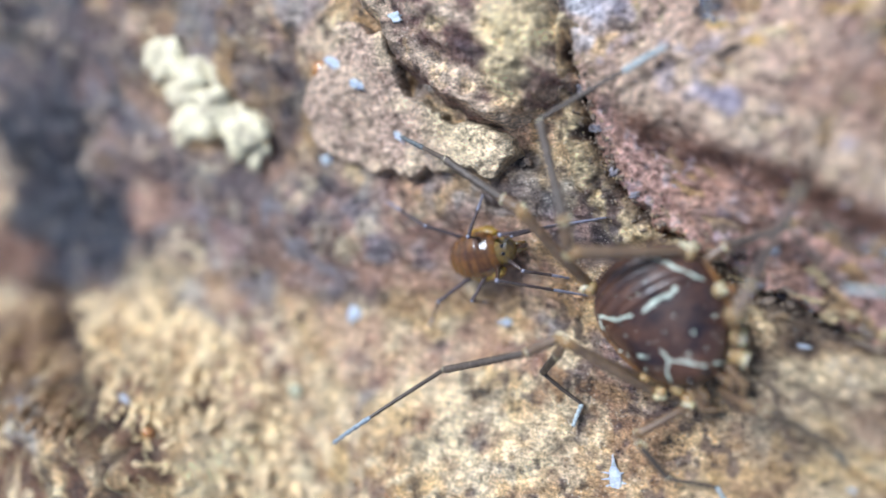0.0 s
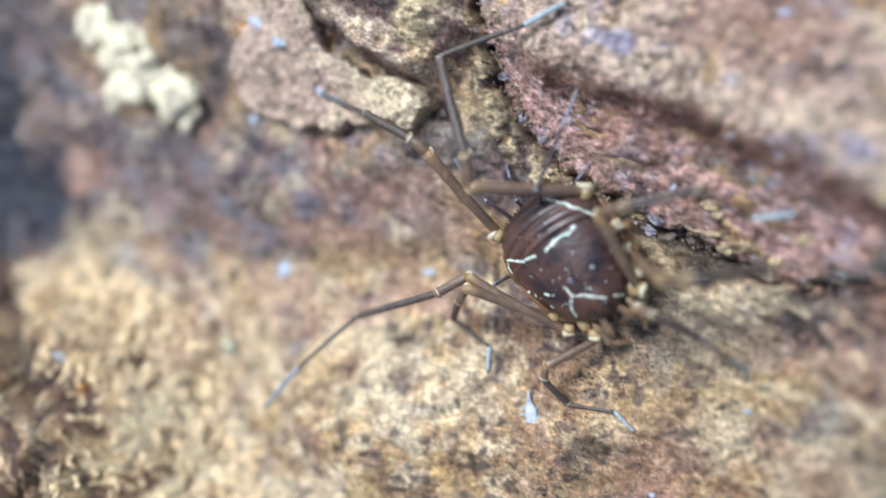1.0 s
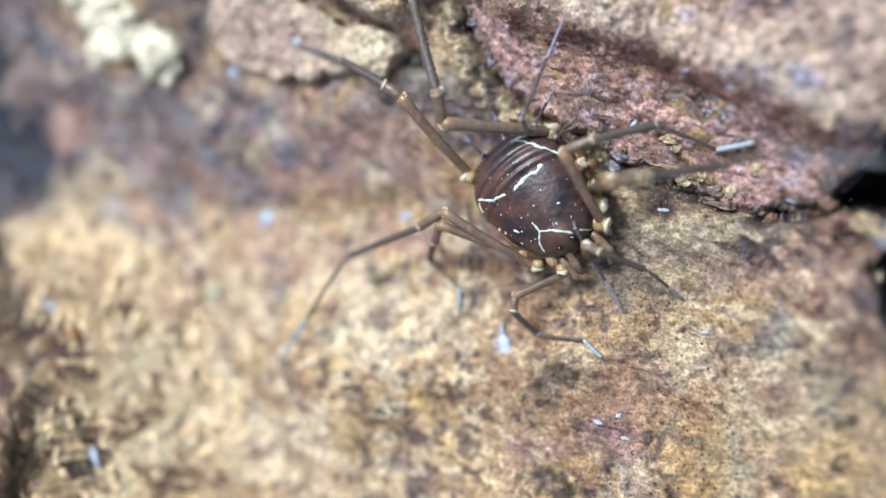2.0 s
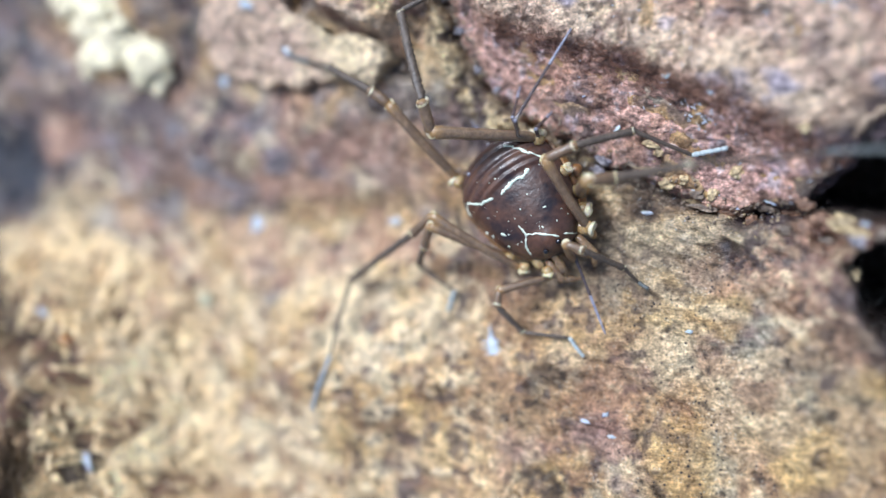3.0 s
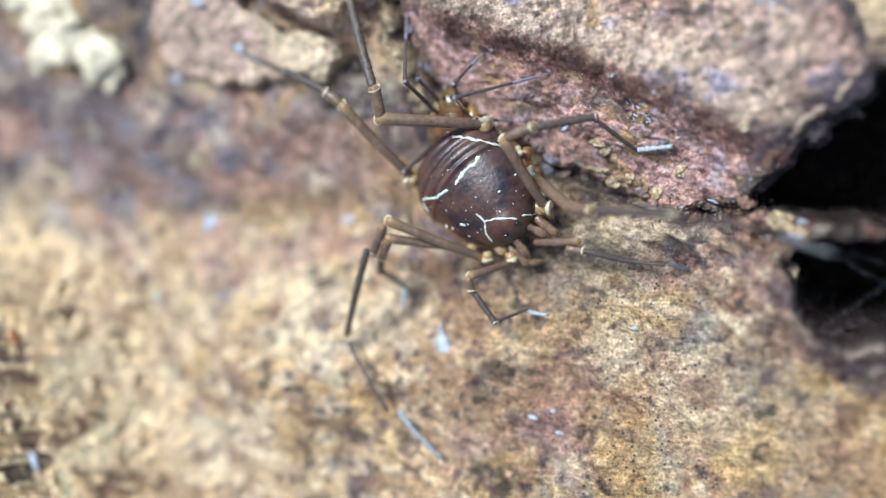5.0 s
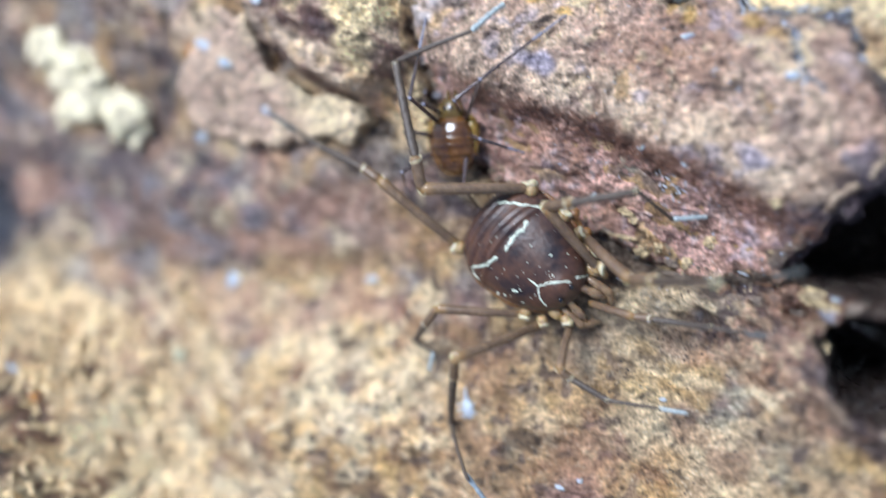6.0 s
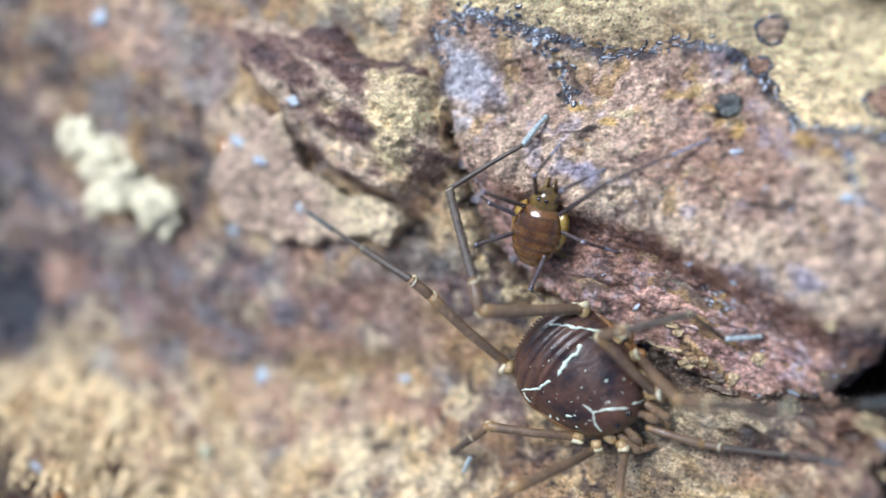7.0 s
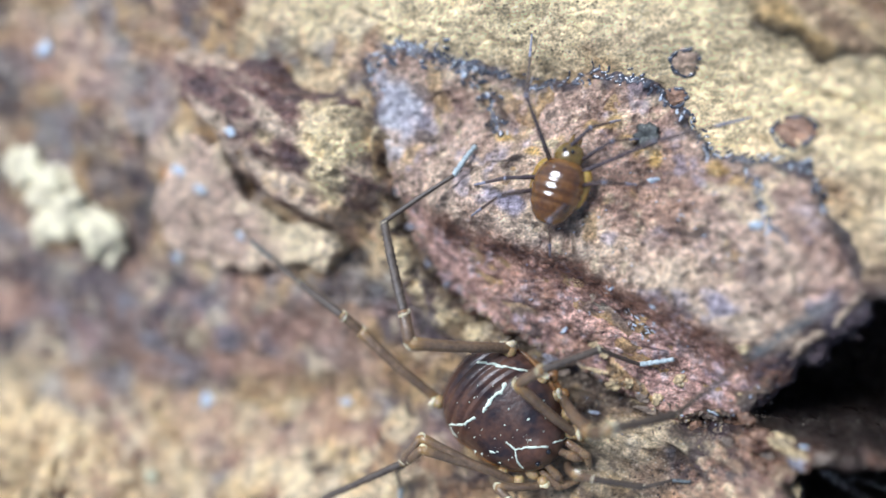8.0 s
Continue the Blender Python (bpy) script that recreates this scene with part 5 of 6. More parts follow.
LEG_L2 = [
    (0.0, (6.52, -3.50, 0.14), (7.09, -2.83, 4.65), (7.75, -1.33, 3.91), (9.89, 2.97, 3.87), (12.14, 7.79, 7.77), (12.81, 10.10, 4.08)),
    (0.5, (6.50, -3.36, 0.12), (7.44, -3.17, 4.62), (7.85, -1.62, 3.80), (10.10, 2.28, 5.47), (12.67, 8.24, 6.65), (12.22, 7.27, 2.38)),
    (1.0, (6.34, -3.56, 0.07), (8.66, -4.83, 3.83), (10.03, -4.60, 4.98), (13.17, -4.42, 1.36), (16.23, -4.04, 7.19), (19.26, -4.36, 4.02)),
    (1.5, (6.38, -3.76, 0.14), (8.55, -4.03, 4.19), (9.88, -3.84, 5.38), (12.33, -3.55, 1.27), (15.69, -3.04, 6.93), (20.04, -3.62, 7.20)),
    (3.0, (6.40, -3.82, 0.19), (7.80, -3.18, 4.53), (9.01, -3.12, 3.20), (13.08, -2.81, 5.74), (19.12, -2.64, 3.09), (22.62, -2.84, 5.74)),
    (3.5, (6.37, -3.88, 0.20), (7.67, -3.22, 4.56), (9.15, -3.14, 3.54), (13.66, -2.66, 5.10), (19.48, -2.55, 1.99), (23.18, -2.80, 4.36)),
    (4.0, (6.21, -3.78, 0.18), (7.73, -3.31, 4.49), (9.48, -3.31, 4.91), (13.95, -3.02, 6.62), (19.13, -2.95, 2.52), (22.91, -3.20, 4.76)),
    (5.5, (7.33, -2.59, 0.17), (10.04, -5.28, 2.73), (11.67, -5.55, 3.46), (15.46, -6.11, 6.34), (19.93, -8.03, 1.88), (21.05, -8.42, 6.12)),
    (6.0, (8.05, -2.50, 0.15), (10.93, -4.87, 2.85), (12.38, -4.89, 3.92), (15.49, -4.78, 7.57), (18.02, -5.00, 1.48), (19.25, -4.50, 5.68)),
    (6.5, (8.71, -2.75, 0.18), (11.93, -4.98, 2.60), (13.07, -4.99, 3.98), (16.23, -4.85, 7.59), (19.04, -6.33, 1.81), (20.32, -5.66, 5.97)),
    (7.0, (8.62, -2.98, 0.18), (11.11, -4.76, 3.61), (12.68, -4.69, 4.49), (16.05, -4.22, 7.87), (19.32, -4.93, 2.18), (21.71, -3.89, 5.72)),
    (7.5, (8.50, -3.41, 0.19), (10.92, -4.86, 3.82), (12.22, -4.51, 5.02), (15.11, -4.84, 1.21), (18.50, -2.30, 6.27), (22.31, -0.11, 6.07)),
    (8.0, (8.36, -3.95, 0.18), (10.61, -5.21, 4.00), (11.86, -4.72, 5.20), (14.72, -4.62, 1.35), (18.73, -1.16, 5.29), (22.36, 1.30, 5.61)),
]
LEG_R1 = [
    (0.0, (4.28, -8.21, -0.06), (1.68, -9.78, 1.01), (2.08, -10.18, 1.77), (3.24, -12.01, 0.85), (5.51, -12.54, -0.70), (6.22, -13.76, -2.24)),
    (0.5, (4.34, -8.10, -0.08), (1.72, -8.92, 1.60), (2.00, -9.74, 1.24), (2.92, -11.73, 0.36), (5.66, -12.07, -0.10), (6.67, -13.82, -0.63)),
    (1.0, (4.29, -8.34, -0.13), (1.63, -9.73, 1.05), (1.34, -10.55, 0.70), (2.32, -12.21, -0.67), (5.05, -12.40, -1.24), (6.45, -13.94, -1.09)),
    (1.5, (4.32, -8.54, -0.06), (1.63, -9.84, 1.17), (1.40, -10.72, 0.96), (2.38, -12.26, -0.53), (5.09, -12.51, -1.20), (6.54, -13.75, -0.35)),
    (3.0, (4.26, -8.57, -0.01), (1.32, -9.22, 1.14), (1.16, -10.15, 1.14), (2.33, -11.89, 0.06), (5.03, -12.29, -0.56), (6.14, -13.97, -1.14)),
    (3.5, (4.22, -8.63, 0.00), (1.27, -9.15, 1.18), (1.09, -10.04, 0.94), (2.28, -11.88, 0.08), (4.98, -12.23, -0.61), (6.31, -13.84, -0.62)),
    (4.0, (4.12, -8.56, -0.02), (1.22, -9.21, 1.21), (1.06, -10.08, 0.88), (2.25, -11.98, 0.15), (4.93, -12.30, -0.60), (6.30, -13.88, -0.79)),
    (5.5, (6.08, -7.65, -0.03), (4.86, -8.27, 2.89), (5.11, -9.06, 2.44), (6.44, -11.00, 2.36), (7.53, -10.40, -0.15), (9.39, -10.05, 0.73)),
    (6.0, (6.94, -7.59, -0.05), (6.70, -9.85, 2.24), (7.18, -10.42, 1.67), (9.20, -11.63, 1.56), (11.96, -12.06, 1.31), (14.02, -12.38, 1.23)),
    (6.5, (7.69, -7.85, -0.02), (8.05, -10.40, 1.91), (8.75, -11.01, 1.73), (10.91, -11.94, 1.84), (13.50, -12.38, 0.87), (15.14, -12.91, -0.31)),
    (7.0, (7.61, -8.08, -0.02), (7.53, -10.09, 2.50), (8.21, -10.70, 2.29), (10.37, -11.65, 2.34), (12.95, -12.13, 1.35), (14.56, -12.69, 0.14)),
    (7.5, (7.38, -8.50, -0.01), (5.65, -9.32, 2.58), (6.34, -9.97, 2.61), (8.41, -11.08, 2.58), (11.11, -11.85, 2.47), (13.18, -12.11, 2.37)),
    (8.0, (7.14, -9.01, -0.02), (4.75, -8.66, 2.11), (5.38, -9.35, 2.11), (7.41, -10.55, 2.00), (10.05, -11.46, 1.78), (12.11, -11.75, 1.56)),
]
LEG_L1 = [
    (0.0, (5.73, -7.28, -0.06), (7.56, -7.48, 2.40), (8.37, -7.55, 2.98), (10.23, -8.97, 0.92), (11.20, -9.99, -0.15), (11.69, -10.78, -1.12)),
    (0.5, (5.77, -7.15, -0.08), (7.68, -7.63, 2.29), (8.64, -7.80, 2.51), (10.81, -8.90, 0.56), (12.34, -9.70, 0.20), (13.08, -10.29, -0.75)),
    (1.0, (5.70, -7.36, -0.13), (7.09, -6.26, 2.38), (7.98, -6.65, 2.64), (9.86, -8.06, 0.58), (11.32, -9.05, 0.62), (12.39, -9.85, 0.70)),
    (1.5, (5.73, -7.56, -0.06), (6.47, -6.82, 2.83), (7.37, -7.22, 2.66), (9.32, -8.44, 0.55), (10.52, -9.49, -0.22), (11.11, -10.17, -1.21)),
    (3.0, (5.69, -7.61, -0.01), (6.02, -6.53, 2.85), (6.92, -6.94, 2.67), (8.66, -8.19, 0.40), (9.23, -9.15, -0.96), (9.97, -9.47, 0.12)),
    (3.5, (5.65, -7.67, 0.00), (5.85, -6.87, 2.96), (6.81, -7.05, 2.73), (8.15, -8.07, 0.10), (8.97, -8.69, -1.33), (9.69, -9.13, -0.28)),
    (4.0, (5.54, -7.58, -0.02), (5.80, -7.03, 2.99), (6.74, -7.29, 2.74), (8.06, -8.29, 0.10), (9.52, -8.75, 0.98), (9.73, -9.41, -0.17)),
    (5.5, (7.31, -6.45, -0.03), (10.27, -7.21, 0.33), (11.24, -7.37, 0.18), (14.31, -7.91, -0.06), (16.06, -8.11, -0.14), (17.39, -8.28, -0.13)),
    (6.0, (8.14, -6.36, -0.05), (10.76, -6.99, 1.42), (11.74, -7.16, 1.31), (14.82, -7.66, 1.17), (16.55, -8.02, 1.19), (17.87, -8.20, 1.28)),
    (6.5, (8.87, -6.60, -0.02), (10.20, -6.48, 2.74), (11.16, -6.71, 2.57), (13.98, -7.46, 1.46), (15.73, -7.67, 1.56), (17.06, -7.79, 1.70)),
    (7.0, (8.79, -6.83, -0.02), (11.74, -7.66, -0.08), (12.73, -7.81, -0.11), (15.84, -8.05, -0.05), (17.60, -8.19, 0.06), (18.92, -8.35, 0.23)),
    (7.5, (8.58, -7.26, -0.01), (10.57, -7.29, 2.33), (11.50, -7.32, 2.71), (13.25, -8.41, 0.37), (15.01, -8.61, 0.33), (16.35, -8.65, 0.34)),
    (8.0, (8.37, -7.80, -0.02), (9.48, -7.63, 2.84), (10.27, -7.97, 2.34), (12.69, -8.77, 0.53), (14.10, -8.61, -0.51), (15.44, -8.65, -0.60)),
]
SEGMENTS = ("femur", "patella", "tibia", "metatarsus", "tarsus")
THICK = {"R4": 1.05, "L4": 1.15, "R3": 0.9, "L3": 1.0, "R2": 0.95, "L2": 1.1, "R1": 0.8, "L1": 0.8}
moving = []


def raised(row):
    """A row with its lower joints kept above the bark."""
    return (row[0], *row[1:4], *((x, y, max(z, float(surface(x, y)) + r)) for (x, y, z), r in zip(row[4:], (0.35, 0.2, 0.12))))


def leg(rows, thick, foot):
    rows = [raised(row) for row in rows]
    first = [Vector(p) for p in rows[0][1:]]
    radii = [(0.27, 0.31), (0.29, 0.30), (0.23, 0.21), (0.14, 0.11), (0.15, 0.12)]
    for n, name in enumerate(SEGMENTS):
        length = (first[n + 1] - first[n]).length
        r0, r1 = radii[n][0] * thick, radii[n][1] * thick
        rings = segment(length, r0, r1, 1.12 if n < 3 else 1.05)
        if n == 4:
            # small joints along the foot
            rings = [(-0.3 * r0, 0.4 * r0)] + [(length * (k + s) / 5, (r0 + (r1 - r0) * k / 5) * w) for k in range(5) for s, w in ((0.04, 0.82), (0.3, 0.98), (0.75, 1.1), (0.96, 0.9))] + [(length, 0.4 * r1)]
        skin = ringed(rings, 14)
        if n == 2:
            skin.free()
            skin = ringed([(length * k / 44, r * (1 + 0.10 * math.sin(2.2 * k) * (0 < k < 44))) for k, r in ((k, np.interp(k / 44, [z / length for z, _ in rings], [r for _, r in rings])) for k in range(45))], 12)
            for v in skin.verts:
                if 0.02 * length < v.co.z < 0.97 * length:
                    v.co += Vector((v.co.x, v.co.y, 0)) * 0.35 * noise.noise(v.co * 9)
        for v in skin.verts:
            v.co.y += (0.055, 0.02, 0.02, 0.035, 0.05)[n] * length * math.sin(math.pi * min(max(v.co.z / length, 0), 1))
        ob = part(name, skin, (LIMB, LIMB, LIMB_DARK, LIMB_DARK, foot)[n], harvestman, "pale blue-grey foot" if n == 4 and foot in (TARSUS, TARSUS_BLUE) else "")
        if n in (0, 1, 2):
            ring = ringed([(length - 0.45 * r1, r1 * 1.0), (length - 0.35 * r1, r1 * 1.10), (length - 0.05 * r1, r1 * 1.13), (length + 0.2 * r1, r1 * 0.95), (length + 0.32 * r1, 0.4 * r1)], 14)
            for v in ring.verts:
                v.co.z -= 0.5 * v.co.y
            part("joint_ring", ring, JOINT, ob, "pale joint ring")
        if n == 4:
            for s in (-1, 1):
                claw = ringed([(0, 0.03), (0.12, 0.025), (0.22, 0.006)], 6)
                bmesh.ops.rotate(claw, matrix=Euler((radians(25 * s), 0, 0)).to_matrix(), verts=claw.verts)
                bmesh.ops.translate(claw, vec=(0, 0, length), verts=claw.verts)
                part("claw", claw, LIMB_DARK, ob)
        moving.append((ob, [(row[0], BASE.inverted() @ along(row[1 + n], row[2 + n])) for row in rows]))


for rows, key in ((LEG_R4, "R4"), (LEG_L4, "L4"), (LEG_R3, "R3"), (LEG_L3, "L3"), (LEG_R2, "R2"), (LEG_L2, "L2"), (LEG_R1, "R1"), (LEG_L1, "L1")):
    leg(rows, THICK[key], {"R4": TARSUS_DARK, "L2": TARSUS_DARK, "L1": TARSUS_DARK, "R2": TARSUS_BLUE}.get(key, TARSUS))
moving.append((body, [(t, BASE.inverted() @ pose(x * MM, y * MM, z * MM, 0, 0, a)) for t, x, y, z, a in BODY_ROWS]))

# ---- the young harvestman ----
nymph = thing("young_harvestman", "small glossy amber young harvestman with thin legs walking on bark", "harvestman")
bm = bmesh.new()
rows = []
for i in range(61):
    a = math.pi * i / 60
    y = -0.45 - 1.9 * math.cos(a)
    w = 1.44 * math.sin(a) ** 0.8 * (1 - 0.12 * math.cos(a))
    band = 1 + 0.019 * math.cos(y * 2 * math.pi / 0.46) * (1 if y < 0.2 else 0.3)
    rows.append([bm.verts.new((band * max(w, 0.02) * math.cos(b), y, (0.72 if math.sin(b) > 0 else 0.6) * band * max(w, 0.02) * math.copysign(abs(math.sin(b)) ** 0.75, math.sin(b)))) for b in [2 * math.pi * k / 28 for k in range(28)]])
for a, b in zip(rows, rows[1:]):
    for k in range(28):
        bm.faces.new((a[k], a[(k + 1) % 28], b[(k + 1) % 28], b[k]))
bm.faces.new(rows[0])
bm.faces.new(list(reversed(rows[-1])))
bmesh.ops.recalc_face_normals(bm, faces=bm.faces)
part("abdomen", bm, NYMPH, nymph, "glossy banded amber abdomen")
for x in (-1.14, 1.14):
    part("flank", rugged((0.46, 1.25, 0.46), x * 3, 0.15, 3), NYMPH_FLANK, nymph, "translucent yellow flank").location = (x * 1.06 * MM, 0.1 * MM, -0.15 * MM)
head = part("head", ball((0.84, 0.9, 0.58), (0, 1.55, 0.05), 12, 18), NYMPH_HEAD, nymph, "olive amber head")
for x in (-0.22, 0.22):
    part("eye", ball((0.13, 0.13, 0.13), (x, 1.8, 0.55), 8, 10), EYE, head, "black eye")
    bm = ringed([(0, 0.1), (0.4, 0.15), (0.9, 0.06)], 8)
    bmesh.ops.rotate(bm, matrix=Euler((radians(-110), 0, 0)).to_matrix(), verts=bm.verts)
    bmesh.ops.translate(bm, vec=(x, 2.1, 0.0), verts=bm.verts)
    part("jaw", bm, NYMPH_HEAD, head)
NYMPH_ROWS = [
    (0.0, -8.1, -0.4, 11), (0.3, -5.2, -1.5, 10), (0.5, -2.9, -2.6, 4), (0.8, -0.2, -3.0, 10), (1.2, 2.2, -2.8, 35), (1.7, 3.0, -2.6, 60), (2.8, 3.3, -2.6, 72), (3.5, 3.2, -2.4, 80),
    (4.2, 2.8, -1.6, 88), (4.8, 2.0, -0.2, 92), (5.3, 1.4, 1.0, 94), (5.5, 1.0, 1.6, 94), (6.0, 0.3, 3.8, 88), (6.5, 1.4, 4.1, 76), (7.0, 3.5, 4.6, 68), (7.5, 6.0, 5.9, 55), (8.0, 9.4, 8.1, 68),
]
# feet on the bark: seconds, x, y; a hip is (across, along) on the body, reach: upper and lower joint lengths
FEET = {
    "left_1": ((-0.55, 1.5), (2.6, 3.2), [(0.0, -3.0, 1.4), (0.5, 1.2, 1.0), (1.2, 5.0, 1.5), (4.5, 1.0, 4.0), (5.5, -2.0, 5.6), (6.0, -1.4, 7.0), (6.5, 1.0, 8.0), (7.0, 5.0, 9.2), (7.5, 8.2, 11.0), (8.0, 12.6, 11.6)]),
    "right_1": ((0.55, 1.5), (2.6, 3.2), [(0.0, -2.9, -1.8), (0.5, 1.0, -4.0), (1.2, 5.5, -1.0), (4.5, 4.0, 3.0), (5.5, 3.8, 6.2), (6.0, 4.0, 7.5), (6.5, 4.0, 9.0), (7.0, 7.5, 7.6), (7.5, 10.2, 8.3), (8.0, 13.6, 10.4)]),
    "left_2": ((-0.8, 0.9), (4.6, 6.2), [(0.0, -0.4, 1.7), (0.5, 1.0, 2.4), (1.0, 3.8, 5.4), (1.5, 4.6, 5.8), (3.0, 6.6, 5.4), (3.5, 3.7, 7.0), (4.5, -1.0, 7.0), (5.5, -0.5, 8.0), (6.0, -0.6, 11.0), (6.5, 0.2, 13.6), (7.0, -0.6, 7.8), (7.5, 6.6, 15.0), (8.0, 8.0, 17.0)]),
    "right_2": ((0.8, 0.9), (4.6, 6.2), [(0.0, -1.8, -2.8), (0.5, 2.6, -5.5), (1.0, 7.0, -8.0), (3.0, 7.7, -14.0), (3.5, 11.0, -11.4), (4.5, 9.0, -2.0), (5.5, 6.6, 7.8), (6.0, 7.8, 10.0), (6.5, 9.6, 11.8), (7.0, 13.0, 8.8), (7.5, 13.6, 9.6), (8.0, 19.5, 11.0)]),
    "left_3": ((-0.95, 0.2), (2.3, 3.0), [(0.0, -7.8, 3.2), (0.5, -5.0, 2.4), (1.2, 0.4, 1.4), (4.5, -1.6, 1.0), (5.5, -2.7, 3.2), (6.0, -3.4, 4.6), (6.5, -2.6, 5.6), (7.0, -0.6, 7.0), (7.5, 1.6, 8.0), (8.0, 4.2, 8.6)]),
    "right_3": ((0.95, 0.2), (2.3, 3.0), [(0.0, -8.5, -3.5), (0.5, -3.7, -5.9), (1.2, 3.6, -6.0), (4.5, 5.6, -1.0), (5.5, 5.0, 2.0), (6.0, 4.6, 2.6), (6.5, 5.4, 2.8), (7.0, 7.6, 3.0), (7.5, 9.0, 4.4), (8.0, 13.4, 7.8)]),
    "left_4": ((-0.9, -0.5), (3.2, 4.2), [(0.0, -14.6, 3.0), (0.5, -9.6, 3.6), (1.2, -2.4, 1.6), (4.5, -2.0, -4.5), (5.5, -2.6, -2.6), (6.0, -3.6, 0.6), (6.5, -3.8, 1.4), (7.0, -1.2, 3.2), (7.5, 0.9, 5.0), (8.0, 4.0, 6.8)]),
    "right_4": ((0.9, -0.5), (3.2, 4.2), [(0.0, -12.6, -5.2), (0.5, -7.6, -5.0), (1.2, -1.0, -6.5), (4.5, 3.0, -6.0), (5.5, 3.0, -3.6), (6.0, 1.6, -1.2), (6.5, 1.4, 0.1), (7.0, 2.8, 0.2), (7.5, 3.9, 0.9), (8.0, 8.4, 4.2)]),
}
TIMES = [n * 0.25 for n in range(33)]


def between(rows, t):
    """Values at t, eased from row to row."""
    for a, b in zip(rows, rows[1:]):
        if t <= b[0]:
            s = (t - a[0]) / (b[0] - a[0])
            return [u + (v - u) * s for u, v in zip(a[1:], b[1:])]
    return list(rows[-1][1:])


def nymph_pose(t):
    x, y, a = between(NYMPH_ROWS, t)
    d = Vector((math.cos(radians(a)), math.sin(radians(a))))
    fore, mid, rear = (float(surface(x + s * d.x, y + s * d.y)) for s in (1.6, 0.0, -1.6))
    z = max(mid, (fore + rear) / 2) + 1.05
    return pose(x * MM, y * MM, z * MM, math.degrees(math.atan2(fore - rear, 3.2)) * 0.6, 0, a - 90)


def knee(hip, foot, upper, lower):
    """The raised knee of a leg, and its foot drawn in to reach."""
    span = foot - hip
    far = min(span.length, (upper + lower) * 0.98)
    foot = hip + span.normalized() * far
    run = (upper ** 2 - lower ** 2 + far ** 2) / (2 * far)
    rise = math.sqrt(max(upper ** 2 - run ** 2, 0))
    d = (foot - hip).normalized()
    up = (Vector((0, 0, 1)) - d * d.z).normalized()
    return hip + d * run + up * rise, foot


nymph_poses = [(t, nymph_pose(t)) for t in TIMES]
for key, (hip, (upper, lower), feet) in FEET.items():
    thigh = part("femur", ringed(segment(upper, 0.15, 0.115, 1.25), 9), NYMPH_LEG, nymph)
    shank = part("tibia", ringed(segment(lower * 0.6, 0.115, 0.085, 1.2), 9), NYMPH_LEG, nymph)
    foot_part = part("tarsus", ringed(segment(lower * 0.4, 0.095, 0.06, 1.0), 8), NYMPH_FOOT, shank, "bluish grey foot")
    foot_part.location = (0, 0, lower * 0.6 * MM)
    part("joint_ring", ringed([(upper - 0.2, 0.10), (upper - 0.08, 0.128), (upper + 0.03, 0.12), (upper + 0.08, 0.05)], 9), NYMPH_FOOT, thigh, "pale knee")
    part("trochanter", ball((0.2, 0.2, 0.2), (hip[0], hip[1], -0.15), 7, 10), JOINT, nymph, "pale hip joint")
    rows_thigh, rows_shank = [], []
    for t, m in nymph_poses:
        x, y = between(feet, t)
        foot = Vector(on_bark(x, y, 0.06))
        start = (m @ Vector((hip[0] * MM, hip[1] * MM, -0.15 * MM))) / MM
        bend, foot = knee(start, foot, upper, lower)
        back = m.inverted()
        rows_thigh.append((t, back @ along(start, bend)))
        rows_shank.append((t, back @ along(bend, foot)))
    moving += [(thigh, rows_thigh), (shank, rows_shank)]
moving.append((nymph, nymph_poses))

# ---- small things on the bark ----
LICHEN = skin_material("lichen", (0.030, 0.034, 0.044), (0.11, 0.12, 0.145), 0.14, 2.0, 0.05, coat=1.0)
CORK = bark_material("cork", (0.54, 0.42, 0.24), 0.6, 0.3, 0.06)
GRIT = bark_material("grit", (0.22, 0.17, 0.13), 0.4, 0.5, 0.08)
STONE = bark_material("stone", (0.24, 0.23, 0.26), 0.35, 0.4, 0.05)
PALE_CORE = bark_material("pale_core", (0.56, 0.40, 0.28), 0.5, 0.3, 0.06)
RUSTY = bark_material("rusty_cork", (0.27, 0.155, 0.10), 0.5, 0.4, 0.08)
MOULD = bark_material("mould", (0.09, 0.10, 0.095), 0.7, 0.3, 0.08)
SILK = skin_material("silk", (0.55, 0.57, 0.60), (0.7, 0.72, 0.75), 0.3, 2.0, 0.0)
FIBRE = skin_material("fibre", (0.085, 0.055, 0.032), (0.16, 0.105, 0.055), 0.5, 1.0, 0.0)


def crumb(name, label, category, x, y, radii, turn, material, seed, group="", sink=0.25, rough=0.35):
    bm = rugged(radii, seed, rough, 3)
    ob = part(name, bm, material)
    m = on_bark(x, y, radii[2] * (1 - sink))
    ob.matrix_basis = pose(m[0] * MM, m[1] * MM, m[2] * MM, 0, 0, turn)
    return tagged(ob, label, category, group)


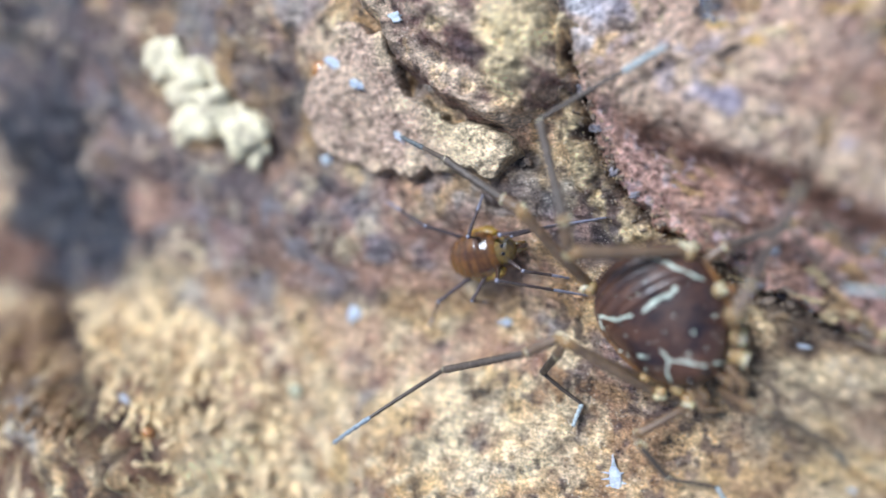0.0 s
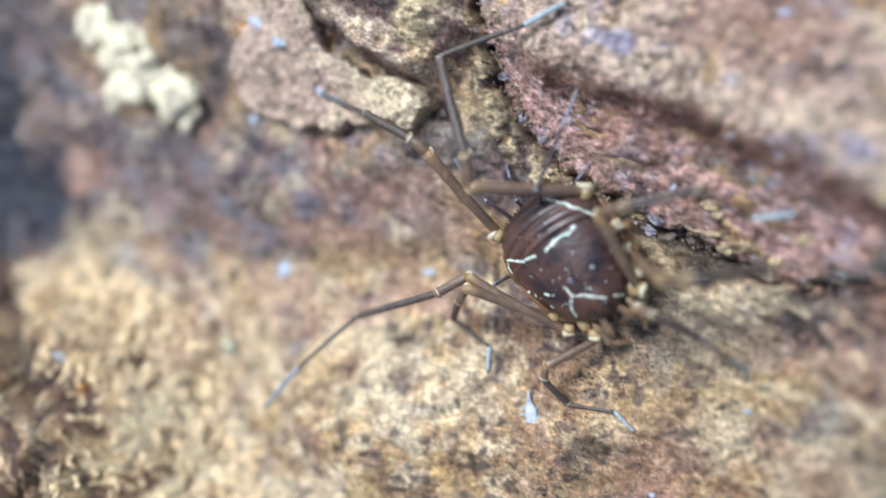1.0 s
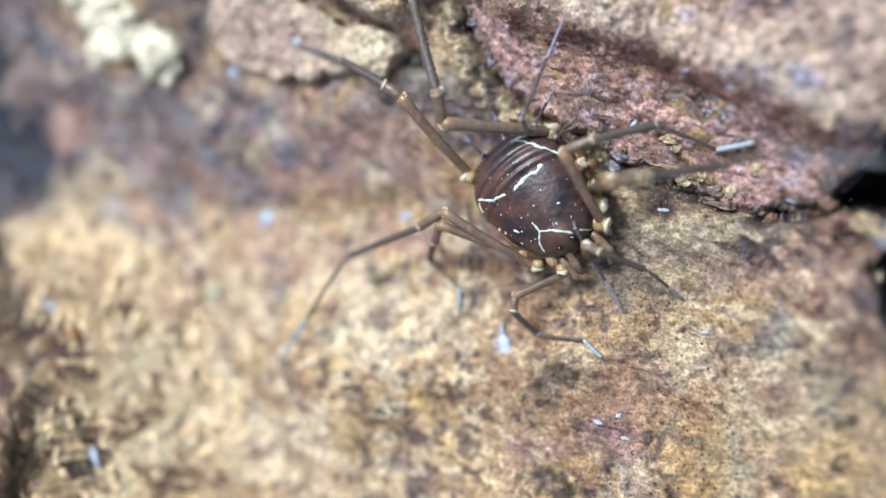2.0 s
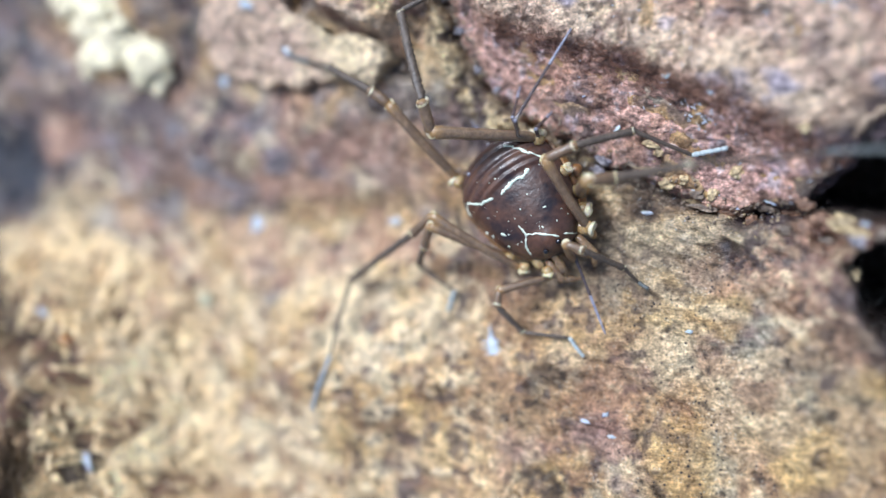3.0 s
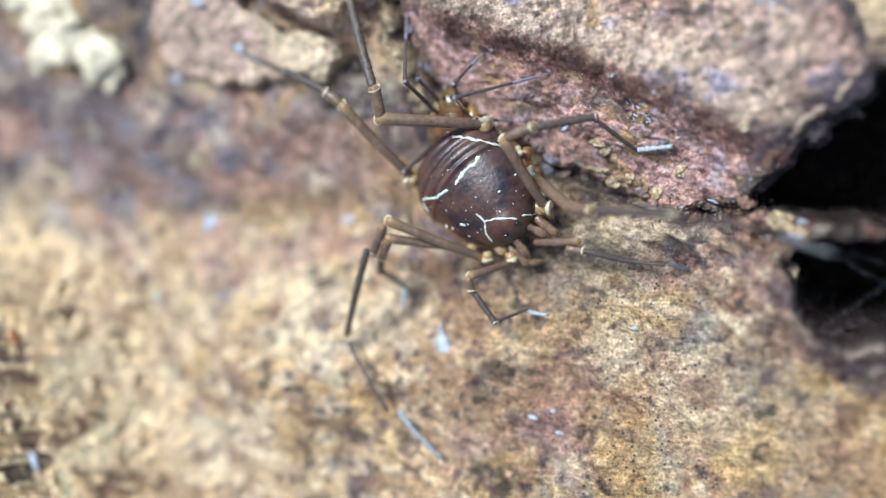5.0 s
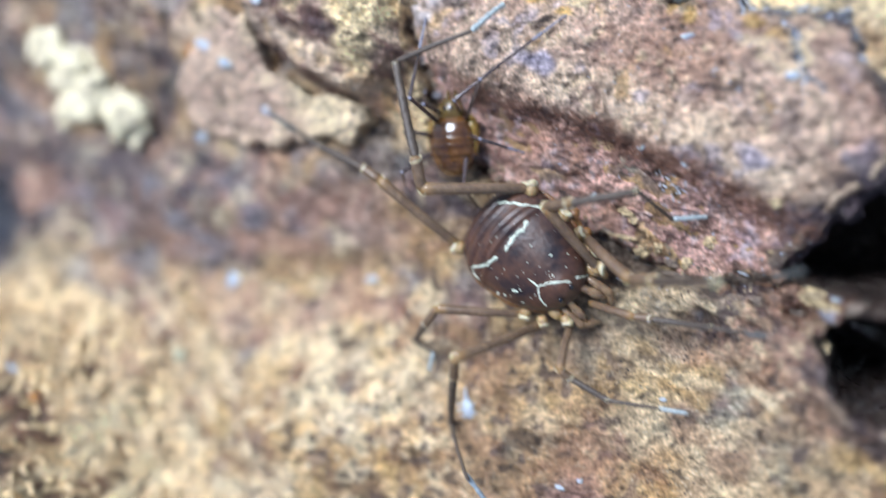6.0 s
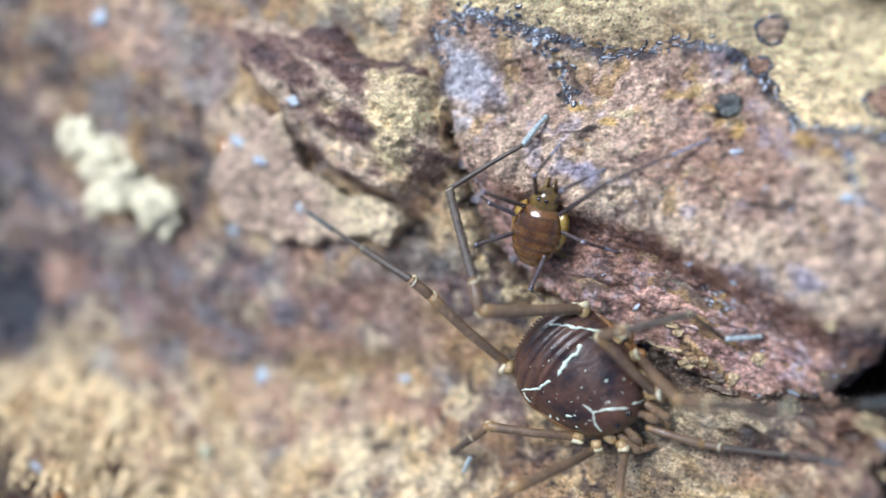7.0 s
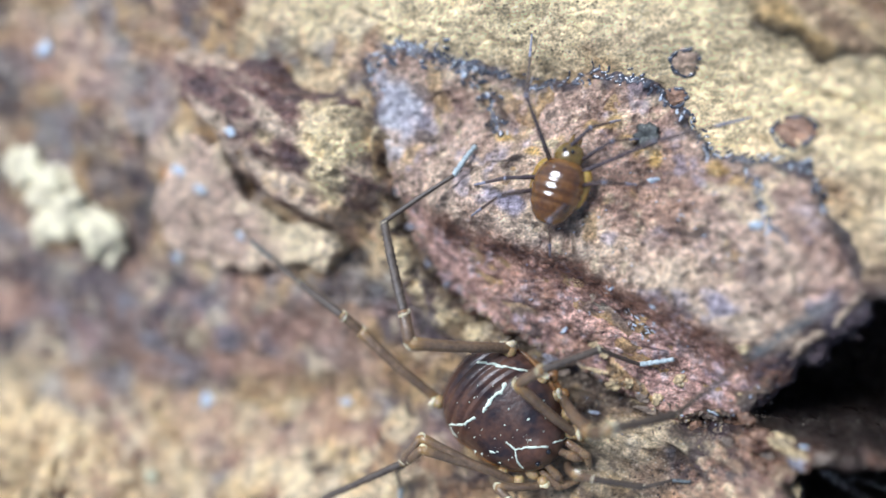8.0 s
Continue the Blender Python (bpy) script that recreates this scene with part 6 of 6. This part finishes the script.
# white fungus on the far bark
fungus = thing("fungus", "cream white lumpy fungus growing on bark", "fungus", on_bark(-28.2, 10.0))
rng = random.Random(31)
for n, (x, y, r) in enumerate(((-31.6, 13.8, 1.1), (-30.8, 13.2, 1.3), (-29.9, 12.4, 1.0), (-28.9, 11.6, 1.5), (-28.3, 10.4, 1.8), (-28.6, 9.2, 1.4), (-29.8, 8.7, 0.9), (-27.4, 9.4, 1.2), (-26.4, 9.2, 1.2), (-25.6, 8.6, 1.6), (-25.2, 7.4, 1.3), (-24.4, 7.8, 0.9))):
    lobe = part("lobe", rugged((r * rng.uniform(1.05, 1.45), r * rng.uniform(0.95, 1.25), r * 0.5), 900 + n, 0.7, 3), FUNGUS, fungus)
    lobe.location = [(a - b) * MM for a, b in zip(on_bark(x, y, 0.1), on_bark(-28.2, 10.0))]
    lobe.rotation_euler = (0, 0, rng.uniform(0, 6))

# cast skin, white, with stubs of legs along its sides
cast = thing("cast_skin", "white ragged cast insect skin lying on bark", "insect skin", on_bark(0.0, -13.0, 0.12))
cast.rotation_euler = (0, 0, radians(8))
bm = rugged((0.36, 0.85, 0.16), 61, 0.25, 3)
part("skin", bm, CHITIN_WHITE, cast)
for x, y, a, long in ((-0.3, 0.35, 80, 0.45), (-0.33, 0.05, 95, 0.5), (-0.3, -0.3, 105, 0.45), (0.3, 0.3, -70, 0.25), (0.3, -0.2, -100, 0.3)):
    stub = ringed([(0, 0.07), (long * 0.6, 0.05), (long, 0.012)], 6)
    bmesh.ops.rotate(stub, matrix=Euler((radians(-90), 0, radians(a))).to_matrix(), verts=stub.verts)
    bmesh.ops.translate(stub, vec=(x, y, 0), verts=stub.verts)
    part("leg_stub", stub, CHITIN_WHITE, cast)
for y, turn, long, r in ((0.75, -4, 0.7, 0.13), (-0.75, 196, 0.75, 0.09)):
    tail = ringed([(0, r), (long * 0.5, r * 0.7), (long, 0.02)], 8)
    bmesh.ops.rotate(tail, matrix=Euler((radians(-90), 0, radians(turn))).to_matrix(), verts=tail.verts)
    bmesh.ops.translate(tail, vec=(0, y, 0), verts=tail.verts)
    part("tail" if y < 0 else "neck", tail, CHITIN_WHITE, cast)

# white flakes of debris, and pale pieces that stand in for bluish glints
WHITE_BITS = [
    (-7.6, -4.8, 0.45, 0.22, 5), (-17.7, -4.4, 0.55, 0.45, 20), (-16.6, 11.5, 0.65, 0.3, -30), (-15.0, 10.1, 0.6, 0.25, -35), (-12.7, 6.9, 0.5, 0.18, -50), (-11.1, 13.2, 0.4, 0.35, 0),
    (-18.9, 5.8, 0.35, 0.3, 0), (-31.0, -9.5, 0.6, 0.16, -20), (-25.6, -19.4, 0.25, 0.7, 15), (8.4, -0.2, 0.25, 0.12, 40), (9.8, -5.2, 0.6, 0.09, -4), (14.3, 8.0, 0.4, 0.14, 10),
    (19.3, 5.1, 0.35, 0.2, 0), (13.8, 1.1, 0.22, 0.08, -40), (11.7, 2.2, 0.2, 0.07, 30), (7.2, -18.2, 0.2, 0.1, 0), (5.8, -17.2, 0.28, 0.12, -15), (6.9, -16.9, 0.2, 0.1, 20), (11.9, -12.0, 0.18, 0.1, 0),
    (16.5, -5.0, 0.3, 0.08, -20), (-27.6, 21.3, 0.6, 0.5, 0),
]
for n, (x, y, a, b, turn) in enumerate(WHITE_BITS):
    crumb("white_fleck", "small white fleck for debris and bluish glints on bark", "debris", x, y, (a, b, 0.09), turn, CHITIN_WHITE, 300 + n, "white scales on the bark", 0.3, 0.9)

drop = thing("resin_drop", "glossy orange resin drop on bark flake", "resin", on_bark(-18.3, 11.4))
part("bead", ball((0.62, 0.55, 0.45), (0, 0, 0.15), 14, 20), DROP, drop)
drop_small = thing("resin_drop", "glossy orange resin drop on bark", "resin", on_bark(-28.4, -11.4))
part("bead", ball((0.45, 0.34, 0.3), (0, 0, 0.1), 12, 16), DROP, drop_small)

CRUMBS = [
    (8.9, -2.2, 0.8, 0.18, -30, "grit"), (9.9, -2.7, 0.9, 0.16, -15, "cork"), (11.3, -4.2, 0.9, 0.2, -25, "grit"), (12.0, -4.7, 0.7, 0.18, 10, "cork"), (13.0, -5.1, 1.0, 0.2, -12, "grit"), (14.2, -5.4, 0.9, 0.22, -8, "rusty"), (7.8, -2.9, 0.6, 0.22, 20, "grit"), (6.9, -2.5, 0.5, 0.3, -40, "stone"),
    (14.8, -3.2, 0.42, 0.36, 20, "cork"), (10.2, -1.2, 0.55, 0.3, -20, "cork"), (10.6, -1.7, 0.35, 0.3, 30, "cork"), (10.9, -3.5, 0.5, 0.42, 0, "cork"), (11.9, -3.4, 0.35, 0.3, 50, "cork"),
    (6.2, -1.7, 0.55, 0.28, -20, "cork"), (7.3, -1.9, 0.6, 0.26, -35, "stone"), (8.3, -2.5, 0.75, 0.35, -50, "stone"), (9.0, -3.2, 0.5, 0.4, 0, "grit"), (9.8, -3.6, 0.45, 0.3, 30, "grit"),
    (12.6, -4.3, 0.5, 0.35, 0, "grit"), (13.4, -4.4, 0.42, 0.3, 60, "cork"), (5.3, -0.6, 0.4, 0.35, 0, "grit"), (3.6, 0.5, 0.35, 0.3, 0, "grit"), (1.2, 2.9, 0.3, 0.26, 0, "stone"),
    (0.1, 4.2, 0.35, 0.28, 40, "stone"), (-0.7, 6.6, 0.4, 0.3, 0, "stone"), (-1.4, 8.8, 0.45, 0.35, 0, "stone"), (16.4, -5.3, 0.6, 0.3, -10, "grit"), (17.4, -5.6, 0.7, 0.4, 10, "rusty"),
    (18.2, -5.2, 0.5, 0.35, 0, "rusty"), (20.1, -6.3, 0.7, 0.45, -30, "cork"), (20.6, -7.2, 0.6, 0.3, -20, "stone"), (-5.2, 5.0, 0.45, 0.3, 0, "grit"), (15.4, -6.0, 0.5, 0.4, 20, "rusty"), (18.3, -1.2, 0.35, 0.28, 0, "cork"),
]
KIND = {"cork": (CORK, "yellow corky crumb lying in the bark crack"), "stone": (STONE, "grey gritty grain lying in the bark crack"),
        "grit": (GRIT, "brown grain of debris in the bark crack"), "rusty": (RUSTY, "rusty crumb of bark beside the crack")}
for n, (x, y, a, b, turn, kind) in enumerate(CRUMBS):
    crumb("bark_crumb", KIND[kind][1], "crumb", x, y, (0.82 * a, 0.85 * b, 0.55 * b), turn, KIND[kind][0], 400 + n, "crumbs along the crack", 0.55, 0.75)

nub = crumb("fungus_nub", "pale green rounded nub on bark", "fungus", -21.8, -9.6, (0.55, 0.5, 0.35), 0, bark_material("pale_nub", (0.55, 0.55, 0.38), 0.5, 0.1, 0.05), 71, "", 0.3, 0.15)
crumb("mould_ball", "dark grey round mould ball on the bark slab", "mould", 13.95, 10.6, (0.62, 0.58, 0.30), 0, MOULD, 73, "", 0.7, 0.8)
for n, (x, y, r) in enumerate(((21.5, 9.9, 1.0), (16.3, 14.3, 0.75), (15.6, 12.6, 0.6))):
    knot = thing("knot", "rusty round knot with a dark raised rim", "knot", on_bark(x, y, 0.0), "knots in the bark")
    base = float(surface(x, y))
    bm = rugged((r * 0.9, r * 0.78, 0.10), 80 + n, 0.45, 3)
    bm.verts.ensure_lookup_table()
    for v, level in zip(bm.verts, surface(np.array([x + v.co.x for v in bm.verts]), np.array([y + v.co.y for v in bm.verts])).tolist()):
        v.co.z += level - base
    part("core", bm, (RUSTY, PALE_CORE, RUSTY)[n], knot)
    bm = bmesh.new()
    rows = []
    for k in range(60):
        a = 2 * math.pi * k / 60
        thick = 0.085 + 0.035 * math.sin(5 * a + n) + 0.025 * math.sin(11 * a + 2 * n)
        far = r * (1 + 0.06 * math.sin(3 * a) + 0.04 * math.sin(7 * a + n))
        level = float(surface(x + far * math.cos(a), y + 0.85 * far * math.sin(a))) - base if k % 3 == 0 else level
        ring = []
        for j in range(8):
            b = 2 * math.pi * j / 8
            px, py = (far + 1.3 * thick * math.cos(b)) * math.cos(a), 0.85 * (far + 1.3 * thick * math.cos(b)) * math.sin(a)
            ring.append(bm.verts.new((px, py, level + thick * math.sin(b))))
        rows.append(ring)
    for k in range(60):
        for j in range(8):
            bm.faces.new((rows[k][j], rows[k][(j + 1) % 8], rows[(k + 1) % 60][(j + 1) % 8], rows[(k + 1) % 60][j]))
    bmesh.ops.recalc_face_normals(bm, faces=bm.faces)
    part("rim", bm, LICHEN, knot, "dark lichened rim")


def strewn(name, label, category, spots, material):
    """Many small grains joined into one: spots of x, y, size."""
    bm = bmesh.new()
    rng = random.Random(len(spots))
    heights = surface(np.array([p[0] for p in spots]), np.array([p[1] for p in spots]))
    for (x, y, r), z in zip(spots, heights.tolist()):
        m = Matrix.Translation((x, y, z + 0.2 * r)) @ Euler([rng.uniform(0, 6) for _ in range(3)]).to_matrix().to_4x4() @ Matrix.Diagonal((r * rng.uniform(0.7, 2.2), r, r * 0.5, 1))
        bmesh.ops.create_icosphere(bm, subdivisions=1, radius=1, matrix=m)
    return tagged(part(name, bm, material), label, category, kind="stuff")


def near_line(line, count, spread, lo, hi, seed):
    rng = random.Random(seed)
    lengths = [math.dist(a, b) for a, b in zip(line, line[1:])]
    spots = []
    for _ in range(count):
        k = rng.choices(range(len(lengths)), lengths)[0]
        (ax, ay), (bx, by) = line[k], line[k + 1]
        s = rng.random()
        spots.append((ax + (bx - ax) * s + rng.gauss(0, spread), ay + (by - ay) * s + rng.gauss(0, spread), rng.uniform(lo, hi)))
    return spots


RIM = [(-2.7, 16.9), (-0.3, 17.7), (3.0, 16.3), (7.8, 14.3), (11.6, 14.4), (14.3, 13.5), (16.0, 12.0), (17.2, 9.2), (19.3, 8.7), (22.0, 8.1), (22.6, 6.0)]
strewn("crack_grit", "fine dark grit filling the bark crack", "grit", near_line(CRACK, 480, 0.45, 0.05, 0.17, 3), GRIT)
strewn("pale_grit", "fine pale grit beside the bark crack", "grit", near_line(CRACK, 160, 0.7, 0.04, 0.12, 4), CORK)


def strands(name, label, category, curves, radius, material):
    """Thin threads, each a list of points, joined into one."""
    bm = bmesh.new()
    for pts in curves:
        pts = [Vector(p) for p in pts]
        rows = []
        for k, p in enumerate(pts):
            d = (pts[min(k + 1, len(pts) - 1)] - pts[max(k - 1, 0)]).normalized()
            q = d.to_track_quat("Z", "Y")
            r = radius * (1 - 0.6 * k / len(pts))
            rows.append([bm.verts.new(p + q @ Vector((r * math.cos(a), r * math.sin(a), 0))) for a in (0, 2.09, 4.19)])
        for a, b in zip(rows, rows[1:]):
            for k in range(3):
                bm.faces.new((a[k], a[(k + 1) % 3], b[(k + 1) % 3], b[k]))
    return tagged(part(name, bm, material), label, category, kind="stuff")


def worms(line, count, spread, lo, hi, thin, thick, seed):
    """Short wavering ribs that follow a line over the bark: point lists with their radius."""
    rng = random.Random(seed)
    lengths = [math.dist(a, b) for a, b in zip(line, line[1:])]
    ribs = []
    for _ in range(count):
        k = rng.choices(range(len(lengths)), lengths)[0]
        (ax, ay), (bx, by) = line[k], line[k + 1]
        f, turn, long = rng.random(), math.atan2(by - ay, bx - ax) + rng.gauss(0, 0.5), rng.uniform(lo, hi)
        x, y = ax + (bx - ax) * f + rng.gauss(0, spread), ay + (by - ay) * f + rng.gauss(0, spread)
        pts = []
        for _ in range(8):
            pts.append((x, y))
            turn += rng.gauss(0, 0.28)
            x, y = x + math.cos(turn) * long / 8, y + math.sin(turn) * long / 8
        ribs.append((pts, rng.uniform(thin, thick)))
    return ribs


def crusted(name, label, category, ribs, material, seed):
    """Lumpy ribs lying on the bark, joined into one."""
    bm = bmesh.new()
    rng = random.Random(seed)
    every = np.array([pts for pts, _ in ribs])
    for (pts, radius), heights in zip(ribs, surface(every[..., 0], every[..., 1]).tolist()):
        rows = []
        for k, ((x, y), z) in enumerate(zip(pts, heights)):
            nx, ny = pts[min(k + 1, len(pts) - 1)], pts[max(k - 1, 0)]
            d = Vector((nx[0] - ny[0], nx[1] - ny[1], 0)).normalized()
            across = Vector((-d.y, d.x, 0))
            r = radius * rng.uniform(0.6, 1.35) * (0.3 if k in (0, len(pts) - 1) else 1)
            rows.append([bm.verts.new(Vector((x, y, z + 0.15 * radius)) + across * 1.9 * r * math.cos(a) + Vector((0, 0, 0.55 * r * math.sin(a)))) for a in [2 * math.pi * j / 7 for j in range(7)]])
        for a, b in zip(rows, rows[1:]):
            for j in range(7):
                bm.faces.new((a[j], a[(j + 1) % 7], b[(j + 1) % 7], b[j]))
        bm.faces.new(rows[0])
        bm.faces.new(rows[-1])
    bmesh.ops.recalc_face_normals(bm, faces=bm.faces)
    return tagged(part(name, bm, material), label, category, kind="stuff")


CLEFT = [(3.0, 16.6), (4.2, 14.8), (5.2, 13.0), (5.6, 11.8)]
SPUR = [(18.9, 8.4), (19.4, 7.2), (19.8, 5.6), (20.6, 4.4)]
crusted("lichen_crust", "glossy slate grey lichen crust along the rim", "lichen", worms(RIM, 310, 0.15, 0.2, 0.6, 0.02, 0.06, 1) + worms(CLEFT, 60, 0.28, 0.2, 0.6, 0.03, 0.085, 2) + worms(SPUR, 26, 0.10, 0.2, 0.6, 0.03, 0.06, 14) + worms([(-2.4, 15), (-1.2, 17), (3, 16.5)], 40, 0.4, 0.2, 0.6, 0.03, 0.08, 15), LICHEN, 1)
# pale pieces stand in for specular glints on the rim
crusted("lichen_glints", "pale blue flecks standing in for wet glints along the lichened rim", "lichen", worms(RIM, 34, 0.12, 0.25, 0.9, 0.02, 0.05, 11) + worms(CLEFT, 16, 0.35, 0.2, 0.6, 0.02, 0.06, 12) + worms(SPUR, 9, 0.10, 0.3, 0.7, 0.02, 0.05, 16) + worms([(-2.4, 15), (-1, 17), (3, 16.5)], 12, 0.5, 0.2, 0.5, 0.02, 0.06, 13), CHITIN_WHITE, 2)

# pale scales, with others modelled in place of wet glints
crusted("white_glints", "tiny white flecks for scales and glints over the pink bark face", "debris", worms([(12.2, 0.6), (13.6, -0.4)], 34, 0.35, 0.08, 0.4, 0.012, 0.035, 5) + worms([(u, v - 1.3) for u, v in CREST[2:]], 40, 0.9, 0.06, 0.25, 0.012, 0.03, 7) + worms([(9, 8), (14, 6), (20, 4)], 45, 1.6, 0.06, 0.25, 0.012, 0.03, 8) + worms(CRACK[5:], 40, 0.6, 0.06, 0.3, 0.012, 0.035, 9), CHITIN_WHITE, 7)

# splinters of golden wood torn up along the ridge, brown ones beyond the furrow
GOLD_WOOD = bark_material("golden_wood", (0.90, 0.69, 0.40), 0.42, 0.1, 0.10)
BROWN_WOOD = bark_material("brown_wood", (0.30, 0.18, 0.09), 0.42, 0.2, 0.10)


def splinters(count, seed, beyond):
    rng = random.Random(seed)
    xs, ys = np.random.RandomState(seed).uniform((-46, -24), (-21, -3.5), (6000, 2)).T
    near = np.abs(ridge_side(xs, ys) - 3.2) < 3.6
    side = beside(xs, ys, FURROW)
    near &= (side < -0.4) & (side > -6) if beyond else side > 0.6
    made = []
    for x, y in list(zip(xs[near].tolist(), ys[near].tolist()))[:count]:
        turn, long = math.atan2(-0.8, 0.6) + rng.gauss(0, 0.4), rng.uniform(0.4, 1.5)
        bow = rng.gauss(0, 0.12)
        pts = []
        for _ in range(6):
            pts.append((x, y))
            x, y, turn = x + math.cos(turn) * long / 6, y + math.sin(turn) * long / 6, turn + bow
        made.append((pts, rng.uniform(0.06, 0.20)))
    return made


crusted("wood_splinters", "golden splinters of torn wood on the ridge", "splinters", splinters(430, 51, False), GOLD_WOOD, 3)
crusted("wood_splinters", "brown splinters of torn wood beyond the furrow", "splinters", splinters(340, 52, True), BROWN_WOOD, 5)

# short reddish fuzz along the crest of the slab
FUZZ = skin_material("fuzz", (0.15, 0.070, 0.046), (0.34, 0.175, 0.115), 0.55, 1.0, 0.0)
rng = random.Random(21)
fuzz = []
for x, y, r in near_line([(u + 0.1, v - 0.3) for u, v in CREST], 900, 0.42, 0.3, 0.85, 22):
    if x > 1.0:
        turn, rise = -1.0 + rng.gauss(0, 0.6), rng.uniform(0.10, 0.32)
        fuzz.append([(x + math.cos(turn + 0.5 * q) * r * q, y + math.sin(turn + 0.5 * q) * r * q, rise * q - 0.03) for q in (0, 0.35, 0.7, 1.0)])
tracks = np.array(fuzz)
tracks[..., 2] += surface(tracks[..., 0], tracks[..., 1])
fuzz = tracks.tolist()
strands("bark_fuzz", "short reddish brown fuzz along the crest of the bark slab", "fibres", fuzz, 0.028, FUZZ)

rng = random.Random(8)
hairs = []
for _ in range(170):
    x, y = -29.3 + rng.gauss(0, 0.8), -20.6 + rng.gauss(0, 1.1)
    z, lean, bow = float(surface(x, y)) - 0.2, rng.uniform(0.1, 0.9), rng.uniform(-0.7, 0.7)
    long = rng.uniform(1.6, 3.6)
    hairs.append([(x + lean * s * s * long * 0.6, y + s * long * 0.75 + bow * s * s, z + long * 0.5 * s * (1 - 0.45 * s)) for s in (0, 0.2, 0.4, 0.6, 0.8, 1.0)])
strands("fibre_tuft", "tuft of dark brown bark fibres", "fibres", hairs, 0.075, FIBRE)
STRAW = skin_material("straw", (0.50, 0.36, 0.17), (0.80, 0.66, 0.40), 0.35, 1.0, 0.0)
for count, seed, spread in ((40, 9, (-27.6, 1.6, -16.5, 2.6)), (50, 10, (-33.0, 3.5, -9.5, 2.2))):
    rng = random.Random(seed)
    straws = []
    for _ in range(count):
        x, y = rng.gauss(spread[0], spread[1]), rng.gauss(spread[2], spread[3])
        long, way, bow = rng.uniform(0.7, 2.0), rng.gauss(0.7, 0.15), rng.uniform(-0.4, 0.4)
        lift = rng.uniform(0.1, 0.5)
        track = [(x + s * long * way + bow * s * (1 - s), y - s * long) for s in (0, 0.2, 0.4, 0.6, 0.8, 1.0)]
        heights = surface(np.array([q[0] for q in track]), np.array([q[1] for q in track])).tolist()
        straws.append([(qx, qy, z + lift * 4 * s * (1 - s)) for (qx, qy), z, s in zip(track, heights, (0, 0.2, 0.4, 0.6, 0.8, 1.0))])
    strands("bark_fibres", "loose straw coloured fibres lying on the bark", "fibres", straws, 0.05, STRAW)
webs = []
for y0, y1, z0, z1 in ((-7.6, -11.4, 0.9, -0.6), (-7.5, -9.6, 1.0, -1.2), (-11.8, -8.2, 0.3, -0.8), (-12.2, -10.2, 0.6, -1.0)):
    x0 = 20.6 + 0.5 * abs(y0 + 9.6)
    webs.append([(x0 + 5.5 * q, y0 + (y1 - y0) * q, z0 + (z1 - z0) * q - 0.8 * q * (1 - q)) for q in (0, 0.2, 0.4, 0.6, 0.8, 1)])
strands("silk_threads", "fine pale silk threads across the dark hole", "silk", webs, 0.004, SILK)
FLUFF = skin_material("fluff", (0.020, 0.026, 0.026), (0.085, 0.10, 0.092), 0.6, 1.0, 0.0)
rng = random.Random(41)
fluff = []
roots = near_line(HOLE_LOWER + HOLE_LOWER[:1], 60, 0.25, 0.6, 2.2, 42)
roots = [p for p in roots if 18 < p[0] < 29]
for (x, y, r), z in zip(roots, surface(np.array([p[0] for p in roots]), np.array([p[1] for p in roots])).tolist()):
    turn = math.atan2(-10.0 - y, 24.0 - x) + rng.gauss(0, 0.7)
    fall = rng.uniform(0.1, 1.2)
    fluff.append([(x + math.cos(turn + 0.9 * q) * r * q, y + math.sin(turn + 0.9 * q) * r * q, z + 0.25 * q - fall * r * q * q) for q in (0, 0.25, 0.5, 0.75, 1.0)])
strands("mould_fluff", "dark grey-green mould threads hanging in the hole", "mould", fluff, 0.006, FLUFF)
RUBBLE = [
    (19.6, -6.3, 0.6, 0.35, -30, "cork"), (20.6, -6.8, 0.6, 0.3, -20, "cork"), (18.9, -6.0, 0.5, 0.3, 10, "rusty"), (18.1, -6.4, 0.6, 0.28, -25, "rusty"), (21.6, -6.8, 0.45, 0.28, 20, "grit"),
    (19.2, -7.2, 0.5, 0.28, -15, "grit"), (20.3, -9.0, 0.45, 0.35, 60, "cork"), (17.2, -6.5, 0.45, 0.25, -10, "grit"),
]
for n, (x, y, a, b, turn, kind) in enumerate(RUBBLE):
    crumb("bark_crumb", KIND[kind][1].replace("in the bark crack", "beside the dark hole"), "crumb", x, y, (a, b, 0.7 * b), turn, KIND[kind][0], 600 + n, "rubble between the holes", 0.45, 0.85)
for n, (x, y, a, turn) in enumerate(((20.9, -6.3, 0.25, -20),)):
    crumb("white_fleck", "small white fleck for debris and bluish glints on bark", "debris", x, y, (a, 0.08, 0.05), turn, CHITIN_WHITE, 640 + n, "white scales on the bark", 0.2, 0.9)


def motions():
    for ob, rows in moving:
        walk(ob, rows)


motions()
